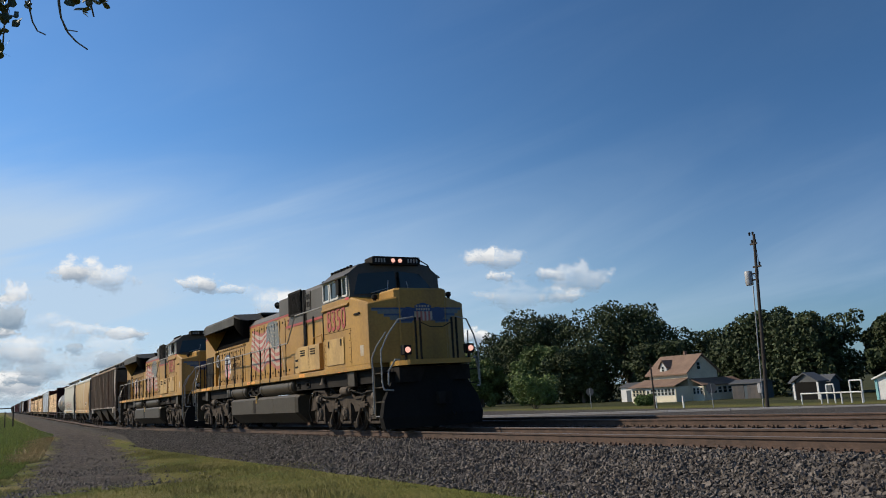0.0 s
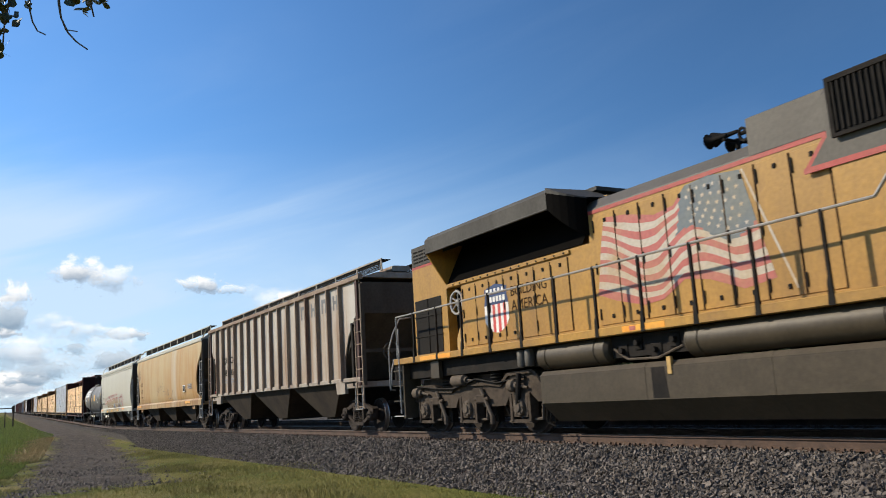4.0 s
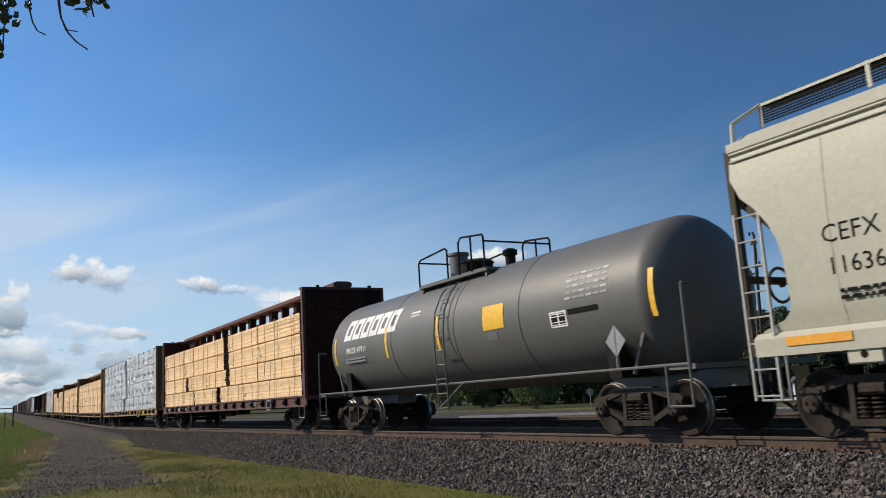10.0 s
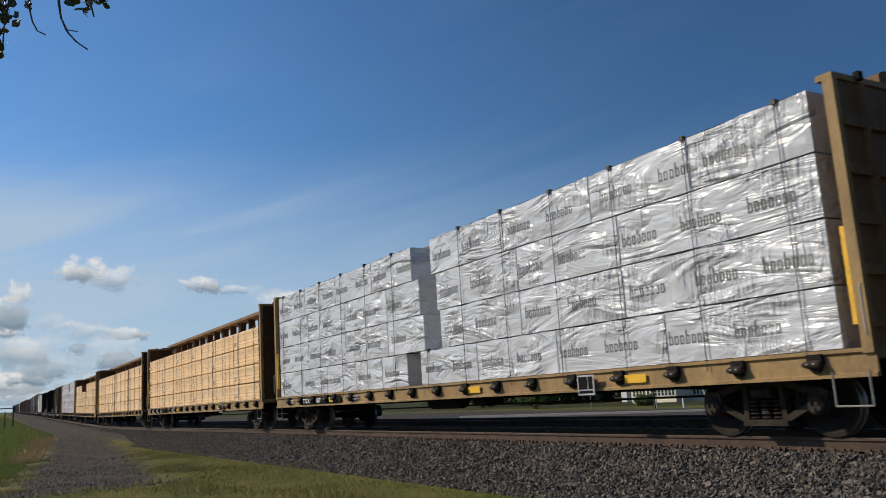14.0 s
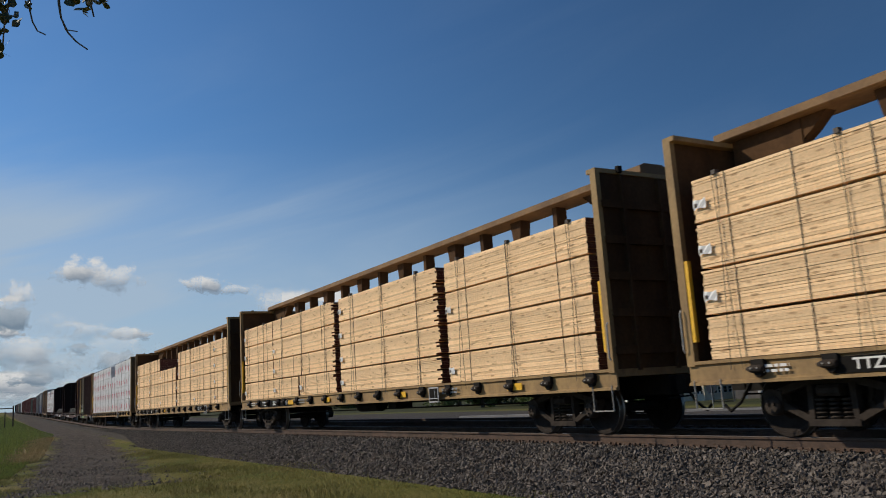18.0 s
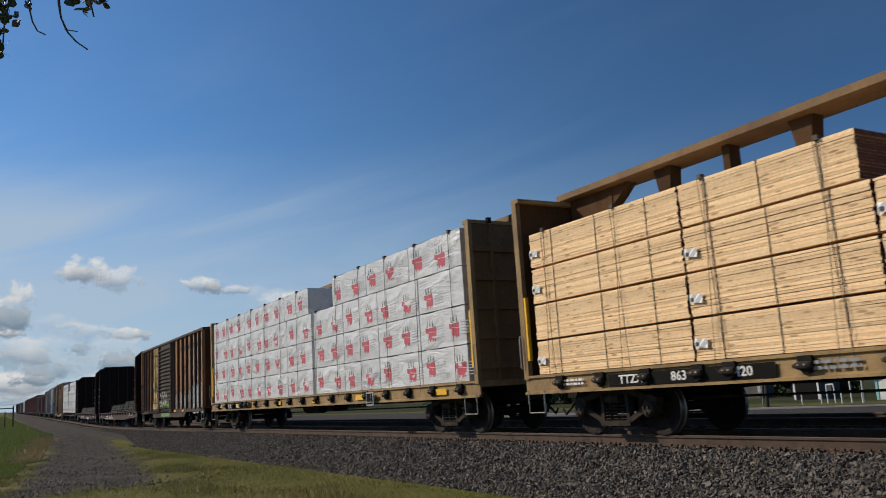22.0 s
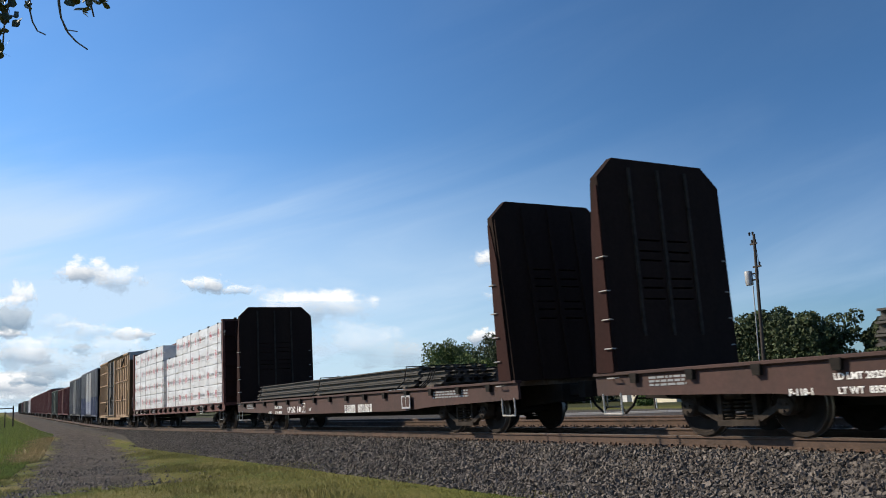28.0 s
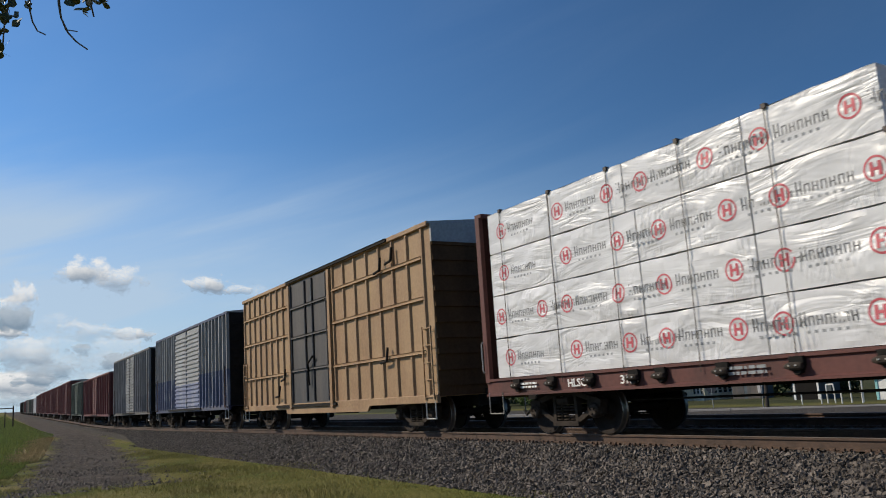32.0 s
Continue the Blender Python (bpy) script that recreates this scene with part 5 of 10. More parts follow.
def stained_paint(name, col, dirt, run, washed=None):
    """Car paint under rust runs, perhaps with one paler washed band."""
    m = mat(name, col, 0.62, dirt=dirt, amount=0.95, scale=0.45, streak=2.0, detail=3, var=0.05)
    n, l = m.node_tree.nodes, m.node_tree.links
    b = n["Principled BSDF"]
    src = b.inputs["Base Color"].links[0].from_socket
    co = n.new("ShaderNodeTexCoord")
    mp = n.new("ShaderNodeMapping"); mp.inputs["Scale"].default_value = (3.0, 3.0, 0.16)
    l.new(co.outputs["Object"], mp.inputs[0])
    nz = n.new("ShaderNodeTexNoise"); nz.inputs["Scale"].default_value, nz.inputs["Detail"].default_value = 1.0, 5
    l.new(mp.outputs[0], nz.inputs["Vector"])
    sp = n.new("ShaderNodeSeparateXYZ")
    l.new(co.outputs["Object"], sp.inputs[0])

    def mr(sock, a, c, lo, hi):
        r = n.new("ShaderNodeMapRange"); r.interpolation_type = "SMOOTHSTEP"
        for key, v in (("From Min", a), ("From Max", c), ("To Min", lo), ("To Max", hi)):
            r.inputs[key].default_value = v
        l.new(sock, r.inputs["Value"])
        return r.outputs[0]

    def mul(a, c):
        t = n.new("ShaderNodeMath"); t.operation = "MULTIPLY"
        l.new(a, t.inputs[0]); l.new(c, t.inputs[1])
        return t.outputs[0]

    def mixed(f, a, col):
        t = n.new("ShaderNodeMix"); t.data_type = "RGBA"
        t.inputs["B"].default_value = (*col, 1)
        l.new(f, t.inputs["Factor"]); l.new(a, t.inputs["A"])
        return t.outputs["Result"]

    runs = mul(mr(nz.outputs["Fac"], 0.5, 0.66, 0.0, 0.75), mr(sp.outputs["Z"], 4.3, 2.6, 0.35, 1.0))
    src = mixed(runs, src, run)
    band = mul(mul(mr(sp.outputs["X"], 1.7, 2.2, 0.0, 0.8), mr(sp.outputs["X"], 3.3, 2.7, 0.0, 1.0)), mr(nz.outputs["Fac"], 0.35, 0.6, 0.5, 1.0))
    if washed:
        src = mixed(band, src, washed)
    low = mul(mr(sp.outputs["Z"], 1.62, 1.4, 0.0, 0.7), mr(nz.outputs["Fac"], 0.4, 0.6, 0.3, 1.0))
    src = mixed(low, src, (0.2, 0.11, 0.05))
    l.new(src, b.inputs["Base Color"])
    return m


M_HOPTAN = stained_paint("rust-stained tan hopper paint", (0.4, 0.3, 0.155), (0.37, 0.2, 0.058), (0.33, 0.165, 0.045), (0.44, 0.39, 0.3))
M_RIBGREY = stained_paint("grey hopper paint with rust runs", (0.43, 0.4, 0.35), (0.27, 0.19, 0.125), (0.19, 0.1, 0.05))


def lumber_material():
    """Sawn softwood: each board a shade of its own, with knots and long grain."""
    m = mat("fresh sawn lumber", (0.84, 0.585, 0.335), 0.75, dirt=(0.64, 0.39, 0.19), amount=0.5, scale=1.2, streak=0.2, bump=0.2, fine=24, var=0.12, island=0.24)
    n, l = m.node_tree.nodes, m.node_tree.links
    b = n["Principled BSDF"]
    src = b.inputs["Base Color"].links[0].from_socket
    co = n.new("ShaderNodeTexCoord")
    mp = n.new("ShaderNodeMapping"); mp.inputs["Scale"].default_value = (3.2, 3.2, 13.0)
    l.new(co.outputs["Object"], mp.inputs[0])
    vo = n.new("ShaderNodeTexVoronoi"); vo.inputs["Scale"].default_value = 1.0
    l.new(mp.outputs[0], vo.inputs["Vector"])
    wn2 = n.new("ShaderNodeTexNoise"); wn2.inputs["Scale"].default_value = 1.6
    l.new(co.outputs["Object"], wn2.inputs["Vector"])
    r = n.new("ShaderNodeMapRange"); r.interpolation_type = "SMOOTHSTEP"
    r.inputs["From Min"].default_value, r.inputs["From Max"].default_value = 0.16, 0.3
    r.inputs["To Min"].default_value, r.inputs["To Max"].default_value = 0.6, 0.0
    l.new(vo.outputs["Distance"], r.inputs["Value"])
    k = n.new("ShaderNodeMath"); k.operation = "MULTIPLY"
    g = n.new("ShaderNodeMapRange"); g.inputs["From Min"].default_value, g.inputs["From Max"].default_value = 0.4, 0.48
    l.new(wn2.outputs["Fac"], g.inputs["Value"])
    l.new(r.outputs[0], k.inputs[0]); l.new(g.outputs[0], k.inputs[1])
    mx = n.new("ShaderNodeMix"); mx.data_type = "RGBA"
    mx.inputs["B"].default_value = (0.24, 0.12, 0.045, 1)
    l.new(k.outputs[0], mx.inputs["Factor"]); l.new(src, mx.inputs["A"])
    l.new(mx.outputs["Result"], b.inputs["Base Color"])
    return m


M_LUMBER = lumber_material()
M_ENDSEAL = mat("dark red end-grain sealer", (0.1, 0.035, 0.026), 0.85, dirt=(0.2, 0.1, 0.06), amount=0.5, scale=8)
M_STRAP = mat("dark strap", (0.06, 0.045, 0.034), 0.6)
# orange boxcar's end: body paint darkened to hold the shade there
M_DIMEND = mat("dark brown end paint with shade in it", (0.11, 0.05, 0.028), 0.85, dirt=(0.05, 0.026, 0.016), amount=0.8, scale=0.8, streak=3, spec=0.1)
# bulkhead paints: darker copies of the car paint, with end shade in the colour
M_DIMYEL = mat("yellow bulkhead paint with shade in its colour", (0.085, 0.047, 0.023), 0.85, dirt=(0.02, 0.013, 0.01), amount=0.8, scale=0.9, streak=3, spec=0.1)
M_DIMRED = mat("darkened red bulkhead paint", (0.035, 0.014, 0.012), 0.85, dirt=(0.018, 0.011, 0.01), amount=0.8, scale=0.9, streak=3, spec=0.1)
M_FADEBLUE2 = mat("faded pale blue paint", (0.24, 0.26, 0.23), 0.7, dirt=(0.3, 0.2, 0.1), amount=0.7, scale=3)
# tan boxcar's end, darkened the same way for shade
M_DIMTAN = mat("tan end paint with shade in it", (0.11, 0.062, 0.032), 0.85, dirt=(0.05, 0.03, 0.018), amount=0.8, scale=0.8, streak=3, spec=0.1)
M_DOORRUST = mat("rusty black door paint", (0.04, 0.03, 0.024), 0.75, dirt=(0.12, 0.085, 0.06), amount=0.7, scale=1, streak=2, spec=0.2)
M_BULKDARK = mat("near-black bulkhead steel", (0.02, 0.012, 0.01), 0.9, dirt=(0.034, 0.021, 0.016), amount=0.7, scale=0.8, streak=4, spec=0.1)
M_TAG = mat("white label plastic", (0.75, 0.75, 0.75), 0.4)
M_PRINTGREY = mat("grey print", (0.26, 0.27, 0.28), 0.5)
M_PRINTRED = mat("red print", (0.5, 0.09, 0.11), 0.5)
M_PRINTDARK = mat("dark print", (0.15, 0.15, 0.15), 0.5)
M_PRINTPALE = mat("pale grey print", (0.42, 0.42, 0.43), 0.5)
M_PRINTGREEN = mat("dark green print", (0.11, 0.15, 0.13), 0.5)
M_STEELBAR = mat("grey steel bars", (0.062, 0.057, 0.052), 0.75, 0.1, dirt=(0.036, 0.029, 0.024), amount=0.6, scale=2)
M_GRAFRED = mat("red spray paint", (0.38, 0.08, 0.09), 0.6)
M_GRAFPLUM = mat("dark plum spray paint", (0.075, 0.03, 0.05), 0.6)
M_GRAFTAN = mat("tan spray paint", (0.3, 0.215, 0.11), 0.6, dirt=(0.36, 0.29, 0.18), amount=0.7, scale=2)
M_GRAFBLUE = mat("pale blue spray paint", (0.3, 0.38, 0.38), 0.6)
M_GRAFSILVER = mat("silver spray paint", (0.42, 0.41, 0.38), 0.5, dirt=(0.24, 0.2, 0.15), amount=0.8, scale=2)
M_GRAFBLACK = mat("black spray paint", (0.03, 0.03, 0.035), 0.6)
M_GRAFBROWN = mat("brown spray paint", (0.2, 0.12, 0.07), 0.7, dirt=(0.3, 0.17, 0.06), amount=0.7, scale=2)
M_RUSTGREY = mat("worn grey patch", (0.16, 0.11, 0.08), 0.8, dirt=(0.08, 0.05, 0.035), amount=0.8, scale=3)
M_FADEORG = mat("faded red-orange paint", (0.34, 0.12, 0.05), 0.7, dirt=(0.4, 0.19, 0.07), amount=0.8, scale=1.5)
M_GRAFGREEN = mat("green spray paint", (0.17, 0.28, 0.1), 0.6)


def wrap_material(name, col, rough, depth):
    """Thin plastic sheet, creased and shiny on the folds."""
    m = bpy.data.materials.new(name)
    m.use_nodes = True
    n, l = m.node_tree.nodes, m.node_tree.links
    b = n["Principled BSDF"]
    b.inputs["Base Color"].default_value, b.inputs["Roughness"].default_value = (*col, 1), rough
    co = n.new("ShaderNodeTexCoord")
    inf = n.new("ShaderNodeObjectInfo")
    add = n.new("ShaderNodeVectorMath"); add.operation = "ADD"
    mul = n.new("ShaderNodeMath"); mul.operation = "MULTIPLY"; mul.inputs[1].default_value = 91
    l.new(inf.outputs["Random"], mul.inputs[0]); l.new(mul.outputs[0], add.inputs[1]); l.new(co.outputs["Object"], add.inputs[0])
    mp = n.new("ShaderNodeMapping")
    turn = n.new("ShaderNodeMapRange")
    turn.inputs["To Min"].default_value, turn.inputs["To Max"].default_value = radians(10), radians(75)
    l.new(inf.outputs["Random"], turn.inputs["Value"])
    axis = n.new("ShaderNodeCombineXYZ")
    l.new(turn.outputs[0], axis.inputs["Y"]); l.new(axis.outputs[0], mp.inputs["Rotation"])
    mp.inputs["Scale"].default_value = (0.42, 1, 1.6)
    l.new(add.outputs[0], mp.inputs[0])
    wv = n.new("ShaderNodeTexNoise")
    wv.inputs["Scale"].default_value, wv.inputs["Detail"].default_value, wv.inputs["Distortion"].default_value = 1.35, 3, 1.0
    l.new(mp.outputs[0], wv.inputs["Vector"])
    half_way = n.new("ShaderNodeMath"); half_way.operation = "SUBTRACT"; half_way.inputs[1].default_value = 0.5
    l.new(wv.outputs["Fac"], half_way.inputs[0])
    crease = n.new("ShaderNodeMath"); crease.operation = "ABSOLUTE"
    l.new(half_way.outputs[0], crease.inputs[0])
    area = n.new("ShaderNodeTexNoise"); area.inputs["Scale"].default_value = 1.1
    l.new(add.outputs[0], area.inputs["Vector"])
    taut = n.new("ShaderNodeMapRange"); taut.interpolation_type = "SMOOTHSTEP"
    taut.inputs["From Min"].default_value, taut.inputs["From Max"].default_value = 0.36, 0.6
    taut.inputs["To Min"].default_value = 0.25
    l.new(area.outputs["Fac"], taut.inputs["Value"])
    folds = n.new("ShaderNodeMath"); folds.operation = "MULTIPLY"
    l.new(crease.outputs[0], folds.inputs[0]); l.new(taut.outputs[0], folds.inputs[1])
    # crisp little pleats across the slack places
    mq = n.new("ShaderNodeMapping")
    mq.inputs["Rotation"].default_value, mq.inputs["Scale"].default_value = (0, radians(-32), 0), (3.4, 1, 0.75)
    l.new(add.outputs[0], mq.inputs[0])
    pl = n.new("ShaderNodeTexNoise")
    pl.inputs["Scale"].default_value, pl.inputs["Detail"].default_value, pl.inputs["Distortion"].default_value = 2.2, 4, 0.6
    l.new(mq.outputs[0], pl.inputs["Vector"])
    mid = n.new("ShaderNodeMath"); mid.operation = "SUBTRACT"; mid.inputs[1].default_value = 0.5
    l.new(pl.outputs["Fac"], mid.inputs[0])
    fine = n.new("ShaderNodeMath"); fine.operation = "ABSOLUTE"
    l.new(mid.outputs[0], fine.inputs[0])
    slack = n.new("ShaderNodeMapRange"); slack.interpolation_type = "SMOOTHSTEP"
    slack.inputs["From Min"].default_value, slack.inputs["From Max"].default_value = 0.45, 0.62
    slack.inputs["To Max"].default_value = 0.55
    l.new(area.outputs["Fac"], slack.inputs["Value"])
    pleats = n.new("ShaderNodeMath"); pleats.operation = "MULTIPLY_ADD"
    l.new(fine.outputs[0], pleats.inputs[0]); l.new(slack.outputs[0], pleats.inputs[1]); l.new(folds.outputs[0], pleats.inputs[2])
    bp = n.new("ShaderNodeBump")
    bp.inputs["Strength"].default_value, bp.inputs["Distance"].default_value = 1.0, depth * 1.1
    l.new(pleats.outputs[0], bp.inputs["Height"]); l.new(bp.outputs[0], b.inputs["Normal"])
    # fold shading painted in: the crease noise also dims and lifts the colour
    r = n.new("ShaderNodeMapRange")
    r.inputs["From Min"].default_value, r.inputs["From Max"].default_value = 0.35, 0.65
    r.inputs["To Min"].default_value, r.inputs["To Max"].default_value = 0.82, 1.05
    l.new(wv.outputs["Fac"], r.inputs["Value"])
    h = n.new("ShaderNodeHueSaturation")
    h.inputs["Color"].default_value = (*col, 1)
    l.new(r.outputs[0], h.inputs["Value"]); l.new(h.outputs[0], b.inputs["Base Color"])
    return m


M_WRAPGREY = wrap_material("silver-grey plastic wrap", (0.6, 0.61, 0.64), 0.23, 0.25)
M_WRAPWHITE = wrap_material("white plastic wrap", (0.63, 0.625, 0.63), 0.36, 0.09)


def safety_ladder(car, x, s, z0, z1, material, rungs=6):
    ladder(car, x, s * 1.5, z0, z1, 0.42, material, rungs)


def roof_walk(car, x0, x1, y, z, material):
    """Running boards on a hopper's roof: a raised mesh strip with brackets."""
    for s in (-1, 1):
        w = part("roof_walk", G().box(x0, x1, s * (y - 0.28), s * (y + 0.02), z - 0.02, z), M_GRILLE, car, "dark open-mesh roof walk")
        g = G()
        n = int((x1 - x0) / 1.65)
        for k in range(n + 1):
            x = x0 + (x1 - x0) * k / n
            g.box(x - 0.03, x + 0.03, s * y, s * (y + 0.03), z - 0.34, z + 0.02)
        g.box(x0, x1, s * (y + 0.02), s * (y + 0.035), z - 0.03, z + 0.012)
        part("bracket", g, material, w)
        g = G()
        k = x0
        while k < x1:
            g.box(k, k + 0.012, s * (y + 0.001), s * (y + 0.012), z - 0.3, z)
            k += 0.05
        for j in range(7):
            g.box(x0, x1, s * (y + 0.001), s * (y + 0.01), z - 0.29 + j * 0.04, z - 0.272 + j * 0.04)
        part("mesh", g, M_GRILLE, w)["kind"] = "stuff"
    for k in range(10):
        x = x0 + 0.8 + (x1 - x0 - 1.6) * k / 9
        part("roof_hatch", G().cbox(x - 0.45, x + 0.45, -0.3, 0.3, z - 0.28, z - 0.12, 0.04), material, car)


def hopper_bays(car, half, n, z1, material):
    for k in range(n):
        span = (2 * half - 3.4) / n
        a = -half + 1.7 + k * span
        m = a + span / 2
        g = G().hexa([(m - 0.45, -0.95, 0.42), (m + 0.45, -0.95, 0.42), (m + 0.45, 0.95, 0.42), (m - 0.45, 0.95, 0.42),
                      (a + 0.03, -1.42, z1), (a + span - 0.03, -1.42, z1), (a + span - 0.03, 1.42, z1), (a + 0.03, 1.42, z1)])
        b = part("hopper_bay", g, material, car)
        g = G().box(m - 0.42, m + 0.42, -0.85, 0.85, 0.36, 0.44).rod((m + 0.1, -1.0, 0.4), (m + 0.1, 1.0, 0.4), 0.03, 6)
        part("outlet_gate", g, M_DARK, b)


def end_frame(car, half, zs, material, dark, rungs=None):
    """End platforms, corner posts and ladders of a covered hopper."""
    for e in (-1, 1):
        part("end_platform", G().box(e * (half - 1.5), e * half, -1.45, 1.45, zs - 0.25, zs - 0.1), material, car)
        for s in (-1, 1):
            part("corner_post", G().box(e * half - 0.05, e * half + 0.05, s * 1.4, s * 1.5, zs - 0.2, 4.15), dark, car)
        part("end_brace", G().box(e * half - 0.05, e * half + 0.05, -1.4, 1.4, 2.2, 2.3), dark, car)
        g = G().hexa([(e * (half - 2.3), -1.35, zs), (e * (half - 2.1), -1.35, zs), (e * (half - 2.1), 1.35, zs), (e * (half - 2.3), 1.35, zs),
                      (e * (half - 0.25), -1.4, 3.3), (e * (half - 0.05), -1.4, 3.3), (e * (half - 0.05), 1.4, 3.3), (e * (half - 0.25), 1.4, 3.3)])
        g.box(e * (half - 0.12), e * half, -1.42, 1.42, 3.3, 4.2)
        part("slope_sheet", g, dark, car, "end slope sheet coloured as if in shade")
        for s in (-1, 1):
            safety_ladder(car, e * (half - 0.2), s, zs - 0.85, 3.2, rungs or M_STEP, 8)
            part("step_stirrup", G().pipe([(e * (half - 0.55), s * 1.5, zs - 0.2), (e * (half - 0.55), s * 1.5, zs - 0.85), (e * (half - 0.1), s * 1.5, zs - 0.85), (e * (half - 0.1), s * 1.5, zs - 0.2)], 0.016), M_STEP, car)
        part("brake_wheel", G().ring((e * (half + 0.06), -0.6, 2.2), (1, 0, 0), 0.26, 0.025, 16, 5).rod((e * half, -0.6, 2.2), (e * (half + 0.06), -0.6, 2.2), 0.04), dark, car)


def build_smooth_hopper(front, rear, paint, label, marks, graffiti):
    car, half = car_root("covered_hopper_car", front, rear, label, "freight car", "covered hopper cars")
    zs = 1.4
    prof = [(1.42, zs), (1.5, 1.7), (1.54, 2.3), (1.55, 3.0), (1.53, 3.7), (1.47, 4.2)]
    # curved side sheets, cut back in a bow at both ends
    for s in (-1, 1):
        rings = []
        for z in (1.4, 1.46, 1.5, 1.55, 1.62, 1.72, 1.85, 2.0, 2.2, 2.45, 2.7, 2.95, 3.2, 3.4, 3.7, 4.2):
            y = float(np.interp(z, [q[1] for q in prof], [q[0] for q in prof]))
            cut = (0.78 if graffiti else 1.0) * float(np.interp(z, [1.4, 1.5, 1.55, 1.62, 1.72, 1.85, 2.45, 2.7, 2.95, 3.2, 3.4, 3.7], [0.1, 0.3, 0.5, 0.78, 0.92, 0.96, 0.95, 0.88, 0.74, 0.5, 0.22, 0.03]))
            xs = [-half + cut] + [-half + 1.6 + j * (2 * half - 3.2) / 8 for j in range(9)] + [half - cut]
            rings.append([(x, s * y, z) for x in xs] + [(x, s * (y - 0.05), z) for x in reversed(xs)])
        part("side_sheet", G().loft(rings), paint, car, smooth=True)
    g = G().prism([(-1.47, 4.2), (-1.2, 4.4), (-0.5, 4.52), (0.5, 4.52), (1.2, 4.4), (1.47, 4.2), (1.4, 4.15), (-1.4, 4.15)], -half + 0.05, half - 0.05)
    upper = paint if graffiti else M_HOPCREAM
    part("roof", g, upper, car)
    part("inner_body", G().hexa([(-half + 2.4, -1.38, zs), (half - 2.4, -1.38, zs), (half - 2.4, 1.38, zs), (-half + 2.4, 1.38, zs),
                                 (-half + 0.4, -1.36, 3.6), (half - 0.4, -1.36, 3.6), (half - 0.4, 1.36, 3.6), (-half + 0.4, 1.36, 3.6)]), M_DARK, car)
    for s in (-1, 1):
        part("top_chord", G().cbox(-half + 0.02, half - 0.02, s * 1.46 - 0.06, s * 1.46 + 0.06, 4.1, 4.25, 0.02), upper, car)
        part("side_sill", G().prism([(s * 1.4, 1.14), (s * 1.53, 1.14), (s * 1.54, 1.38), (s * 1.45, 1.46)], -half + 0.1, half - 0.1), paint, car)
        for x in (half - 1.15, half - 2.6, half - 4.05, half - 5.7, half - 7.2, -half + 1.5, -half + 3.1, -half + 4.7, -half + 6.2):
            g = G().loft([[(x - 0.009 + 0.02 * math.sin(z * 2 + x), s * (y + 0.002), z), (x + 0.009 + 0.02 * math.sin(z * 2 + x), s * (y + 0.002), z)] for y, z in prof], cap=False, closed=False)
            part("weld_seam", g, M_WELD, car)
        for e in (-1, 1):
            pl = part("jacking_plate", G().cbox(e * (half - 1.9), e * (half - 1.45), *sorted((s * 1.42, s * 1.5)), 0.96, 1.2, 0.02) if e > 0 else G().cbox(-half + 1.45, -half + 1.9, *sorted((s * 1.42, s * 1.5)), 0.96, 1.2, 0.02), paint, car)
            part("jacking_hole", G().lathe([(0.0, s * 1.505), (0.05, s * 1.505), (0.05, s * 1.49)], (e * (half - 1.67), 0, 1.08), "y", 12), M_BLACK, pl)
        for z in ((4.06, 3.95) if graffiti else ()):
            part("roof_rib", G().cbox(-half + 0.06, half - 0.06, *sorted((s * 1.47, s * (1.53 if z > 4 else 1.535))), z, z + 0.035, 0.01), paint, car)
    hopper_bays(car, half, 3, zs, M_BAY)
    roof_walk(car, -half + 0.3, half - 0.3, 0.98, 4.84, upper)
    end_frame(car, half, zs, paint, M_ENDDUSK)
    for e in (-1, 1):
        part("roof_grab", G().pipe([(e * (half - 0.1), -1.45, 4.2), (e * half, -1.3, 4.6), (e * (half - 0.3), -1.0, 4.84)], 0.03), paint, car)
    yl = -1.552

    def laid(ob, lift=0.003):
        for v in ob.data.vertices:
            v.co.y = -float(np.interp(v.co.z, [q[1] for q in prof], [q[0] for q in prof])) - lift + min(0.0, (v.co.y + 1.55) * 0.02)
        return ob

    laid(words(car, marks[0], -half + 1.75, yl, 2.62, 0.34, M_BLACK, 1.0, 0.0, "lettering"))
    laid(words(car, marks[1], -half + 1.77, yl, 2.2, 0.32, M_BLACK, 1.0, 0.0, "lettering"))
    if graffiti:
        bars(car, -half + 1.5, -1.535, 1.86, 0.75, 2, M_BLACK, 0.05)
    else:
        laid(words(car, "LD LMT 220900", -half + 1.86, -1.54, 1.86, 0.12, M_BLACK, 1.0, 0.0, "lettering"))
        laid(words(car, "LT WT   65100", -half + 1.9, -1.53, 1.7, 0.12, M_BLACK, 1.0, 0.0, "lettering"))
        rr, g = random.Random(31), G()
        for k in range(7):
            x, z = -half + 0.5 + k * 0.13, 3.0 + 0.03 * k
            stroke(g, [(x, z + rr.uniform(0.1, 0.3)), (x + 0.05, z + 0.34), (x + 0.1, z + rr.uniform(0, 0.2)), (x + 0.02, z - rr.uniform(0, 0.25)), (x + 0.14, z - 0.2), (x + 0.2, z + 0.05)], 0.02, -1.558, 0)
        part("graffiti", g, M_GRAFBLACK, car, "thin black marker scrawl")["kind"] = "stuff"
    if not graffiti:
        bars(car, half - 2.7, yl, 2.15, 0.85, 3, M_PRINTGREY, 0.05, 3)
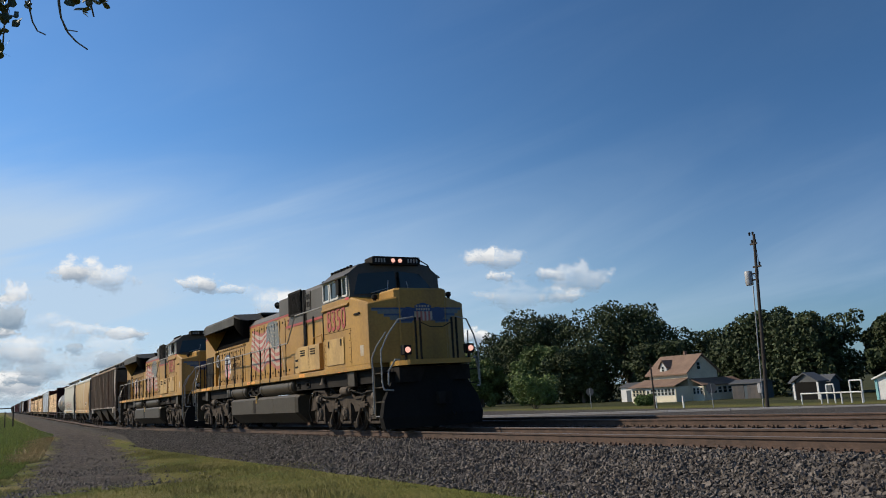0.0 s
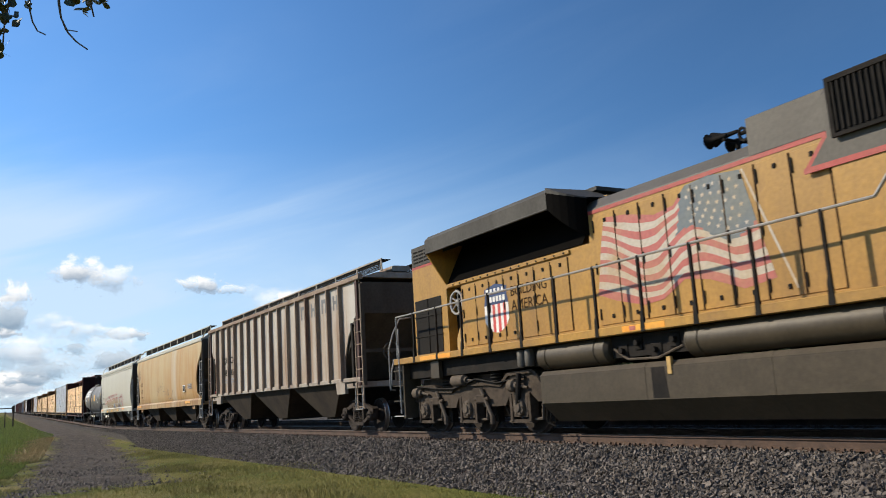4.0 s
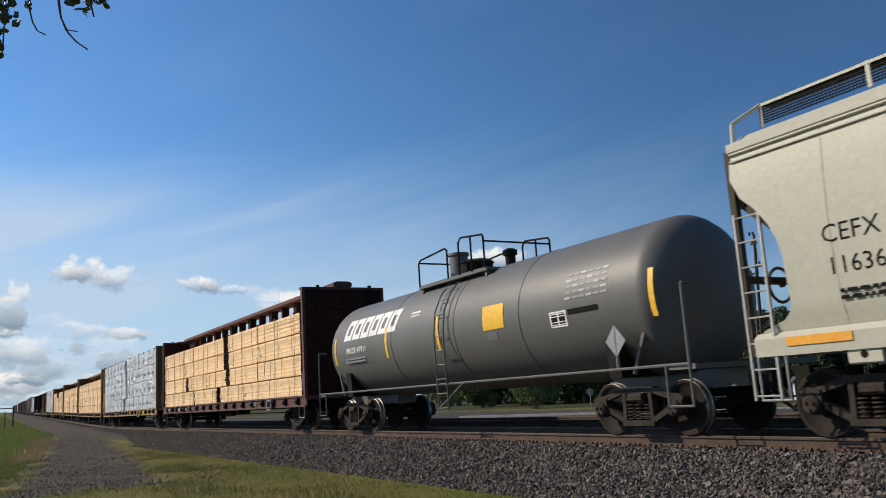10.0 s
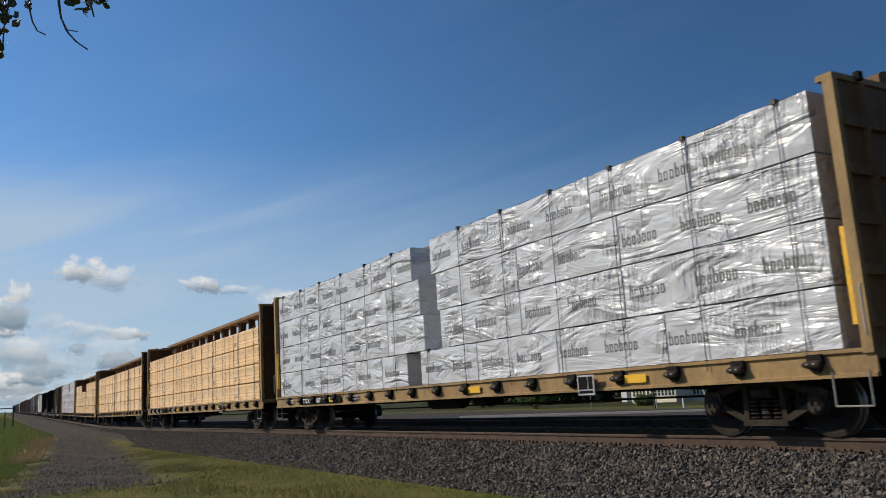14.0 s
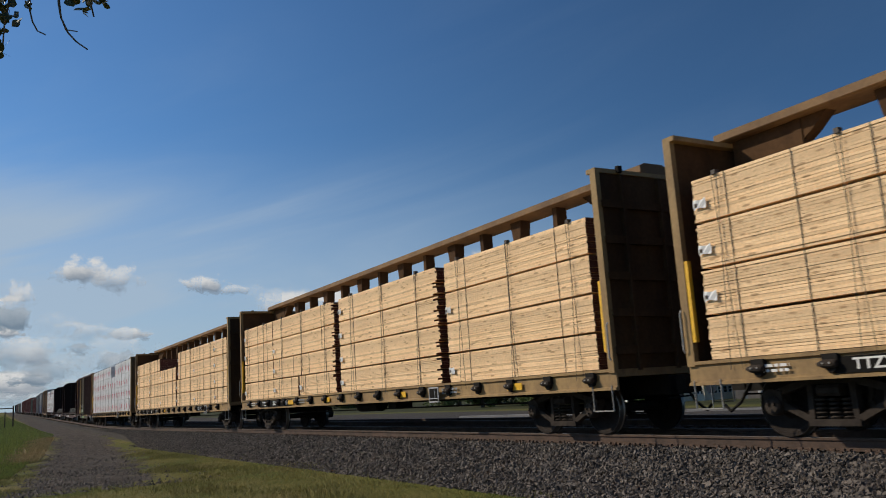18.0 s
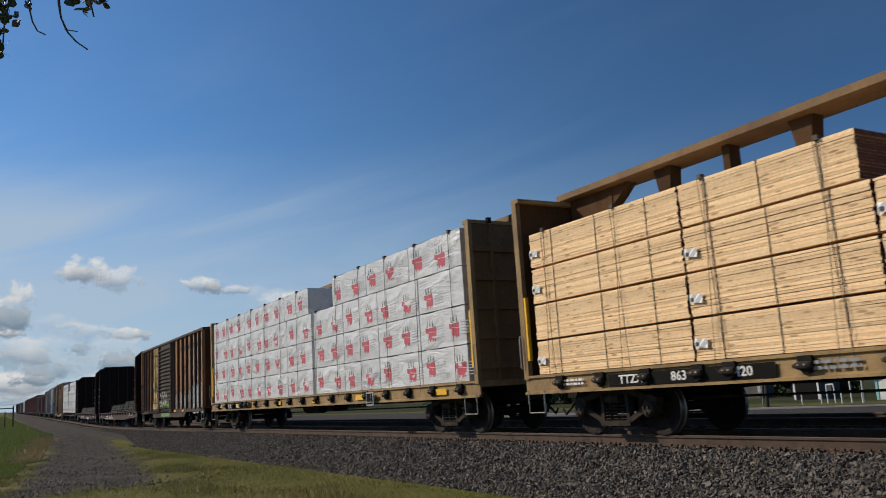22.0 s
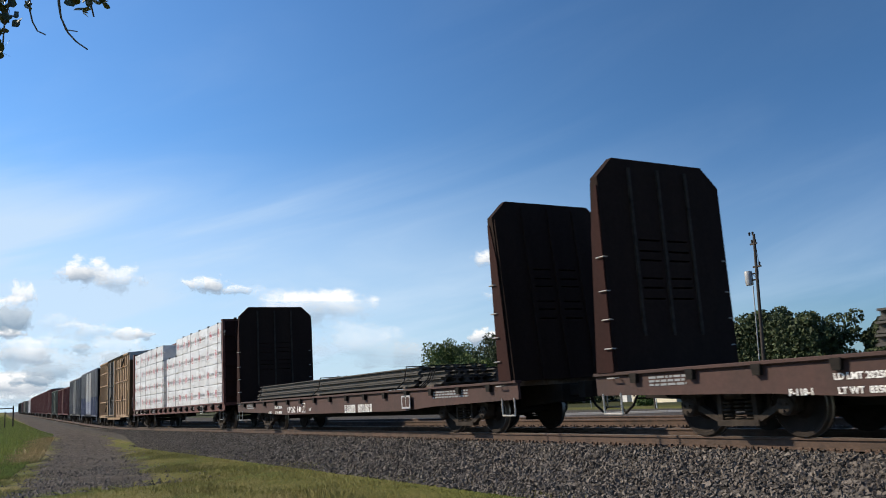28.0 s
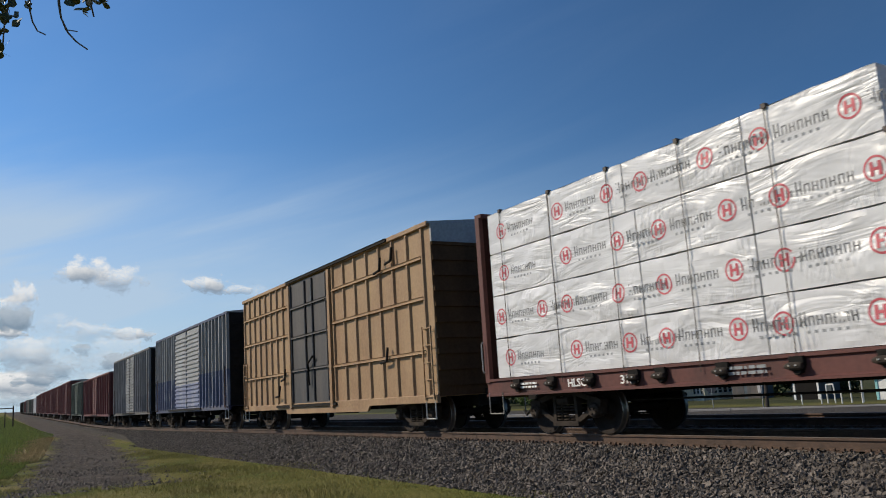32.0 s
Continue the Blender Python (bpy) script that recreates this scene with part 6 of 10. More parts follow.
        part("placard", G().box(half - 3.75, half - 3.29, yl, yl + 0.006, 1.84, 2.18).box(half - 3.71, half - 3.54, yl - 0.003, yl, 1.88, 2.14, 1).box(half - 3.5, half - 3.33, yl - 0.003, yl, 1.88, 2.14, 1), [M_WHITE, M_BLACK], car)
    for x in (-half + 1.1, 4.0 if graffiti else half - 2.75):
        part("reflector", G().box(x - 0.48, x + 0.48, -1.552, -1.52, 1.26, 1.38), M_ORANGE, car, "orange reflective patch")
    if graffiti:
        r = random.Random(8)

        def side_y(z):
            return -float(np.interp(z, [q[1] for q in prof], [q[0] for q in prof])) if z > 1.44 else -1.54

        def brush(pts, w, material, lift, label=""):
            """A painted line that follows the curved side."""
            g = G()
            for (ax, az), (bx, bz) in zip(pts, pts[1:]):
                d = math.hypot(bx - ax, bz - az) or 1e-6
                nx, nz = -(bz - az) / d * w / 2, (bx - ax) / d * w / 2
                ex, ez = (bx - ax) / d * w * 0.3, (bz - az) / d * w * 0.3
                q = [(ax - nx - ex, az - nz - ez), (bx - nx + ex, bz - nz + ez), (bx + nx + ex, bz + nz + ez), (ax + nx - ex, az + nz - ez)]
                g.face([(a, side_y(b) - lift, b) for a, b in q])
            return g

        def contour(x0, x1, top, kind):
            """Outer line of one letter from its left foot over the top to its right foot."""
            w = x1 - x0
            if kind == "arch":
                arc = [(x0 + w * u, top - 0.02 - 0.3 * max(0.0, u - 0.42) ** 2 * 3.0) for u in (0.05, 0.2, 0.42, 0.6, 0.74, 0.86, 0.95)]
                return [(x0 - 0.04, 1.44), (x0, top - 0.08)] + arc + [(x1, top - 0.42), (x1 + 0.02, 1.44)]
            return [(x0 - 0.03, 1.44), (x0, top - 0.02), (x1, top + 0.02), (x1 + 0.05, 1.44)]

        letters = ((-4.35, -3.42, 2.02, "arch"), (-3.4, -2.62, 2.06, "arch"), (-2.6, -1.62, 2.09, "arch"), (-1.6, -1.08, 2.09, "block"), (-0.84, -0.32, 2.13, "block"),
                   (-0.28, 0.46, 2.12, "arch"), (0.44, 0.94, 2.14, "block"), (0.98, 1.68, 2.17, "arch"), (2.0, 2.46, 2.12, "block"))
        feet = ((-1.05, -0.66, 1.62), (-0.32, -0.24, 1.8), (1.68, 1.95, 1.74))
        fill, low, white, red, dark, blue = G(), G(), G(), G(), G(), G()

        def column(g, ax, az, bx, bz, lift):
            for k in range(4):
                za, zb = 1.45 + (az - 1.45) * k / 4, 1.45 + (az - 1.45) * (k + 1) / 4
                zc, zd = 1.45 + (bz - 1.45) * k / 4, 1.45 + (bz - 1.45) * (k + 1) / 4
                g.face([(ax, side_y(za) - lift, za), (bx, side_y(zc) - lift, zc), (bx, side_y(zd) - lift, zd), (ax, side_y(zb) - lift, zb)])

        def on_side(pts, w, lift, g):
            q = brush(pts, w, None, lift)
            i = len(g.v)
            g.v += q.v
            g.f += [tuple(i + k for k in f) for f in q.f]
            g.m += q.m

        for x0, x1, top, kind in letters:
            line = contour(x0, x1, top, kind)
            for (ax, az), (bx, bz) in zip(line[1:-1], line[2:-1]):
                column(fill, ax, az, bx, bz, 0.003)
            on_side(line[1:-2] if kind == "arch" else line[1:-1], 0.075, 0.007, red)
            on_side(line[-3:] if kind == "arch" else line[-2:], 0.045, 0.006, dark)
            on_side(line[:2], 0.045, 0.006, dark)
            w = x1 - x0
            inner = [(x0 + w * 0.42, top - 0.1), (x0 + w * 0.66, top - 0.17), (x0 + w * 0.82, top - 0.34), (x0 + w * 0.87, 1.46)] if kind == "arch" else [(x0 + w * 0.4, top - 0.09), (x0 + w * 0.85, top - 0.07), (x0 + w * 0.93, 1.46)]
            on_side(inner, 0.03, 0.009, white)
            on_side([(x1 + 0.04, top - 0.3), (x1 + 0.07, 1.5)], 0.07, 0.004, blue)
            if kind == "arch":
                on_side([(x0 + w * 0.36, 1.48), (x0 + w * 0.42, 1.66), (x0 + w * 0.55, 1.68), (x0 + w * 0.58, 1.5)], 0.026, 0.009, white)
            # the same letter carried over the sill
            low.face([(x0 - 0.08, -1.545, 1.13), (x1 - 0.02, -1.545, 1.13), (x1, -1.548, 1.39), (x0, -1.548, 1.39)])
            for q in (0.25, 0.7):
                white.face([(x0 + w * q - 0.1, -1.552, 1.15), (x0 + w * q - 0.075, -1.552, 1.15), (x0 + w * q + 0.015, -1.554, 1.38), (x0 + w * q - 0.01, -1.554, 1.38)])
            dark.face([(x1 - 0.05, -1.552, 1.13), (x1 - 0.01, -1.552, 1.13), (x1 + 0.03, -1.554, 1.39), (x1 - 0.01, -1.554, 1.39)])
        for x0, x1, top in feet:
            column(fill, x0, top, x1, top - 0.02, 0.003)
            on_side([(x0, top), (x1, top - 0.01), (x1 + 0.03, 1.45)], 0.035, 0.008, white)
            low.face([(x0, -1.545, 1.13), (x1, -1.545, 1.13), (x1, -1.548, 1.39), (x0, -1.548, 1.39)])
        on_side([(2.5, 1.62), (2.6, 1.5), (2.78, 1.46)], 0.05, 0.006, dark)
        part("graffiti", fill, M_GRAFTAN, car, "tan fill of block-letter graffiti")["kind"] = "stuff"
        part("graffiti", low, M_GRAFTAN, car)["kind"] = "stuff"
        part("graffiti", red, M_GRAFRED, car, "dark red outline over the graffiti letters")["kind"] = "stuff"
        part("graffiti", dark, M_GRAFPLUM, car, "dark plum side lines of the letters")["kind"] = "stuff"
        part("graffiti", white, M_WHITE, car, "thin white inner lines of the letters")["kind"] = "stuff"
        part("graffiti", blue, M_GRAFBLUE, car)["kind"] = "stuff"
        for x, z in ((-3.95, 1.14), (-1.53, 1.16), (1.28, 1.2)):
            part("reflector", G().box(x, x + 0.5, -1.562, -1.556, z, z + 0.11), M_CBYELB, car, "yellow reflective strip")
        for pts, w in (([(1.66, 1.9), (1.78, 2.2), (1.9, 1.95), (1.72, 1.7), (1.9, 1.6)], 0.12), ([(2.62, 1.62), (2.85, 1.72), (3.1, 1.64)], 0.16), ([(2.6, 1.2), (2.7, 1.38), (2.9, 1.22)], 0.1), ([(-4.55, 1.2), (-4.6, 1.4), (-4.4, 1.46)], 0.05)):
            part("graffiti", brush(pts, w, None, 0.004), M_GRAFBLUE, car, "faint blue spray paint")["kind"] = "stuff"
        for t, x, z, sz, lean in (("YOU MAD CUZ WE STYLIN ON YA!", -1.74, 2.29, 0.29, 0.022), ("WHATUP", 3.2, 2.17, 0.3, 0.05)):
            me = text_mesh(t, sz, M_GRAFRED, 0.9, 0.006)
            for v in me.vertices:
                v.co.y += 0.03 * math.sin(v.co.x * 7) + lean * v.co.x
            me.transform(pose(x, -1.56, z, 90, 0, 0))
            for v in me.vertices:
                v.co.y = side_y(v.co.z) - 0.005
            part("graffiti", me, None, car, "red spray-painted words")["kind"] = "stuff"
        part("graffiti", brush([(1.3, 2.4), (0.72, 2.36), (0.88, 2.43), (0.72, 2.36), (0.9, 2.3)], 0.04, None, 0.005), M_GRAFRED, car, "red painted arrow")["kind"] = "stuff"
        # tags that cannot be read
        for x0, z0, n, h in ((2.9, 1.76, 5, 0.24), (3.08, 1.5, 4, 0.22), (2.95, 1.18, 5, 0.17), (-5.4, 2.02, 6, 0.2), (-5.5, 1.7, 6, 0.22)):
            for k in range(n):
                a = x0 + k * 0.17
                p = [(a, z0), (a + r.uniform(-0.02, 0.04), z0 + h), (a + r.uniform(0.06, 0.12), z0 + h * r.uniform(0.3, 0.9)), (a + r.uniform(0.08, 0.13), z0 + h * r.uniform(0, 0.3))]
                part("graffiti", brush(p, 0.03, None, 0.005), M_GRAFRED, car)["kind"] = "stuff"
        part("graffiti", brush([(3.86, 1.82), (3.94, 2.2), (4.02, 1.9), (3.8, 1.97), (4.12, 1.95)], 0.045, None, 0.005), M_GRAFRED, car, "red five-line tag")["kind"] = "stuff"
    else:
        r = random.Random(5)
        g = G()
        for k in range(13):
            a = -half + 6.6 + k * 0.33
            zz = 1.85 + 0.3 * math.sin(k * 0.5)
            p = [(a, zz)] + [(a + r.uniform(0, 0.3), zz + r.uniform(-0.1, 0.5)) for _ in range(2)]
            stroke(g, p, 0.022, -1.56, 0)
        part("graffiti", g, M_GRAFBLACK, car, "thin worn black graffiti")["kind"] = "stuff"
    freight_truck(car, half - 1.45)
    freight_truck(car, -half + 1.45)
    couplers(car, half)


def build_ribbed_hopper(front, rear):
    car, half = car_root("covered_hopper_car", front, rear, "weathered grey ribbed covered hopper car with rust streaks", "freight car", "covered hopper cars")
    zs = 1.5
    for s in (-1, 1):
        out = [(-half + 1.39, zs), (half - 1.39, zs), (half - 1.38, 2.06), (half - 1.03, 2.74), (half - 0.3, 3.46), (half - 0.18, 4.36), (-half + 0.18, 4.36), (-half + 0.3, 3.46), (-half + 1.03, 2.74), (-half + 1.38, 2.06)]
        part("side_sheet", G().prism(out, s * 1.4, s * 1.44, "y"), M_RIBGREY, car)
        for e in (-1, 1):
            part("end_post", G().box(e * (half - 0.34), e * (half - 0.2), *sorted((s * 1.38, s * 1.5)), 1.3, 4.36), M_BRED, car)
            part("end_brace", G().box(e * (half - 0.82), e * (half - 0.7), *sorted((s * 1.36, s * 1.46)), 1.3, 3.1), M_DARK, car)
        part("red_reflector", G().box(-half + 0.98, -half + 1.18, *sorted((s * 1.46, s * 1.465)), 1.58, 1.68), M_RED, car)
        for k in range(16):
            x = -half + 1.45 + k * (2 * half - 2.9) / 15
            z0 = zs - 0.04
            part("side_post", G().prism([(x - 0.05, s * 1.44), (x + 0.05, s * 1.44), (x + 0.035, s * 1.56), (x - 0.035, s * 1.56)], z0, 4.3, "z"), M_HOPPOST, car)
        part("top_chord", G().cbox(-half, half, s * 1.46 - 0.07, s * 1.46 + 0.07, 4.28, 4.42, 0.02), M_HOPPOST, car)
        part("side_sill", G().cbox(-half + 0.2, half - 0.2, s * 1.45 - 0.06, s * 1.45 + 0.06, 1.42, 1.54, 0.015), M_HOPGREY, car)
        for e in (-1, 1):
            part("jacking_bracket", G().prism([(e * (half - 1.9), 1.1), (e * (half - 1.3), 1.1), (e * (half - 1.3), 1.5), (e * (half - 2.0), 1.5)], s * 1.4, s * 1.5, "y"), M_HOPGREY, car)
    part("roof", G().prism([(-1.42, 4.34), (-0.9, 4.5), (0.9, 4.5), (1.42, 4.34)], -half + 0.02, half - 0.02), M_HOPGREY, car)
    part("inner_body", G().hexa([(-half + 2.4, -1.38, zs), (half - 2.4, -1.38, zs), (half - 2.4, 1.38, zs), (-half + 2.4, 1.38, zs),
                                 (-half + 0.4, -1.38, 3.6), (half - 0.4, -1.38, 3.6), (half - 0.4, 1.38, 3.6), (-half + 0.4, 1.38, 3.6)]), M_DARK, car)
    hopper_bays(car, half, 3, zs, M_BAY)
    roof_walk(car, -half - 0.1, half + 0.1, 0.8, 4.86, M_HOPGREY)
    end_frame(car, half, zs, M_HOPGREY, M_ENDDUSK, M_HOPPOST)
    words(car, "GA", -half + 2.6, -1.446, 2.86, 0.4, M_BLACK, 1.05, 0.006)
    words(car, "CX", -half + 3.6, -1.446, 2.86, 0.4, M_BLACK, 1.05, 0.006)
    words(car, "48", -half + 2.6, -1.446, 2.36, 0.36, M_BLACK, 1.05, 0.006)
    words(car, "65", -half + 3.6, -1.446, 2.36, 0.36, M_BLACK, 1.05, 0.006)
    bars(car, -half + 2.35, -1.446, 2.05, 0.45, 2, M_PRINTGREY, 0.06, 4)
    bars(car, -half + 3.35, -1.446, 2.05, 0.5, 2, M_PRINTGREY, 0.06, 5)
    # the owner's name as plain shapes, one to a panel
    for k in range(11, 15):
        x = -half + 1.45 + (k + 0.5) * (2 * half - 2.9) / 15
        g = G().box(x - 0.2, x - 0.08, -1.446, -1.441, 3.62, 4.06).box(x + 0.08, x + 0.2, -1.446, -1.441, 3.62, 4.06).box(x - 0.08, x + 0.08, -1.446, -1.441, 3.94 if k % 2 else 3.8, 4.06 if k % 2 else 3.9)
        part("emblem", g, M_PRINTDARK, car, "dark painted owner's mark")
    for x in (-half + 2.05, -half + 4.75, half - 2.6):
        part("reflector", G().box(x, x + 0.12, -1.446, -1.44, 1.62, 2.6), M_CBYELB, car, "yellow reflective strip")
    freight_truck(car, half - 1.4)
    freight_truck(car, -half + 1.4)
    couplers(car, half)


def build_tank(front, rear):
    car, half = car_root("tank_car", front, rear, "grey cylindrical tank car with a railed top platform", "freight car")
    cz, r, h = 2.38, 1.42, half - 0.55
    ends = [(math.sin(a) * r, math.cos(a) * 0.62) for a in [k * math.pi / 16 for k in range(9)]]
    prof = [(q, -h + 0.62 - d) for q, d in ends] + [(r, -h / 3), (r, 0), (r, h / 3)] + [(q, h - 0.62 + d) for q, d in reversed(ends)]
    tk = part("tank", G().lathe(prof, (0, 0, cz), "x", 40), M_TANKCAR, car, smooth=True)
    g = G()
    for x in (-2.6, 3.2, 0.62):
        g.ring((x, 0, cz), (1, 0, 0), r, 0.012, 40, 4)
    part("weld_seam", g, M_TANKCAR, tk)["kind"] = "stuff"
    for e in (-1, 1):
        g = G().prism([(-1.25, 1.0), (-1.3, 1.7), (-0.9, 1.5), (0.9, 1.5), (1.3, 1.7), (1.25, 1.0)], e * (h - 1.6), e * (h - 1.3))
        part("saddle", g, M_DARK, car)
    for e in (-1, 1):
        part("stub_sill", G().box(e * (h - 2.6), e * half, -0.3, 0.3, 0.75, 1.05), M_TANKCAR, car)
        part("end_platform", G().box(e * (half - 0.55), e * half, -1.45, 1.45, 1.06, 1.14), M_TANKCAR, car)
        for s in (-1, 1):
            part("brace", beam(G(), (e * (h - 1.0), 1.05), (e * (h - 0.55), 2.0), 0.06, s * 1.2, s * 1.26), M_TANKCAR, car)
    for s in (-1, 1):
        part("side_rail", G().pipe([(-half + 0.1, s * 1.46, 1.14), (half - 0.1, s * 1.46, 1.14)], 0.026), M_TANKCAR, car)
        for e in (-1, 1):
            part("grab_iron", G().pipe([(e * (half - 0.1), s * 1.46, 1.12), (e * (half - 0.1), s * 1.46, 2.4), (e * (half - 0.1), s * 1.2, 2.4)], 0.025), M_TANKCAR, car)
            part("step_stirrup", G().pipe([(e * (half - 0.6), s * 1.46, 1.12), (e * (half - 0.6), s * 1.46, 0.5), (e * (half - 0.1), s * 1.46, 0.5), (e * (half - 0.1), s * 1.46, 1.12)], 0.02), M_TANKCAR, car)
        lx = 0.08
        g = G()
        for dx in (-0.22, 0.22):
            pts = [(lx + dx, s * 1.48, 0.55), (lx + dx, s * 1.52, 2.3)] + [(lx + dx, s * 1.52 * math.cos(a), cz + 1.52 * math.sin(a)) for a in (0.3, 0.6, 0.85)]
            g.pipe(pts, 0.02)
        for k in range(9):
            if k < 6:
                g.rod((lx - 0.22, s * 1.5, 0.6 + k * 0.33), (lx + 0.22, s * 1.5, 0.6 + k * 0.33), 0.014, 5)
            else:
                a = (k - 5) * 0.25
                g.rod((lx - 0.22, s * 1.52 * math.cos(a), cz + 1.52 * math.sin(a)), (lx + 0.22, s * 1.52 * math.cos(a), cz + 1.52 * math.sin(a)), 0.014, 5)
        part("ladder", g, M_TANKCAR, car)
        beam_g = G().rod((lx - 0.3, s * 1.48, 0.55), (lx + 0.9, s * 1.46, 1.14), 0.02)
        part("ladder_brace", beam_g, M_TANKCAR, car)
    part("platform", G().box(-1.75, 1.45, -0.95, 0.95, 3.62, 3.7).box(-1.7, -1.62, -0.9, 0.9, 3.2, 3.62).box(1.3, 1.38, -0.9, 0.9, 3.2, 3.62), M_TANKCAR, car, "grey top platform")
    g = G()
    for s in (-1, 1):
        g.pipe([(-1.7, s * 0.95, 3.68), (-1.7, s * 0.95, 4.28), (-1.6, s * 0.95, 4.36), (-0.35, s * 0.95, 4.44), (-0.25, s * 0.95, 4.38), (-0.25, s * 0.95, 3.68)], 0.024)
        g.pipe([(0.3, s * 0.95, 3.68), (0.3, s * 0.95, 4.45), (0.42, s * 0.95, 4.56), (1.35, s * 0.95, 4.46), (1.4, s * 0.95, 4.38), (1.4, s * 0.95, 3.68)], 0.024)
        g.pipe([(0.85, s * 0.95, 3.68), (0.85, s * 0.95, 4.52)], 0.024)
    for x in (-1.7, 1.4):
        g.pipe([(x, -0.95, 4.3), (x, 0.95, 4.3)], 0.024)
    part("handrail", g, M_DARK, car, smooth=True)["kind"] = "stuff"
    part("manway", G().lathe([(0.4, 3.66), (0.42, 4.02), (0.45, 4.05), (0.36, 4.12), (0.0, 4.15)], (-0.1, -0.2, 0), "z", 16), M_DARK, car, smooth=True)
    part("valve", G().lathe([(0.12, 3.6), (0.12, 3.95), (0.17, 3.97), (0.17, 4.08), (0.08, 4.12), (0.0, 4.14)], (1.5, -0.3, 0), "z", 12), M_DARK, car, smooth=True)
    part("valve", G().lathe([(0.1, 3.6), (0.1, 3.82), (0.13, 3.85), (0.0, 3.9)], (0.6, 0.2, 0), "z", 10), M_DARK, car, smooth=True)

    def shell(x, z, off=0.006):
        d = max(-1, min(1, (z - cz) / (r + off)))
        return (x, -(r + off) * math.sqrt(1 - d * d), z)

    def decal(x0, x1, z0, z1, material, name, label=""):
        g = G()
        n = 6
        for k in range(n):
            a, b = z0 + (z1 - z0) * k / n, z0 + (z1 - z0) * (k + 1) / n
            g.face([shell(x0, a), shell(x1, a), shell(x1, b), shell(x0, b)])
        return part(name, g, material, car, label)

    # maker's name as slanted white bars, placards and data panels
    g = G()
    for k in range(6):
        x = -h + 1.45 + k * 0.57
        for u in range(4):
            a, b = 2.62 + u * 0.145, 2.62 + (u + 1) * 0.145
            sh = 0.25
            if u in (0, 3):
                g.face([shell(x + (a - 2.66) * sh, a), shell(x + 0.5 + (a - 2.66) * sh, a), shell(x + 0.5 + (b - 2.66) * sh, b), shell(x + (b - 2.66) * sh, b)])
            else:
                for q in (0, 0.35):
                    g.face([shell(x + q + (a - 2.66) * sh, a), shell(x + q + 0.15 + (a - 2.66) * sh, a), shell(x + q + 0.15 + (b - 2.66) * sh, b), shell(x + q + (b - 2.66) * sh, b)])
    part("emblem", g, M_WHITE, car, "slanted white maker's emblem bars")["kind"] = "stuff"
    words(car, "PROX 41911", -h + 2.35, -1.43, 2.3, 0.24, M_WHITE, 1.05, 0.004)
    bars(car, -h + 1.6, -1.41, 2.05, 1.3, 2, M_PRINTGREY, 0.05, 4)
    part("valve_bonnet", G().lathe([(0.24, 3.66), (0.24, 4.36), (0.28, 4.38), (0.28, 4.44), (0.0, 4.46)], (-0.92, -0.2, 0), "z", 16), M_TANKCAR, car, smooth=True)
    decal(-1.58, -1.1, 2.96, 3.0, M_WHITE, "lettering")
    decal(-1.58, -1.1, 2.87, 2.93, M_PRINTPALE, "lettering")
    decal(1.85, 2.65, 2.2, 2.72, M_CBYELB, "placard", "yellow notice placard")
    decal(1.95, 2.35, 1.98, 2.14, M_PRINTDARK, "lettering")
    decal(4.2, 4.7, 2.02, 2.32, M_WHITE, "data_panel")
    decal(4.24, 4.43, 2.05, 2.29, M_BLACK, "data_panel")
    decal(4.47, 4.66, 2.05, 2.29, M_BLACK, "data_panel")
    for j in range(5):
        for k in range(6):
            decal(4.7 + k * 0.2, 4.86 + k * 0.2, 2.5 + j * 0.11, 2.545 + j * 0.11, M_PRINTGREY if (j + k) % 3 else M_PRINTPALE, "lettering")
    decal(4.75, 5.6, 2.22, 2.32, M_BLACK, "data_panel")
    for x in (h - 0.3, -0.2, -h + 4.2, -h + 0.75):
        decal(x, x + 0.12, 1.95, 2.75, M_CBYELB, "reflector", "yellow reflective strip")
    g = G().face([(h - 1.15, -1.47, 1.35), (h - 0.9, -1.47, 1.62), (h - 1.15, -1.47, 1.9), (h - 1.4, -1.47, 1.62)])
    g.pipe([(h - 1.15, -1.46, 1.14), (h - 1.15, -1.46, 1.9)], 0.02)
    part("hazard_placard", g, M_PRINTGREY, car, "grey diamond placard on its holder")
    freight_truck(car, half - 1.75)
    freight_truck(car, -half + 1.75)
    couplers(car, half)


# ---- loads ----
BUNDLES = {}


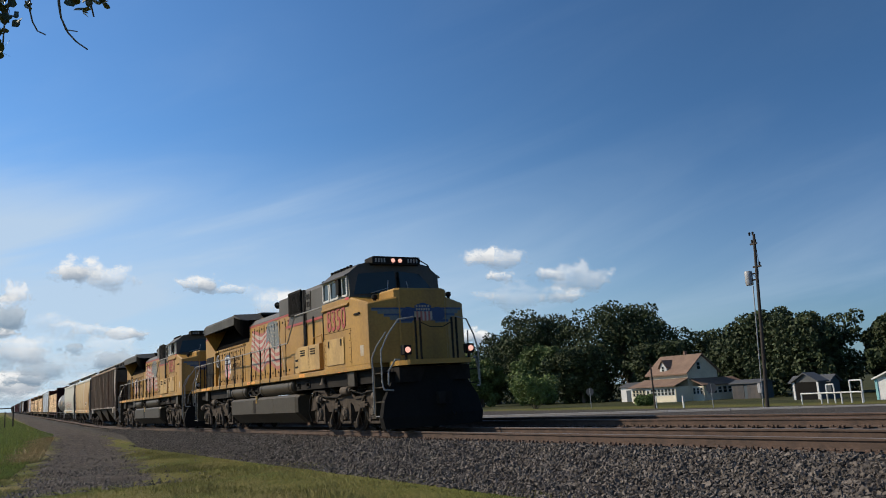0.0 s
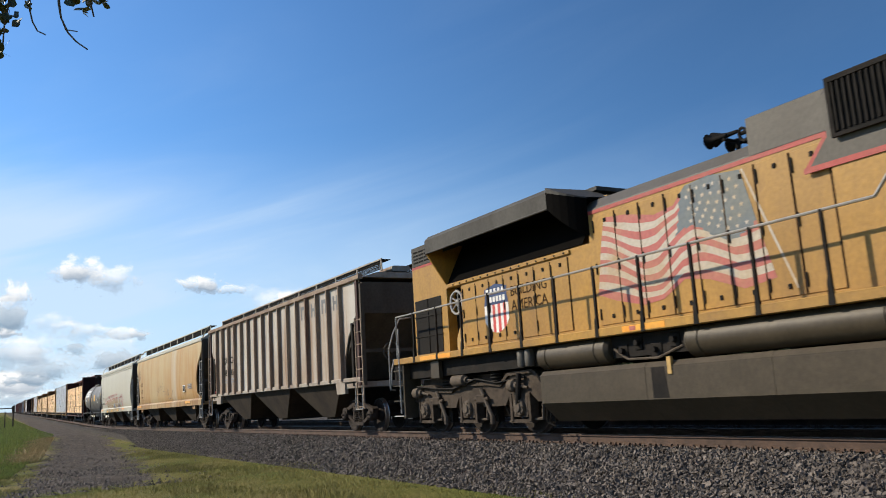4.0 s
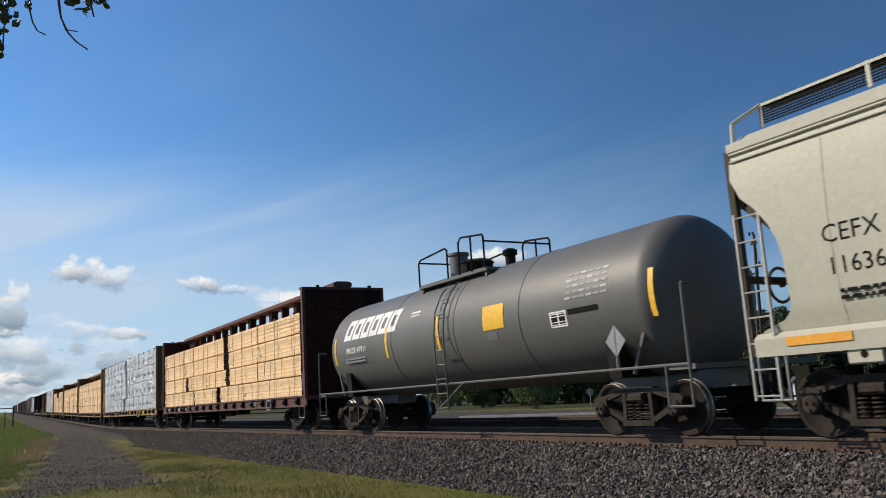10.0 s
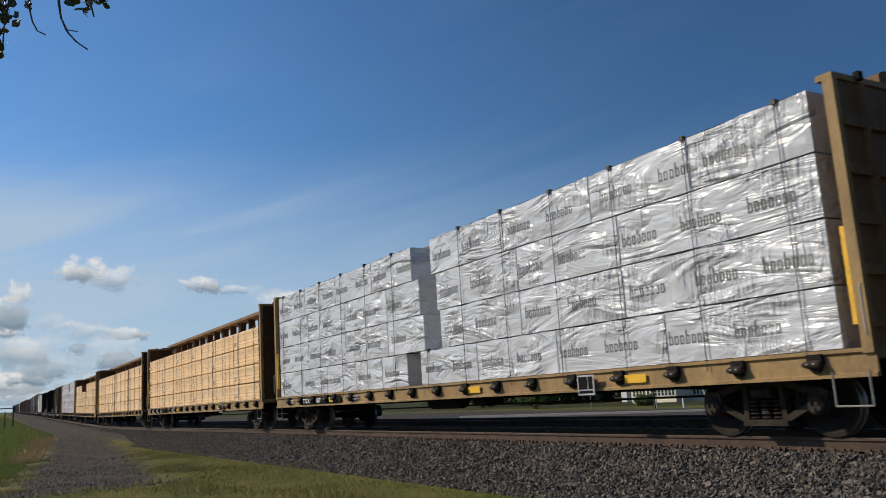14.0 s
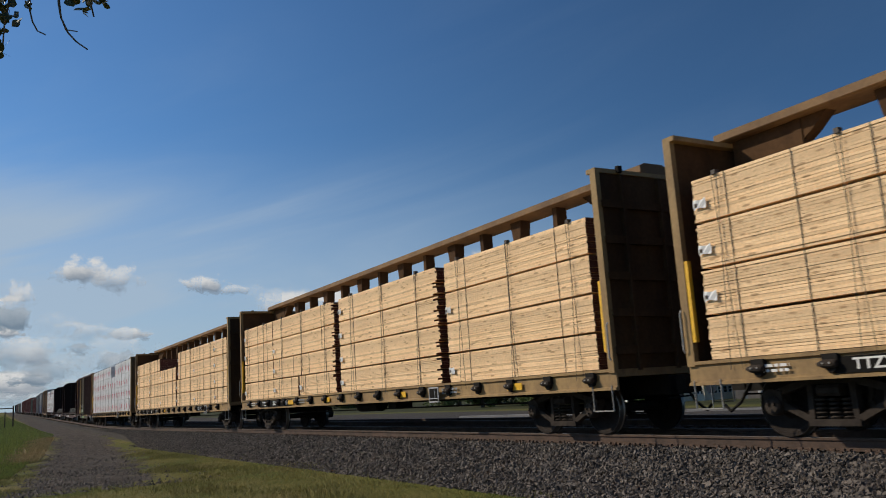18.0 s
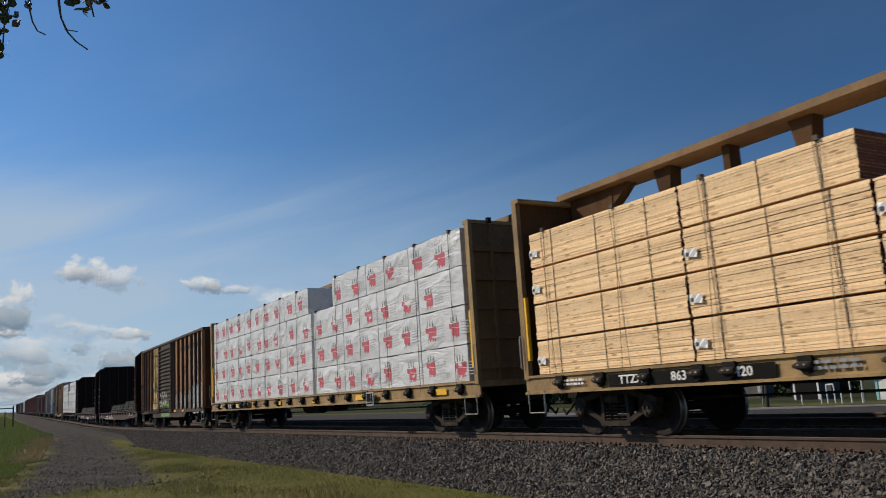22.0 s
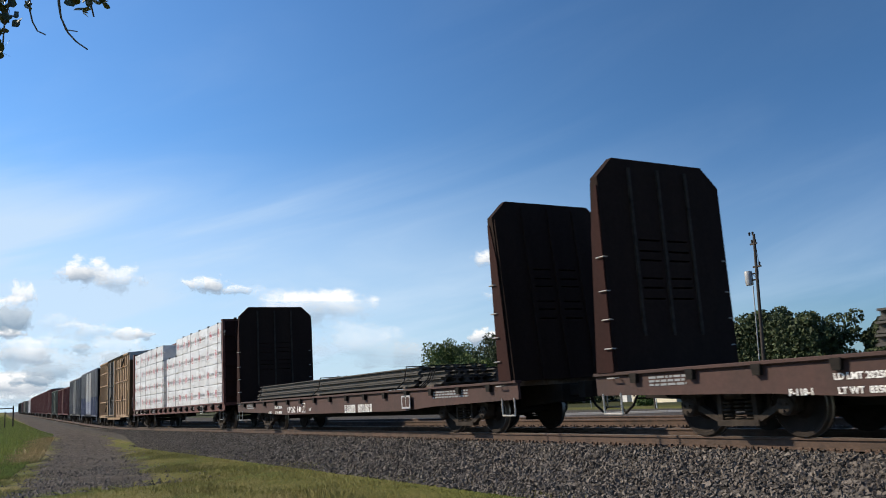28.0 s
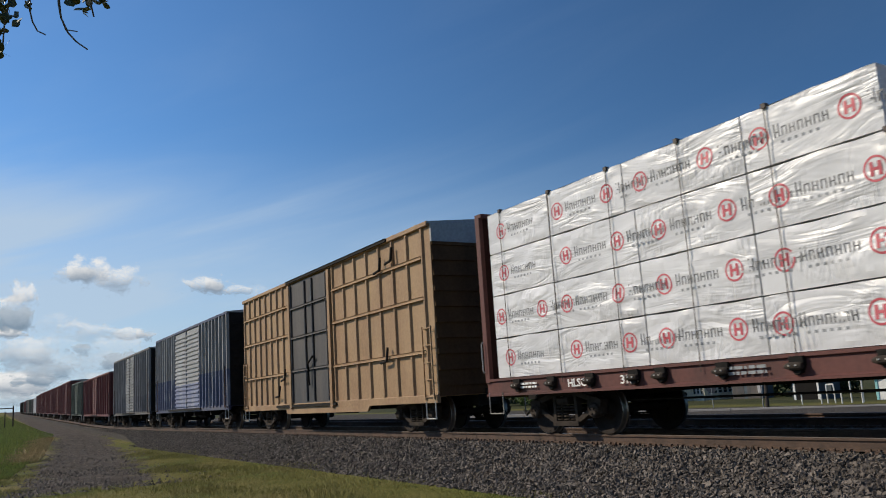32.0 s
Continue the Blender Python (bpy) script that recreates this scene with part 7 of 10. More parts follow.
def bundle_mesh(length, height, seed, ragged=False):
    """A banded pack of sawn boards, layer by layer."""
    key = (round(length, 2), round(height, 2), seed, ragged)
    if key in BUNDLES:
        return BUNDLES[key]
    r = random.Random(seed * 101 + int(length * 100) + int(height * 10))
    g = G()
    n = max(2, int(height / 0.042))
    t = height / n
    for k in range(n):
        a = r.uniform(0, 0.03) + (r.choice((0, 0, 0.06, 0.22)) if ragged else 0)
        b = r.uniform(0, 0.03)
        y = r.uniform(0, 0.012)
        z = k * t
        g0, g1 = (r.choice((0.0005, 0.0005, 0.001, 0.005)) for _ in range(2))
        x0, x1, y1 = -length / 2 + b, length / 2 - a, y + r.uniform(-0.006, 0.006)
        xm = r.uniform(-0.3, 0.3) * length
        ym, gm = -1.22 + (y + y1) / 2 + r.uniform(-0.004, 0.004), r.choice((0.0005, 0.003, 0.0005))
        g.loft([[(x, yy, z + gg), (x, 0.0, z + gg), (x, 0.0, z + t - gg), (x, yy, z + t - gg)] for x, yy, gg in ((x0, -1.22 + y, g0), (xm, ym, gm), (x1, -1.22 + y1, g1))])
        g.m[-2:] = [3, 3]
    for q in ((-0.32, 0.0, 0.32) if length > 3 else (-0.25, 0.25)):
        x = q * length
        g.box(x - 0.005, x + 0.005, -1.229, -1.221, 0, height + 0.003, 1)
    if seed != 2:
        q, z = -length / 2 + 0.03, height * 0.28
        pts = [[(q + 0.085 * i, -1.24 - 0.016 * ((i + j) % 2) - 0.004 * i, z + 0.07 * j + 0.012 * ((i * 2 + j) % 3)) for i in range(4)] for j in range(3)]
        for j in range(2):
            for i in range(3):
                g.face([pts[j][i], pts[j][i + 1], pts[j + 1][i + 1], pts[j + 1][i]], 2)
        g.box(q + 0.03, q + 0.08, -1.262, -1.258, z + 0.04, z + 0.1, 1)
    BUNDLES[key] = g.mesh("lumber_bundle", [M_LUMBER, M_STRAP, M_TAG, M_ENDSEAL])
    return BUNDLES[key]


def wrap_y(x, z, o):
    """The creased face of a wrapped pack."""
    d = 0.02 * noise.noise((x * 2.2 + z * 1.4 + o, o, z * 3.0))
    ridge = 1 - abs(noise.noise((x * 1.6 - z * 2.6 + o, o * 2, (x + z) * 0.5))) * 3.2
    fold = noise.noise((x * 0.7 + o, z * 0.9, o)) > 0.02
    return -1.224 + abs(d) - (0.02 * max(0.0, ridge) if fold else 0.0)


def wrapped_mesh(length, height, seed, material):
    key = ("wrap", round(length, 2), round(height, 2), seed, material.name)
    if key in BUNDLES:
        return BUNDLES[key]
    g = G()
    nx, nz = max(8, int(length / 0.1)), 10
    o = seed * 7.3

    def at(i, j):
        x, z = -length / 2 + length * i / nx, height * j / nz
        e = min(i, nx - i, j, nz - j)
        if j == nz:
            z += 0.018 * noise.noise((x * 1.9 + o, 3.1, o))
        return (x, wrap_y(x, z, o) if e else -1.216, z)

    for i in range(nx):
        for j in range(nz):
            g.face([at(i, j), at(i + 1, j), at(i + 1, j + 1), at(i, j + 1)])
    L = length / 2
    g.face([(-L, -1.22, height), (L, -1.22, height), (L, 0, height), (-L, 0, height)])
    g.face([(-L, -1.22, 0), (-L, -1.22, height), (-L, 0, height), (-L, 0, 0)])
    g.face([(L, -1.22, 0), (L, -1.22, height), (L, 0, height), (L, 0, 0)])
    g.face([(-L, -1.22, 0), (L, -1.22, 0), (L, 0, 0), (-L, 0, 0)])
    BUNDLES[key] = g.mesh("wrapped_bundle", material, True)
    return BUNDLES[key]


def print_mesh(kind, length, height, seed):
    """Print on a wrapped pack: emblem shapes and bars, no words."""
    key = ("print", kind, round(length, 2), round(height, 2), seed)
    if key in BUNDLES:
        return BUNDLES[key]
    r = random.Random(seed + int(length * 10))
    g = G()
    y = -1.247

    def bx(x0, x1, z0, z1, mi):
        g.face([(x0, y, z0), (x1, y, z0), (x1, y, z1), (x0, y, z1)], mi)

    x = -length / 2 + r.uniform(0.02, 0.3)
    h = height
    while x < length / 2 - 0.5:
        if kind == "pine":
            c = h * 0.12
            if r.random() < 0.3:
                c = h * 0.02
            sx = r.uniform(0.85, 1.1)
            g.face([(x, y, c + 0.3), (x + 0.14 * sx, y, c + 0.26), (x + 0.14 * sx, y, c + 0.39), (x, y, c + 0.41)], 0)
            g.face([(x + 0.13 * sx, y, c + 0.13), (x + 0.46 * sx, y, c + 0.1), (x + 0.48 * sx, y, c + 0.27), (x + 0.13 * sx, y, c + 0.3)], 0)
            g.face([(x + 0.13 * sx, y, c + 0.315), (x + 0.48 * sx, y, c + 0.285), (x + 0.47 * sx, y, c + 0.42), (x + 0.3 * sx, y, c + 0.4), (x + 0.13 * sx, y, c + 0.39)], 0)
            for a, w in ((0.17, 0.05), (0.3, 0.06), (0.4, 0.04)):
                bx(x + a * sx, x + (a + w) * sx, c + 0.07, c + 0.13, 0)
            bx(x + 0.1, x + 0.12, c + 0.02, c + 0.24, 1)
            for k in range(3):
                a, t = x + 0.1 + k * 0.13, c + 0.42 + 0.02 * (k % 2)
                for j in range(3):
                    g.face([(a - 0.035 + 0.008 * j, y - 0.001 * j, t + 0.045 * j), (a + 0.035 - 0.008 * j, y - 0.001 * j, t + 0.045 * j), (a, y - 0.001 * j, t + 0.045 * j + 0.075)], 2)
            for k in range(5):
                z = c + 0.12 + 0.065 * k
                g.face([(x + 0.53, y, z), (x + 0.9 - 0.04 * (k % 2), y, z + 0.015), (x + 0.9 - 0.04 * (k % 2), y, z + 0.035), (x + 0.53, y, z + 0.02)], 3)
            x += 1.08 + r.uniform(0, 0.25)
        elif kind == "ring":
            c = (x + 0.2, h * 0.5)
            for k in range(20):
                a0, a1 = k * 0.31416, (k + 1) * 0.31416
                g.face([(c[0] + 0.17 * math.cos(a0), y, c[1] + 0.17 * math.sin(a0)), (c[0] + 0.17 * math.cos(a1), y, c[1] + 0.17 * math.sin(a1)),
                        (c[0] + 0.14 * math.cos(a1), y, c[1] + 0.14 * math.sin(a1)), (c[0] + 0.14 * math.cos(a0), y, c[1] + 0.14 * math.sin(a0))], 0)
            for w in ((-0.08, -0.03, -0.09, 0.09), (0.03, 0.08, -0.09, 0.09), (-0.03, 0.03, -0.02, 0.02)):
                bx(c[0] + w[0], c[0] + w[1], c[1] + w[2], c[1] + w[3], 0)
            for k in range(7):
                a = x + 0.46 + k * 0.125
                t = c[1] + (0.12 if k == 0 else 0.06)
                bx(a, a + 0.022, c[1] - 0.07, t, 4)
                bx(a + 0.07, a + 0.088, c[1] - 0.07, t, 4)
                bx(a + 0.022, a + 0.07, c[1] - 0.01 if k % 2 == 0 else t - 0.018, c[1] + 0.006 if k % 2 == 0 else t, 4)
            for k in range(6):
                bx(x + 0.55 + k * 0.11, x + 0.6 + k * 0.11, c[1] - 0.17, c[1] - 0.13, 1)
            x += 1.4
        else:
            for k in range(7):
                a = x + k * 0.118
                t = h * (0.62 if k in (0, 3) else 0.52)
                bx(a, a + 0.03, h * 0.34, t, 4)
                bx(a + 0.06, a + 0.088, h * 0.35, h * 0.51, 4)
                bx(a + 0.03, a + 0.06, h * 0.34, h * 0.375, 4)
                bx(a + 0.03, a + 0.06, h * 0.485, h * 0.52, 4)
            bx(x + 0.1, x + 0.62, h * 0.7, h * 0.73, 3)
            x += 1.25 + r.uniform(0, 0.2)
    g.v = [(a, wrap_y(a, c, seed * 7.3) - 0.004 + (b - y), c) for a, b, c in g.v]
    BUNDLES[key] = g.mesh("print", [M_PRINTRED, M_PRINTGREY, M_PRINTGREEN, M_PRINTPALE, M_PRINTDARK])
    return BUNDLES[key]


WINCHES = [0.4 + 1.245 * k for k in range(-5, 9)] + [-9.77 + 1.113 * k for k in range(4)]


def build_centerbeam(front, rear, paint, label, marks, rows, load, z_rows, patches=(), plate_at=5.3, emblem_at=None, name_at=3.0, end_paint=None, group="centre-beam lumber cars"):
    """rows: for each layer from the floor, a list of (start, end) from the rear, as shares of the load's length; load: lumber or a wrap."""
    car, half = car_root("centerbeam_flatcar", front, rear, label, "freight car", group)
    part("deck", G().box(-half, half, -1.42, 1.42, 1.02, 1.15), paint, car)
    part("center_sill", G().prism([(-half, 0.66), (-half + 3, 0.68), (-half + 4.5, 0.74), (half - 4.5, 0.74), (half - 3, 0.68), (half, 0.66), (half, 1.0), (-half, 1.0)], -0.24, 0.24, "y"), M_DARK, car)
    for s in (-1, 1):
        part("side_sill", G().prism([(s * 1.42, 0.8), (s * 1.5, 0.8), (s * 1.5, 0.84), (s * 1.46, 0.86), (s * 1.46, 1.09), (s * 1.5, 1.11), (s * 1.5, 1.16), (s * 1.42, 1.16)], -half, half), paint, car)
        for x in WINCHES:
            if abs(x) > half - 0.55:
                continue
            # two cheek plates, a drum and its ratchet under the deck edge
            w = part("winch", G().prism([(x - 0.11, 1.12), (x + 0.11, 1.12), (x + 0.11, 1.0), (x + 0.06, 0.9), (x - 0.02, 0.87), (x - 0.1, 0.96)], *sorted((s * 1.46, s * 1.54)), "y"), M_DARK, car)
            part("drum", G().lathe([(0.0, x - 0.16), (0.025, x - 0.16), (0.055, x - 0.08), (0.055, x + 0.08), (0.04, x + 0.11), (0.0, x + 0.11)], (0, s * 1.56, 0.99), "x", 12), M_TRUCK, w)
            for dx in (-0.05, 0.05):
                part("bolt", G().rod((x + dx, s * 1.6, 1.0), (x + dx, s * 1.625, 1.0), 0.013, 6), M_STEP, w)
        for e in (-1, 1):
            part("step_stirrup", G().pipe([(e * (half - 0.1), s * 1.5, 0.88), (e * (half - 0.1), s * 1.5, 0.45), (e * (half - 0.6), s * 1.5, 0.45), (e * (half - 0.6), s * 1.5, 0.88)], 0.013), M_RAILBAR, car)
    for x in (-half + 3.2, half - 3.2, 0):
        part("cross_bearer", G().box(x - 0.12, x + 0.12, -1.4, 1.4, 0.76, 1.0), M_DARK, car)
    g = G().rod((-1.2, -0.7, 0.75), (0.2, -0.7, 0.75), 0.2, 14).box(1.0, 1.5, -0.9, -0.4, 0.6, 0.95).pipe([(-half + 3, -0.6, 0.6), (half - 3, -0.6, 0.62)], 0.02)
    part("brake_gear", g, M_DARK, car)
    for e in (-1, 1):
        g = G().box(e * (half - 0.1), e * (half - 0.04), -1.42, 1.42, 1.09, 4.66)
        # ends and posts take a darker paint that carries their shade
        face = end_paint or (M_DIMRED if paint is M_CBRED else M_DIMYEL)
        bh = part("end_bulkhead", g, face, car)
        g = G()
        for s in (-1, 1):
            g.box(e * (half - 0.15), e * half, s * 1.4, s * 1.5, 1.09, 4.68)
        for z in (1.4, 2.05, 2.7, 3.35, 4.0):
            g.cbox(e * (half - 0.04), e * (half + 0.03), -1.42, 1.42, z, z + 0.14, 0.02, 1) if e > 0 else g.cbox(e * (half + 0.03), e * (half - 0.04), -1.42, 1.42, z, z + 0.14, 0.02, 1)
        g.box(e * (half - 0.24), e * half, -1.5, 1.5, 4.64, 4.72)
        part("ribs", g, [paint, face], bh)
        if paint is not M_CBRED:
            for s in (-1, 1):
                part("reflector", G().box(*sorted((e * (half - 0.22), e * (half - 0.152))), *sorted((s * 1.42, s * 1.49)), 1.45, 2.7), M_CBYELB, bh, "yellow reflective strip")
        for y in (-0.95, -0.02, 0.9):
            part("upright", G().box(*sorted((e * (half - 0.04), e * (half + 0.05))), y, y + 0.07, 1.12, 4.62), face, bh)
        for s in (-1, 1):
            part("end_grab", G().box(*sorted((e * (half - 0.02), e * (half + 0.06))), s * 0.95 - 0.05, s * 0.95 + 0.05, 4.66, 4.78), M_DARK, bh)
        for s in (-1, 1):
            part("grab_irons", G().pipe([(e * (half - 0.02), s * 1.53, 1.3), (e * (half - 0.02), s * 1.56, 1.35), (e * (half - 0.02), s * 1.56, 1.9), (e * (half - 0.02), s * 1.53, 1.95)], 0.014), M_STEP, bh)
    part("top_chord", G().prism([(-0.34, 4.76), (-0.3, 4.74), (0.3, 4.74), (0.34, 4.76), (0.34, 4.88), (0.22, 4.93), (-0.22, 4.93), (-0.34, 4.88)], -half + 0.05, half - 0.05), paint if paint is M_CBRED else M_CBTOP, car)
    for e in (-1, 1):
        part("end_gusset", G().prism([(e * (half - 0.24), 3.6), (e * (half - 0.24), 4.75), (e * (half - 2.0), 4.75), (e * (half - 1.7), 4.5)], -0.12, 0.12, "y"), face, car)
    n = 15
    for k in range(1, n):
        x = -half + 2 * half * k / n
        w = 0.07 if k % 2 else 0.11
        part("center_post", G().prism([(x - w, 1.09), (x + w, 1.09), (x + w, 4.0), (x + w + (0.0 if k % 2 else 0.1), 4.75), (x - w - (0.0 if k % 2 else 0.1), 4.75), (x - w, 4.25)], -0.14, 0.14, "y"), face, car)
    part("center_panel", G().box(-half + 0.3, half - 0.3, -0.03, 0.03, 1.09, 3.2), paint, car)
    # the load, on both sides of the centre beam
    a0, a1 = -half + 0.42, half - 0.42
    for s in (-1, 1):
        turn = pose(0, 0, 0) if s < 0 else pose(0, 0, 0, 0, 0, 180)
        for j, row in enumerate(rows):
            z0, z1 = z_rows[j], z_rows[j + 1]
            for k, seg in enumerate(row):
                u0, u1 = a0 + (a1 - a0) * seg[0] + 0.012, a0 + (a1 - a0) * seg[1] - 0.012
                ln, ht = u1 - u0, z1 - z0 - (0.04 if load == "lumber" else 0.022)
                sd = (j * 3 + k * 2 + (len(marks) if s < 0 else 1)) % 4
                if load == "lumber":
                    me = bundle_mesh(ln, ht, sd, len(seg) > 2)
                    nm = "lumber_pack"
                else:
                    me = wrapped_mesh(ln, ht, sd, M_WRAPGREY if load == "grey" else M_WRAPWHITE)
                    nm = "wrapped_pack"
                o = new(nm, me)
                o.parent = car
                o["kind"] = "stuff"
                m = (u0 + u1) / 2
                o.matrix_basis = pose(m, s * 0.23, z0 + 0.02) @ turn
                if load != "lumber" and s < 0:
                    p = new("print", print_mesh({"grey": "grey", "pine": "pine", "ring": "ring"}[load], ln, ht, sd))
                    p.parent = o
        g = G()
        nn = 11 if load == "lumber" else 13
        top = z_rows[-1] + 0.03
        for k in range(nn):
            x = a0 + 0.5 + (a1 - a0 - 1.0) * k / (nn - 1)
            share = (x - a0) / (a1 - a0)
            high = [j for j, row in enumerate(rows) if any(q[0] <= share <= q[1] for q in row)]
            if not high:
                continue
            top = z_rows[max(high) + 1] + 0.03
            for d in ((-0.05, 0.055) if load == "lumber" else (0.0,)):
                g.rod((x + d * 2, s * 1.5, 1.0), (x - d, s * 1.482, top - 0.05), 0.0046 if load == "lumber" else 0.0075, 4)
            g.box(x - 0.045, x + 0.03, s * 1.4, s * 1.487, top - 0.06, top + 0.01)
        part("tie_down_cable", g, M_STRAP, car)["kind"] = "stuff"
    # lettering on the sill
    if marks:
        if paint is not M_CBRED:
            part("lettering_panel", G().box(-half + 2.45, -half + 5.85, -1.503, -1.5, 0.86, 1.07), M_BLACK, car, "black panel behind the car number")
        words(car, marks[0], -half + name_at, -1.506, 0.965, 0.2, M_WHITE, 1.1, 0.004)
        words(car, marks[1], -half + name_at + (1.37 if paint is M_CBRED else 1.07), -1.506, 0.965, 0.2, M_WHITE, 1.1, 0.004)
        if len(marks) > 2:
            words(car, marks[2], -half + name_at + 2.3, -1.506, 0.965, 0.2, M_WHITE, 1.1, 0.004)
        bars(car, -half + 1.2, -1.506, 1.0, 0.6, 2, M_WHITE, 0.04, 7)
        bars(car, -half + 6.2, -1.506, 1.0, 0.9, 2, M_PRINTGREY, 0.045, 9)
        bars(car, half - 5.9, -1.506, 1.0, 0.7, 2, M_PRINTGREY, 0.045, 11)
    for x in patches:
        part("reflector", G().box(x - 0.25, x + 0.25, -1.506, -1.5, 0.9, 1.04), M_CBYELB, car, "yellow reflective strip")
    if emblem_at is not None:
        x = emblem_at
        em = part("lettering_panel", G().box(x - 0.45, x + 0.7, -1.504, -1.46, 0.87, 1.08), M_BLACK, car, "black panel with a white owner's emblem")
        for k in range(3):
            a = x - 0.3 + k * 0.24
            part("emblem", G().prism([(a, 0.9), (a + 0.07, 0.9), (a + 0.16, 1.05), (a + 0.06, 1.05)], -1.508, -1.504, "y"), M_PRINTPALE, em)
    q = half - (3.4 if paint is M_CBRED else plate_at)
    plate = part("data_plate", G().box(q - 0.22, q + 0.22, -1.62, -1.6, 0.74, 1.09).box(q - 0.06, q + 0.06, -1.6, -1.5, 0.9, 1.0), M_PRINTPALE, car, "framed data plate")
    g = G()
    for a, b, z0, z1 in ((-0.19, 0.05, 0.84, 1.06), (0.07, 0.19, 0.84, 1.06), (-0.19, 0.19, 0.77, 0.82)):
        g.box(q + a, q + b, -1.624, -1.62, z0, z1)
    part("lettering_panel", g, M_BLACK, plate)["kind"] = "stuff"
    freight_truck(car, half - 2.05)
    freight_truck(car, -half + 2.05)
    couplers(car, half)
    return car


def cols(*cuts):
    return list(zip(cuts, cuts[1:]))


LZ = (1.15, 1.82, 2.52, 3.23, 3.93)
WZ = (1.15, 1.97, 2.86, 3.75, 4.62)


def build_bulkhead_flat(front, rear, marks, load_at, name_at):
    car, half = car_root("bulkhead_flatcar", front, rear, "brown bulkhead flatcar loaded with grey steel bars", "freight car", "bulkhead flatcars")
    part("deck", G().box(-half + 0.3, half - 0.3, -1.35, 1.35, 0.98, 1.08), M_TIE, car, "dark timber deck")
    for s in (-1, 1):
        part("side_sill", G().prism([(-half, 1.08), (half, 1.08), (half, 0.72), (half - 3.6, 0.64), (half - 5, 0.56), (-half + 5, 0.56), (-half + 3.6, 0.64), (-half, 0.72)], s * 1.36, s * 1.42, "y"), M_BRED, car)
        part("sill_flange", G().cbox(-half, half, s * 1.42 - 0.06, s * 1.42 + 0.1, 1.04, 1.1, 0.01), M_BRED, car)
        for k in range(15):
            x = -half + 1.0 + k * (2 * half - 2.0) / 14
            part("stake_pocket", G().prism([(x - 0.06, 0.9), (x + 0.06, 0.9), (x + 0.08, 1.06), (x - 0.08, 1.06)], s * 1.42, s * 1.5, "y"), M_DARK, car)
    part("center_sill", G().prism([(-half, 0.62), (-half + 4, 0.4), (half - 4, 0.4), (half, 0.62), (half, 0.98), (-half, 0.98)], -0.3, 0.3, "y"), M_DARK, car)
    for e in (-1, 1):
        # tapered box: wide at the foot, narrow at the top, with cut upper corners
        g = G()
        out = [(-1.47, 1.08), (-1.47, 4.56), (-1.08, 4.94), (1.2, 4.94), (1.62, 4.6), (1.62, 1.08)]
        lean = lambda z: half - 0.1 - 0.34 * (z - 1.08) / 3.87

        def wide(z):
            return [(-1.47 + max(0.0, z - 4.56) * 1.03), 1.62 - max(0.0, z - 4.6) * 1.24]

        def slab(g, z0, z1, a, b, mi=0):
            """A length of the wall between two heights, from y a to b (None: to its edge)."""
            p = []
            for z in (z0, z1):
                ya, yb = wide(z)
                ya, yb = (ya if a is None else a), (yb if b is None else b)
                p += [(e * (half - 0.58), ya, z), (e * lean(z), ya, z), (e * lean(z), yb, z), (e * (half - 0.58), yb, z)]
            g.hexa(p, mi)

        g = G()
        slots = (2.35, 2.55, 2.72, 3.05, 3.22, 3.42)
        zz = [1.08]
        for q in slots:
            slab(g, zz[-1], q, None, None)
            for a, b in ((None, -0.62), (-0.1, 0.1), (0.62, None)):
                slab(g, q, q + 0.035, a, b)
            zz.append(q + 0.035)
        slab(g, zz[-1], 4.56, None, None)
        slab(g, 4.56, 4.94, None, None)
        bh = part("end_bulkhead", g, M_BULKDARK, car, "tall tapered steel bulkhead with slots and cut corners")
        for s in (-1, 1):
            y = -1.475 if s < 0 else 1.625
            gu = G().prism([(e * (half - 0.56), 1.1), (e * (half - 0.12), 1.1), (e * lean(3.6), 3.6), (e * (half - 0.5), 4.4), (e * (half - 0.56), 4.4)], *sorted((y, y + s * 0.02)), "y")
            part("gusset", gu, M_DIMRED, bh, "brown side gusset")
        g = G()
        for y in (-1.44, -0.7, 0.0, 0.7, 1.4):
            z1 = 4.5 if abs(y) > 1 else 4.82
            g.hexa([(e * lean(1.1), y, 1.1), (e * lean(1.1) + e * 0.05, y, 1.1), (e * lean(1.1) + e * 0.05, y + 0.1, 1.1), (e * lean(1.1), y + 0.1, 1.1),
                    (e * lean(z1), y, z1), (e * lean(z1) + e * 0.05, y, z1), (e * lean(z1) + e * 0.05, y + 0.1, z1), (e * lean(z1), y + 0.1, z1)])
        part("ribs", g, M_BULKDARK, bh)
        for y in (-0.72, 0.0, 0.72):
            part("guide_rail", G().cbox(e * (half - 0.6) - 0.025, e * (half - 0.6) + 0.025, y - 0.03, y + 0.03, 1.7, 4.78, 0.008), M_TRUCK, bh)
        part("kick_plate", G().box(e * (half - 0.59) - 0.012, e * (half - 0.59) + 0.012, -1.44, 1.5, 1.1, 1.75), M_BULKDARK, bh)
        for s in (-1, 1):
            g = G()
            for z in (1.0, 1.5, 2.0, 2.5, 3.1):
                g.pipe([(e * (half - 0.42), s * 1.45, z), (e * (half - 0.42), s * 1.53, z), (e * (half - 0.62), s * 1.53, z), (e * (half - 0.62), s * 1.45, z)], 0.012)
            part("grab_irons", g, M_STEP, bh)
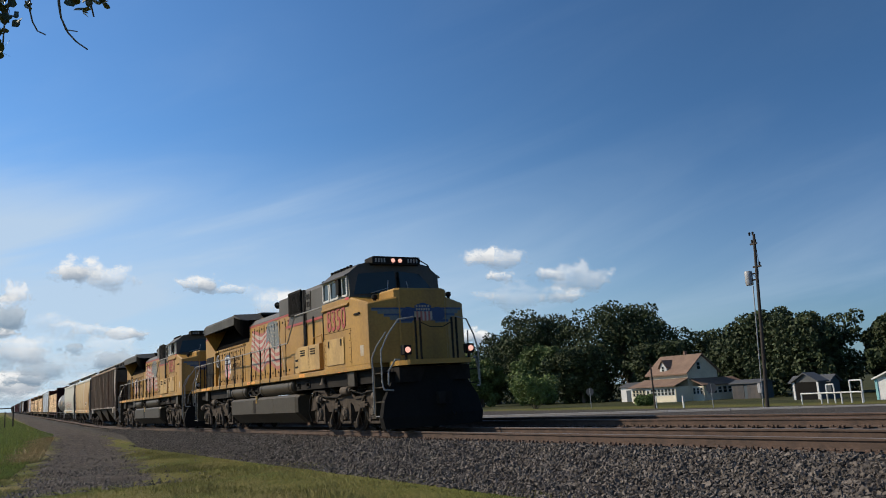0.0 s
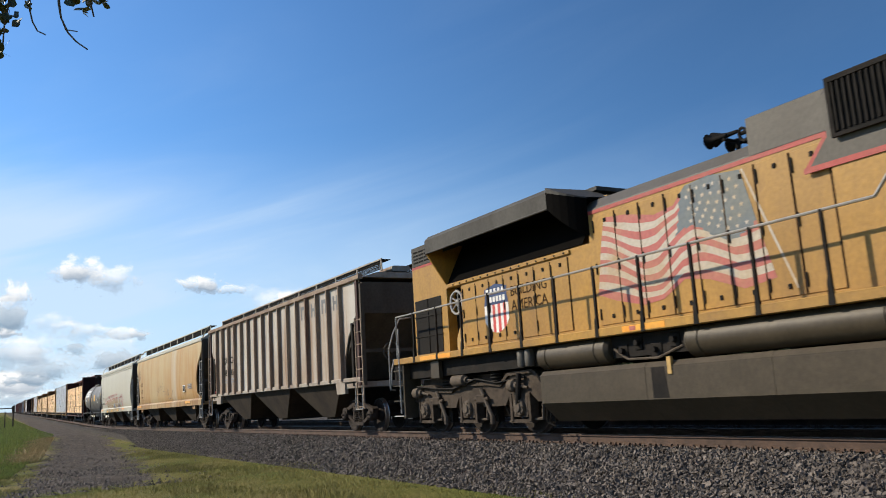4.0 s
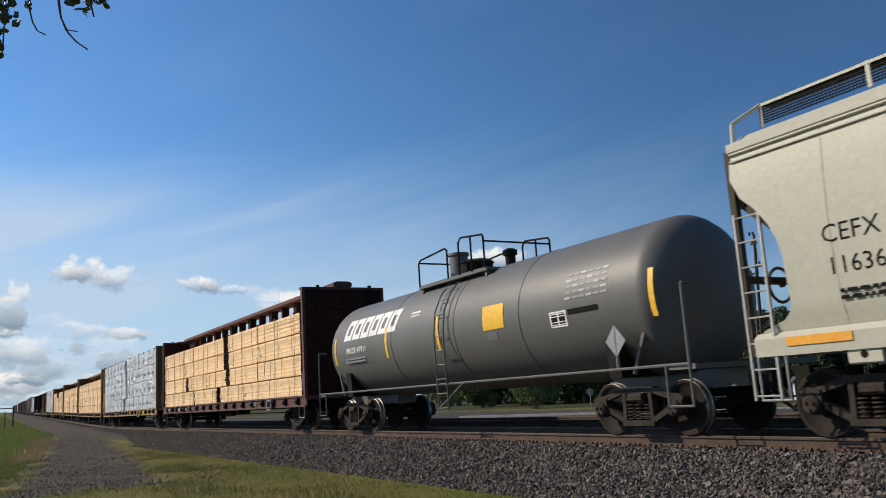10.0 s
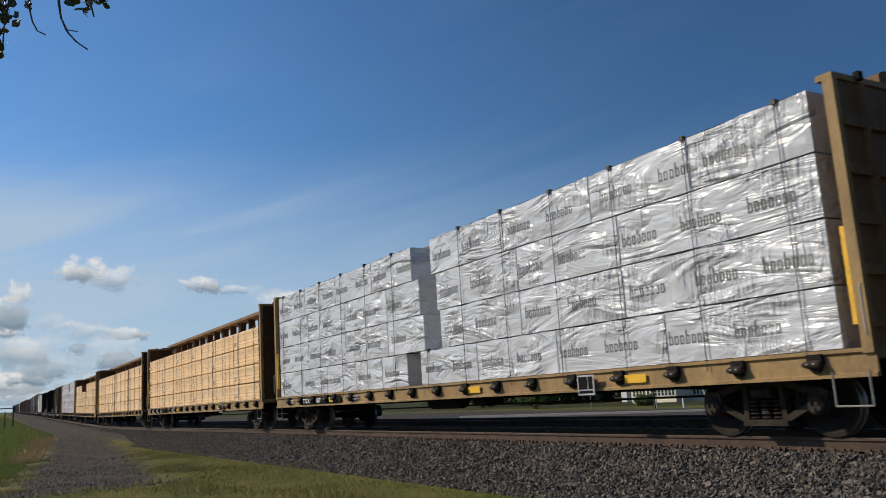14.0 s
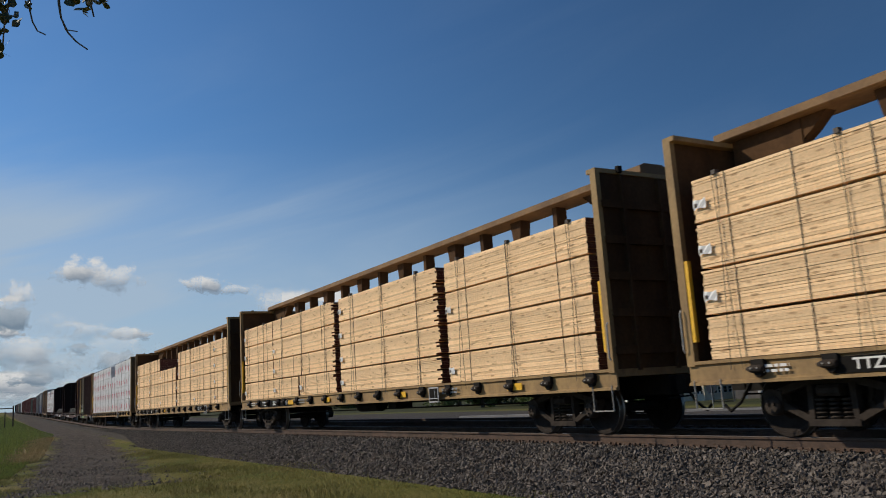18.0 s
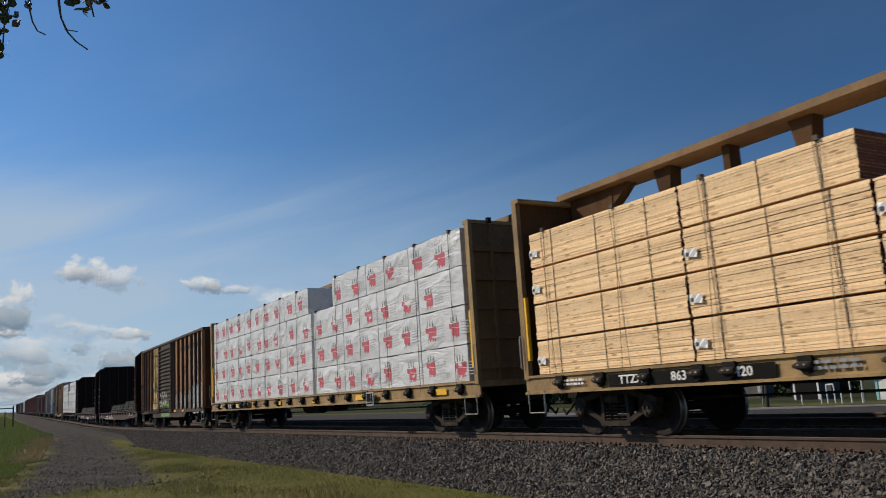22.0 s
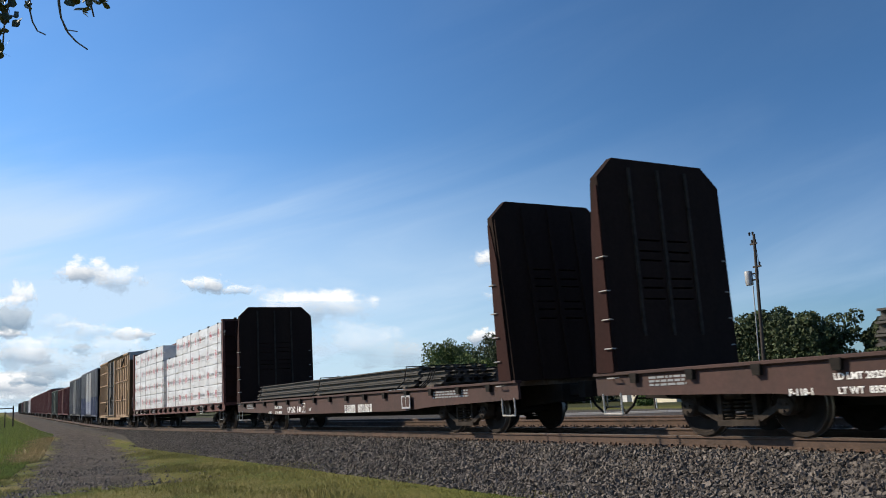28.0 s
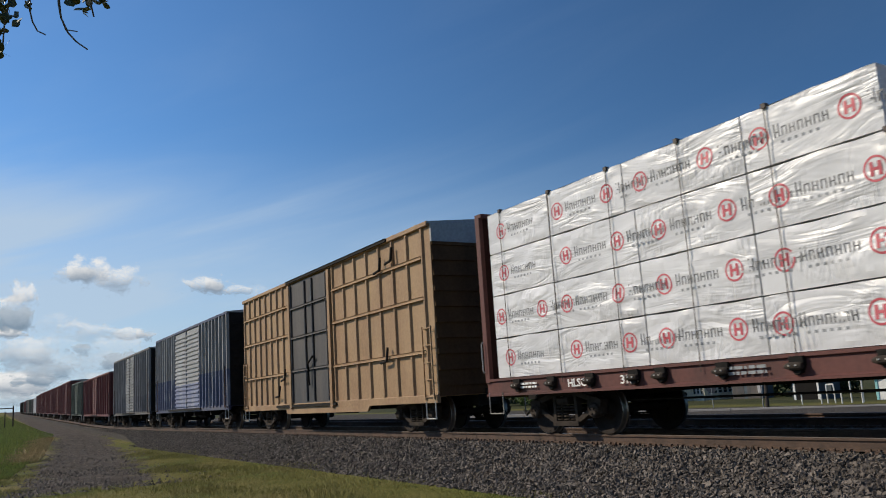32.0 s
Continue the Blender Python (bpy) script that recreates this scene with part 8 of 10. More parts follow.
            part("step_stirrup", G().pipe([(e * (half - 0.15), s * 1.42, 0.75), (e * (half - 0.15), s * 1.42, 0.4), (e * (half - 0.6), s * 1.42, 0.4), (e * (half - 0.6), s * 1.42, 0.75)], 0.018), M_STEP, car)
    # steel bars in layers on timber bearers
    r = random.Random(int(front))
    for lo, hi, layers in load_at:
        for j in range(layers):
            z = 1.16 + j * 0.165
            for k in range(9 - j // 2):
                y = -1.2 + 0.06 * j + k * 0.27
                d = r.uniform(0, 0.15)
                part("steel_bar", G().prism([(y, z), (y + 0.2, z), (y + 0.2, z + 0.03), (y + 0.13, z + 0.05), (y + 0.13, z + 0.11), (y + 0.2, z + 0.12), (y + 0.2, z + 0.15), (y, z + 0.15), (y, z + 0.12), (y + 0.07, z + 0.11), (y + 0.07, z + 0.05), (y, z + 0.03)], lo + d, hi - r.uniform(0, 0.3)), M_STEELBAR, car)
        for x in (lo + 0.6, (lo + hi) / 2, hi - 0.6):
            part("timber_bearer", G().cbox(x - 0.06, x + 0.06, -1.25, 1.25, 1.08, 1.16, 0.01), M_TIE, car)
            top = 1.16 + layers * 0.165
            part("tie_down_chain", G().pipe([(x, -1.5, 1.1), (x, -1.24, 1.3), (x, -1.15, top + 0.02), (x, 1.15, top + 0.02), (x, 1.24, 1.3), (x, 1.5, 1.1)], 0.014), M_DARK, car)
    words(car, "F-110-1", -half + 4.1, -1.425, 0.64, 0.125, M_WHITE, 1.0, 0.004)
    words(car, "LD LMT " + marks[0], -half + 5.0, -1.425, 0.82, 0.12, M_WHITE, 1.0, 0.004)
    words(car, "LT WT  " + marks[1], -half + 5.0, -1.425, 0.64, 0.12, M_WHITE, 1.0, 0.004)
    words(car, "UP 262", -half + 6.34, -1.425, 0.71, 0.27, M_WHITE, 0.95, 0.004)
    words(car, "60K", -half + 8.1, -1.425, 0.7, 0.12, M_WHITE, 1.0, 0.002)
    for a, b, c, d in ((0, 0.3, 0.62, 0.64), (0, 0.3, 0.9, 0.92), (0, 0.02, 0.62, 0.92), (0.28, 0.3, 0.62, 0.92), (0.1, 0.2, 0.68, 0.7), (0.1, 0.12, 0.7, 0.8), (0.1, 0.2, 0.8, 0.82), (-0.42, -0.38, 0.62, 0.82), (-0.28, -0.12, 0.64, 0.8)):
        part("lettering", G().box(-half + 7.35 + a, -half + 7.35 + b, -1.426, -1.42, c, d), M_WHITE, car)
    if name_at is not None:
        # the owner's name as plain white bars
        for k in range(12):
            if k == 5:
                continue
            x = name_at + k * 0.158
            em = part("emblem", G().box(x, x + 0.038, -1.426, -1.42, 0.56, 0.78).box(x + 0.075, x + 0.112, -1.426, -1.42, 0.56, 0.78).box(x + 0.038, x + 0.075, -1.426, -1.42, 0.74 if k % 2 else 0.56, 0.78 if k % 2 else 0.6), M_WHITE, car)
        pl = part("data_plate", G().box(4.85, 5.3, -1.5, -1.48, 0.62, 0.94), M_PRINTPALE, car, "framed data plate")
        part("lettering_panel", G().box(4.89, 5.07, -1.504, -1.5, 0.66, 0.9).box(5.1, 5.26, -1.504, -1.5, 0.66, 0.9), M_BRED, pl)
    bars(car, -half + 1.3, -1.425, 0.95, 0.8, 3, M_PRINTGREY, 0.035, 2)
    bars(car, half - 3.5, -1.425, 0.95, 1.6, 3, M_PRINTGREY, 0.035, 6)
    freight_truck(car, half - 2.7)
    freight_truck(car, -half + 2.7)
    couplers(car, half + 0.25)


def build_boxcar(front, rear, top, body, label, style, detail=True):
    car, half = car_root("boxcar", front, rear, label, "freight car", "boxcars")
    zs = 0.98 if style != "tan" else 0.86
    eave = top - 0.18
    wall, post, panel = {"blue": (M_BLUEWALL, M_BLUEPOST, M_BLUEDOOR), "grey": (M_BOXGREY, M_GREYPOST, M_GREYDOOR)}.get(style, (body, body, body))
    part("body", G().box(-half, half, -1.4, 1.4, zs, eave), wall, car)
    part("roof", G().prism([(-1.47, eave), (-1.47, eave + 0.05), (0, top), (1.47, eave + 0.05), (1.47, eave)], -half - 0.02, half + 0.02), M_GALV if style != "orange" else M_BRED, car)
    g = G()
    for k in range(12):
        x = -half + (k + 0.5) * 2 * half / 12
        g.hexa([(x - 0.04, -1.45, eave + 0.05), (x + 0.04, -1.45, eave + 0.05), (x + 0.04, 0, top), (x - 0.04, 0, top), (x - 0.04, -1.45, eave + 0.09), (x + 0.04, -1.45, eave + 0.09), (x + 0.04, 0, top + 0.04), (x - 0.04, 0, top + 0.04)])
        g.hexa([(x - 0.04, 0, top), (x + 0.04, 0, top), (x + 0.04, 1.45, eave + 0.05), (x - 0.04, 1.45, eave + 0.05), (x - 0.04, 0, top + 0.04), (x + 0.04, 0, top + 0.04), (x + 0.04, 1.45, eave + 0.09), (x - 0.04, 1.45, eave + 0.09)])
    part("roof_ribs", g, M_GALV if style != "orange" else M_BRED, car)
    # end walls are coloured darker than the sides, as if shaded
    ends = {"orange": M_DIMEND, "tan": M_DIMTAN, "blue": M_DARK, "grey": M_DARK}.get(style, body)
    spec = {"orange": (-4.05, 0.92), "tan": (-2.2, 1.4), "blue": (-2.6, 2.6), "grey": (-1.6, 1.6), "plain": (-1.5, 1.5)}[style]
    d0, d1 = spec
    for s in (-1, 1):
        part("side_sill", G().cbox(-half, half, s * 1.42 - 0.04, s * 1.42 + 0.06, zs - 0.14, zs + 0.06, 0.015), body if style != "orange" else M_BRED, car)
        part("top_chord", G().cbox(-half, half, s * 1.44 - 0.05, s * 1.44 + 0.05, eave - 0.06, eave + 0.06, 0.015), M_BRED if style == "orange" else body, car)
        if style == "orange":
            posts = [half - 0.08, 6.9, 6.13, 5.3, 4.32, 3.42, 2.42, 1.42, 1.12, -half + 0.06, -half + 0.8, -half + 1.45, -half + 2.3, -half + 3.2]
        elif style == "tan":
            posts = [d1 + 0.18 + k * (half - d1 - 0.55) / 7 for k in range(8)] + [d0 - 0.18 - k * (half + d0 - 0.3) / 8 for k in range(9)]
        else:
            m = 8 if style == "blue" else 7
            posts = [d1 + 0.1 + k * (half - d1 - 0.2) / m for k in range(m + 1)] + [d0 - 0.1 - k * (half + d0 - 0.2) / m for k in range(m + 1)]
        for x in posts:
            w = {"orange": 0.058, "tan": 0.07}.get(style, 0.1)
            d = {"tan": 0.06, "orange": 0.11}.get(style, 0.11)
            # orange car: inner posts go dark brown, their side shade put into colour
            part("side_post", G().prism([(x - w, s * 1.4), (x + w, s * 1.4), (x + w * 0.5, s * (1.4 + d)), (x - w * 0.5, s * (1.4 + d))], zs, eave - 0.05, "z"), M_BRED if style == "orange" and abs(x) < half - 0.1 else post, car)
        if style == "tan":
            for z in (zs + 1.05, zs + 2.35, zs + 3.35):
                for a, b in ((d1 + 0.1, half - 0.4), (-half + 0.1, d0 - 0.1)):
                    part("side_belt", G().cbox(a, b, s * 1.4, s * 1.47, z, z + 0.08, 0.02), body, car)
            for a, b, z0 in ((d1 + 0.1, half - 0.5, zs - 0.3),):
                part("sill_step", G().prism([(-3.0, zs), (half - 3.6, zs), (half - 3.9, zs - 0.28), (-2.7, zs - 0.28)], s * 1.4, s * 1.46, "y"), body, car)
        # door
        if style == "orange":
            dr = part("door", G().box(d0 + 2.0, d1, s * 1.4, s * 1.47, zs + 0.05, eave - 0.1), M_DOORRUST, car, "corrugated black sliding door")
            for x in (d0 + 1.95, d1 + 0.06):
                part("door_post", G().cbox(x - 0.08, x + 0.08, s * 1.4, s * 1.57, zs - 0.05, eave - 0.08, 0.02), M_DOORRUST, car)
            part("sill_plate", G().prism([(d0 - 0.4, zs - 0.1), (d1 + 3.2, zs - 0.1), (d1 + 2.7, zs - 0.36), (d0 - 0.1, zs - 0.36)], s * 1.4, s * 1.45, "y"), M_DOORRUST, car)
            for k in range(17):
                z = zs + 0.1 + k * (eave - zs - 0.3) / 17
                part("corrugation", G().prism([(s * 1.47, z), (s * 1.54, z + 0.04), (s * 1.54, z + 0.08), (s * 1.47, z + 0.11)], d0 + 2.05, d1 - 0.05), M_DOORRUST, dr)
            d2 = part("door", G().box(d0 + 0.1, d0 + 1.9, s * 1.4, s * 1.46, zs + 0.05, eave - 0.1), M_DOORYEL, car, "yellow plug door with peeling paint")
            for z in (zs + 0.5, zs + 1.2, zs + 1.9, zs + 2.6, zs + 3.2):
                part("door_rib", G().cbox(d0 + 0.15, d0 + 1.85, s * 1.46, s * 1.52, z, z + 0.09, 0.02), M_DOORYEL, d2)
            for x in (d0 + 0.3, d0 + 1.0, d0 + 1.65):
                part("lock_bar", G().rod((x, s * 1.53, zs + 0.1), (x, s * 1.53, eave - 0.15), 0.03, 6), M_DOORYEL, d2)
            for x, z, w in ((d0 + 0.35, zs + 1.35, 0.5), (d0 + 1.05, zs + 0.75, 0.45), (d0 + 0.3, zs + 0.15, 1.3)):
                part("lock_plate", G().cbox(x, x + w, s * 1.46, s * 1.55, z, z + 0.3, 0.03), M_DOORYEL, d2)
        else:
            dm = M_BOXDOOR if style == "tan" else panel
            dr = part("door", G().box(d0 + 0.08, d1 - 0.08, s * 1.4, s * 1.45, zs + 0.05, eave - 0.1), dm, car)
            g = G()
            if style == "tan":
                for x in (d0 + 0.15, (d0 + d1) / 2 - 0.3, (d0 + d1) / 2 + 0.35, d1 - 0.25):
                    g.rod((x, s * 1.48, zs + 0.1), (x, s * 1.48, eave - 0.15), 0.035, 6)
                for z in (zs + 1.1, zs + 2.2, zs + 3.2):
                    g.cbox(d0 + 0.1, d1 - 0.1, s * 1.45, s * 1.5, z, z + 0.07, 0.02)
                for x in (d0, d1):
                    part("door_post", G().cbox(x - 0.09, x + 0.09, s * 1.4, s * 1.53, zs - 0.1, eave - 0.1, 0.02), body, car)
                part("door_lever", G().pipe([((d0 + d1) / 2, s * 1.52, zs + 0.6), ((d0 + d1) / 2, s * 1.56, zs + 1.3), ((d0 + d1) / 2 + 0.45, s * 1.56, zs + 1.5)], 0.035), M_DARK, car)
                for x, z in ((half - 2.6, eave - 0.75), (half - 1.9, eave - 0.6), (half - 2.4, zs + 1.0), (d0 - 0.5, zs + 0.9), (d0 - 1.1, zs + 0.35)):
                    part("bracket", G().pipe([(x, s * 1.5, z + 0.35), (x, s * 1.54, z), (x - 0.35, s * 1.54, z - 0.04)], 0.035), M_DARK, car)
                part("roof_edge", G().cbox(d0 - 0.2, half - 2.2, s * 1.44, s * 1.52, eave - 0.04, eave + 0.05, 0.02), M_DARK, car)
            else:
                for k in range(18):
                    z = zs + 0.1 + k * (eave - zs - 0.3) / 18
                    g.prism([(s * 1.45, z), (s * 1.5, z + 0.03), (s * 1.5, z + 0.1), (s * 1.45, z + 0.13)], d0 + 0.12, d1 - 0.12)
                g.box((d0 + d1) / 2 - 0.04, (d0 + d1) / 2 + 0.04, s * 1.45, s * 1.52, zs + 0.05, eave - 0.1)
            part("door_ribs", g, dm, dr)
        part("door_track", G().cbox(d0 - 1.5, d1 + 0.3, s * 1.42, s * 1.52, zs - 0.06, zs + 0.02, 0.01), M_DARK, car)
        for e in (-1, 1):
            ladder(car, e * (half - 0.3), s * 1.49, zs - 0.05, zs + 1.7, 0.42, body if style == "tan" else M_BRED, 5)
            part("step_stirrup", G().pipe([(e * (half - 0.1), s * 1.45, zs - 0.1), (e * (half - 0.1), s * 1.45, zs - 0.5), (e * (half - 0.55), s * 1.45, zs - 0.5), (e * (half - 0.55), s * 1.45, zs - 0.1)], 0.018), M_STEP, car)
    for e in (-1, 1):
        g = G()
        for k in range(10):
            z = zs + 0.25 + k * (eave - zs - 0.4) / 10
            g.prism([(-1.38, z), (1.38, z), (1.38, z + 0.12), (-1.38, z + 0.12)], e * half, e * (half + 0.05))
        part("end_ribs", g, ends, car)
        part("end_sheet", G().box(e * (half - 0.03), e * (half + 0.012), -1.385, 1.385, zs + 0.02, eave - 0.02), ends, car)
        if style == "tan":
            part("end_cap", G().box(e * half, e * (half + 0.06), -1.4, 1.4, eave - 0.45, eave), M_GALV, car)
    part("center_sill", G().box(-half, half, -0.3, 0.3, 0.6, zs), M_DARK, car)
    for x in (-half + 3.4, -1.0, 1.0, half - 3.4):
        part("cross_bearer", G().box(x - 0.1, x + 0.1, -1.35, 1.35, 0.65, zs), M_DARK, car)
    part("air_reservoir", G().rod((0.2, -0.8, 0.72), (1.6, -0.8, 0.72), 0.2, 12), M_DARK, car)
    freight_truck(car, half - 1.8)
    freight_truck(car, -half + 1.8)
    couplers(car, half)
    return car, half


def dress_orange(car, half):
    y = -1.406
    for t, x, z, sz in (("The nationwide boxcar pool", 4.66, 4.1, 0.52), ("next", 3.86, 3.14, 0.28), ("load", 3.86, 2.9, 0.28), ("any", 6.55, 3.2, 0.3), ("road", 6.58, 2.93, 0.3)):
        me = text_mesh(t, sz, M_GRAFBLACK, 0.98, 0.004)
        me.transform(Matrix(((1, 0.2, 0, 0), (0, 1, 0, 0), (0, 0, 1, 0), (0, 0, 0, 1))))
        me.transform(pose(x, y, z, 90, 0, 0))
        part("lettering", me, None, car)
    g = G()
    # faded crossed arrows
    g.face([(a, y + 0.002, b) for a, b in ((4.9, 3.0), (5.45, 2.5), (6.25, 2.75), (6.2, 3.3), (5.55, 3.45))], 1)
    for a, b in (((4.75, 3.47), (5.3, 3.2)), ((6.05, 3.62), (5.63, 3.3)), ((4.8, 2.25), (5.4, 2.72)), ((5.75, 2.66), (6.35, 2.4)), ((5.5, 3.2), (5.55, 2.7))):
        stroke(g, [a, b], 0.15, y, 0)
    part("emblem", g, [M_FADEBLUE2, M_FADEORG], car, "faded crossed arrows emblem")
    r = random.Random(12)
    # a worn row of thin letters, then fat bubble letters that overlap
    g = G()
    edge = [(1.45, 1.75)]
    while edge[-1][0] < 4.7:
        edge.append((edge[-1][0] + r.uniform(0.12, 0.3), r.uniform(1.72, 1.95) + 0.04 * edge[-1][0]))
    for (ax, az), (bx, bz) in zip(edge, edge[1:]):
        g.face([(ax, -1.4045, 0.98), (bx, -1.4045, 0.98), (bx, -1.4045, bz), (ax, -1.4045, az)], 2)
    stroke(g, edge, 0.05, -1.406, 0)
    for k in range(46):
        a, b = 1.5 + 3.2 * k / 46 + r.uniform(-0.05, 0.05), r.uniform(1.0, 1.35)
        t, lean = r.uniform(0.3, 0.6), r.uniform(-0.12, 0.12)
        p = [(a, b), (a + lean * 0.4, b + t * 0.5), (a + lean, b + t), (a + lean + r.uniform(0.02, 0.16), b + t * r.uniform(0.6, 1.0))]
        stroke(g, p, 0.075, -1.407 - 0.0002 * k, 0)
        stroke(g, p, 0.045, -1.4075 - 0.0002 * k, 1 if k % 3 else 3)
    d = -1.42
    for cx, cz, rx, rz, lobes in ((5.2, 1.72, 0.36, 0.42, 2), (5.55, 1.28, 0.5, 0.36, 3), (5.9, 1.8, 0.34, 0.5, 2), (5.75, 1.0, 0.6, 0.22, 4), (6.45, 1.5, 0.42, 0.55, 3), (6.3, 1.02, 0.4, 0.26, 2), (6.78, 1.86, 0.3, 0.42, 2), (7.1, 1.3, 0.4, 0.45, 3), (7.32, 1.82, 0.36, 0.46, 2), (7.3, 1.05, 0.38, 0.28, 3)):
        ring = [(cx + rx * (1 + 0.07 * math.sin(lobes * t)) * math.cos(t), cz + rz * (1 + 0.07 * math.cos(lobes * t)) * math.sin(t)) for t in [i * 2 * math.pi / 28 for i in range(28)]]
        ring = [(min(a, 7.7), b) for a, b in ring]
        g.face([(cx + (a - cx) * 1.14 if a < 7.6 else a, d, cz + (b - cz) * 1.1) for a, b in ring], 3)
        g.face([(cx + (a - cx) * 1.07 if a < 7.6 else a, d - 0.0006, cz + (b - cz) * 1.05) for a, b in ring], 0)
        g.face([(a, d - 0.0012, b) for a, b in ring], 1)
        for i in range(2):
            a0, b0 = cx + rx * r.uniform(-0.4, 0.3), cz + rz * r.uniform(-0.3, 0.1)
            stroke(g, [(a0, b0), (a0 + 0.05, b0 + rz * 0.4), (a0 + 0.1, b0 + rz * 0.6)], 0.04, d - 0.0018, 0)
        d -= 0.0022
    part("graffiti", g, [M_GRAFBLACK, M_GRAFSILVER, M_GRAFBROWN, M_GRAFBLUE], car, "fat silver graffiti letters outlined in black")["kind"] = "stuff"
    g = G()
    for k in range(14):
        x = -1.75 + (k % 7) * 0.26
        z = 1.25 + (k // 7) * 0.4
        stroke(g, [(x + r.uniform(0, 0.25), z + r.uniform(0, 0.35)) for _ in range(4)], 0.07, -1.54, 0)
    for k in range(9):
        x = -1.9 + k * 0.27
        stroke(g, [(x, 1.12 + r.uniform(0, 0.5)), (x + 0.1, 1.3), (x + 0.24, 1.1 + r.uniform(0, 0.3))], 0.13, -1.538, 1)
    for x, w in ((-1.9, 0.7), (-1.1, 0.45), (-0.6, 0.8)):
        g.face([(x, -1.453, 0.66), (x + w, -1.453, 0.66), (x + w + 0.05, -1.453, 0.86), (x - 0.04, -1.453, 0.85)], 1)
    part("graffiti", g, [M_GRAFSILVER, M_GRAFGREEN], car, "white and green graffiti on the door")["kind"] = "stuff"
    g = G()
    for i in range(26):
        a, b = r.uniform(-half + 0.2, half - 0.4), r.uniform(1.1, 4.0)
        if -4.0 < a < 0.6:
            a = -half + r.uniform(0.2, 3.2)
        w, h = r.uniform(0.03, 0.22), r.uniform(0.03, 0.3)
        g.face([(a, -1.404, b), (a + w, -1.404, b + r.uniform(-0.03, 0.03)), (a + w * r.uniform(0.5, 1), -1.404, b + h), (a + w * 0.2, -1.404, b + h * 0.8)], i % 2)
    g.face([(-half + 0.2, -1.403, 2.05), (-half + 2.9, -1.403, 2.0), (-half + 3.1, -1.403, 2.5), (-half + 0.2, -1.403, 2.55)], 0)
    # worn-out older lettering and a scrawled blue corner at the rear
    for x, z, w, h in ((0.95, 2.7, 0.42, 0.75), (1.6, 2.75, 0.6, 0.5), (2.5, 2.7, 0.62, 0.45), (1.65, 3.3, 0.3, 0.5), (2.45, 1.1, 0.7, 0.75), (1.6, 1.05, 0.6, 0.9), (0.12, 2.75, 0.5, 0.2)):
        q = -half + x
        g.face([(q, -1.405, z), (q + w, -1.405, z + 0.04), (q + w * 0.9, -1.405, z + h), (q + w * 0.08, -1.405, z + h * 0.9)], 2)
    for x in (0.14, 0.9):
        g.face([(-half + x, -1.405, 1.0), (-half + x + 0.52, -1.405, 1.0), (-half + x + 0.48, -1.405, 1.8), (-half + x + 0.04, -1.405, 1.75)], 3)
    part("rust_patch", g, [M_GRAFBROWN, M_RUSTGREY, M_WORN, M_GRAFBLUE], car, "rust and worn grey patches")["kind"] = "stuff"
    g = G()
    for x in (1.5, 3.3, 0.2, -3.4):
        g.box(x, x + 0.4, -1.486, -1.48, 0.88, 0.99)
    part("reflector", g, M_CBYELB, car, "yellow reflective strip")


build_ribbed_hopper(-64.1, -80.8)
build_smooth_hopper(-82.05, -98.7, M_HOPTAN, "tan covered hopper car with rust-orange staining", ("CEFX", "13476"), False)
build_smooth_hopper(-100.5, -116.35, M_HOPCREAM, "cream covered hopper car with red graffiti along its side", ("CEFX", "11636"), True)
build_tank(-117.45, -132.9)
build_centerbeam(-134.0, -156.2, M_CBRED, "dark red centre-beam flatcar stacked with bare yellow lumber", ("NOKL", "735", "464"),
                 [[(0, .19), (.19, .305), (.312, .505, 1), (.53, .69), (.69, 1)], [(0, .235, 1), (.255, .42), (.42, .575, 1), (.6, .82), (.82, 1)],
                  [(0, .215), (.215, .305), (.305, .56), (.595, .79), (.79, 1)], [(0, .09), (.09, .19), (.19, .305), (.305, .56), (.59, .785), (.785, 1)]], "lumber", LZ, name_at=4.1)
build_centerbeam(-157.85, -180.2, M_CBYEL, "yellow centre-beam flatcar stacked with silver-grey wrapped lumber", ("TTZX", "857", "078"),
                 [cols(0, .1, .2, .3, .38, .448) + cols(.48, .6, .73, .86, 1), cols(0, .13, .27, .4, .493) + cols(.53, .68, .82, 1), cols(0, .13, .27, .4, .486) + cols(.525, .68, .82, 1), cols(0, .12, .24, .36, .47) + cols(.515, .66, .79, .9, 1)], "grey", WZ, patches=(-6, 2, 7), end_paint=M_CBTOP)
build_centerbeam(-181.8, -203.95, M_CBYEL, "yellow centre-beam flatcar stacked with evenly cut bare lumber", ("TTZX", "8642"),
                 [cols(0, .17, .34, .51, .68, .84, 1)] * 2 + [cols(0, .17, .34, .5, .68, .84, 1)] * 2, "lumber", LZ, patches=(-3, 5))
build_centerbeam(-205.6, -227.55, M_CBYEL, "yellow centre-beam flatcar with lumber stacks split by ragged board ends", ("TTZX", "855", "163"),
                 [[(0, .165), (.165, .285), (.29, .44, 1), (.455, .74, 1), (.755, 1)], [(0, .165), (.165, .3), (.3, .44, 1), (.455, .74, 1), (.755, 1)],
                  [(0, .165), (.165, .44, 1), (.455, .74, 1), (.755, 1)], [(0, .165), (.165, .44, 1), (.455, .74, 1), (.755, 1)]], "lumber", LZ, patches=(-5.2, -2, 3, 8), plate_at=6.1)
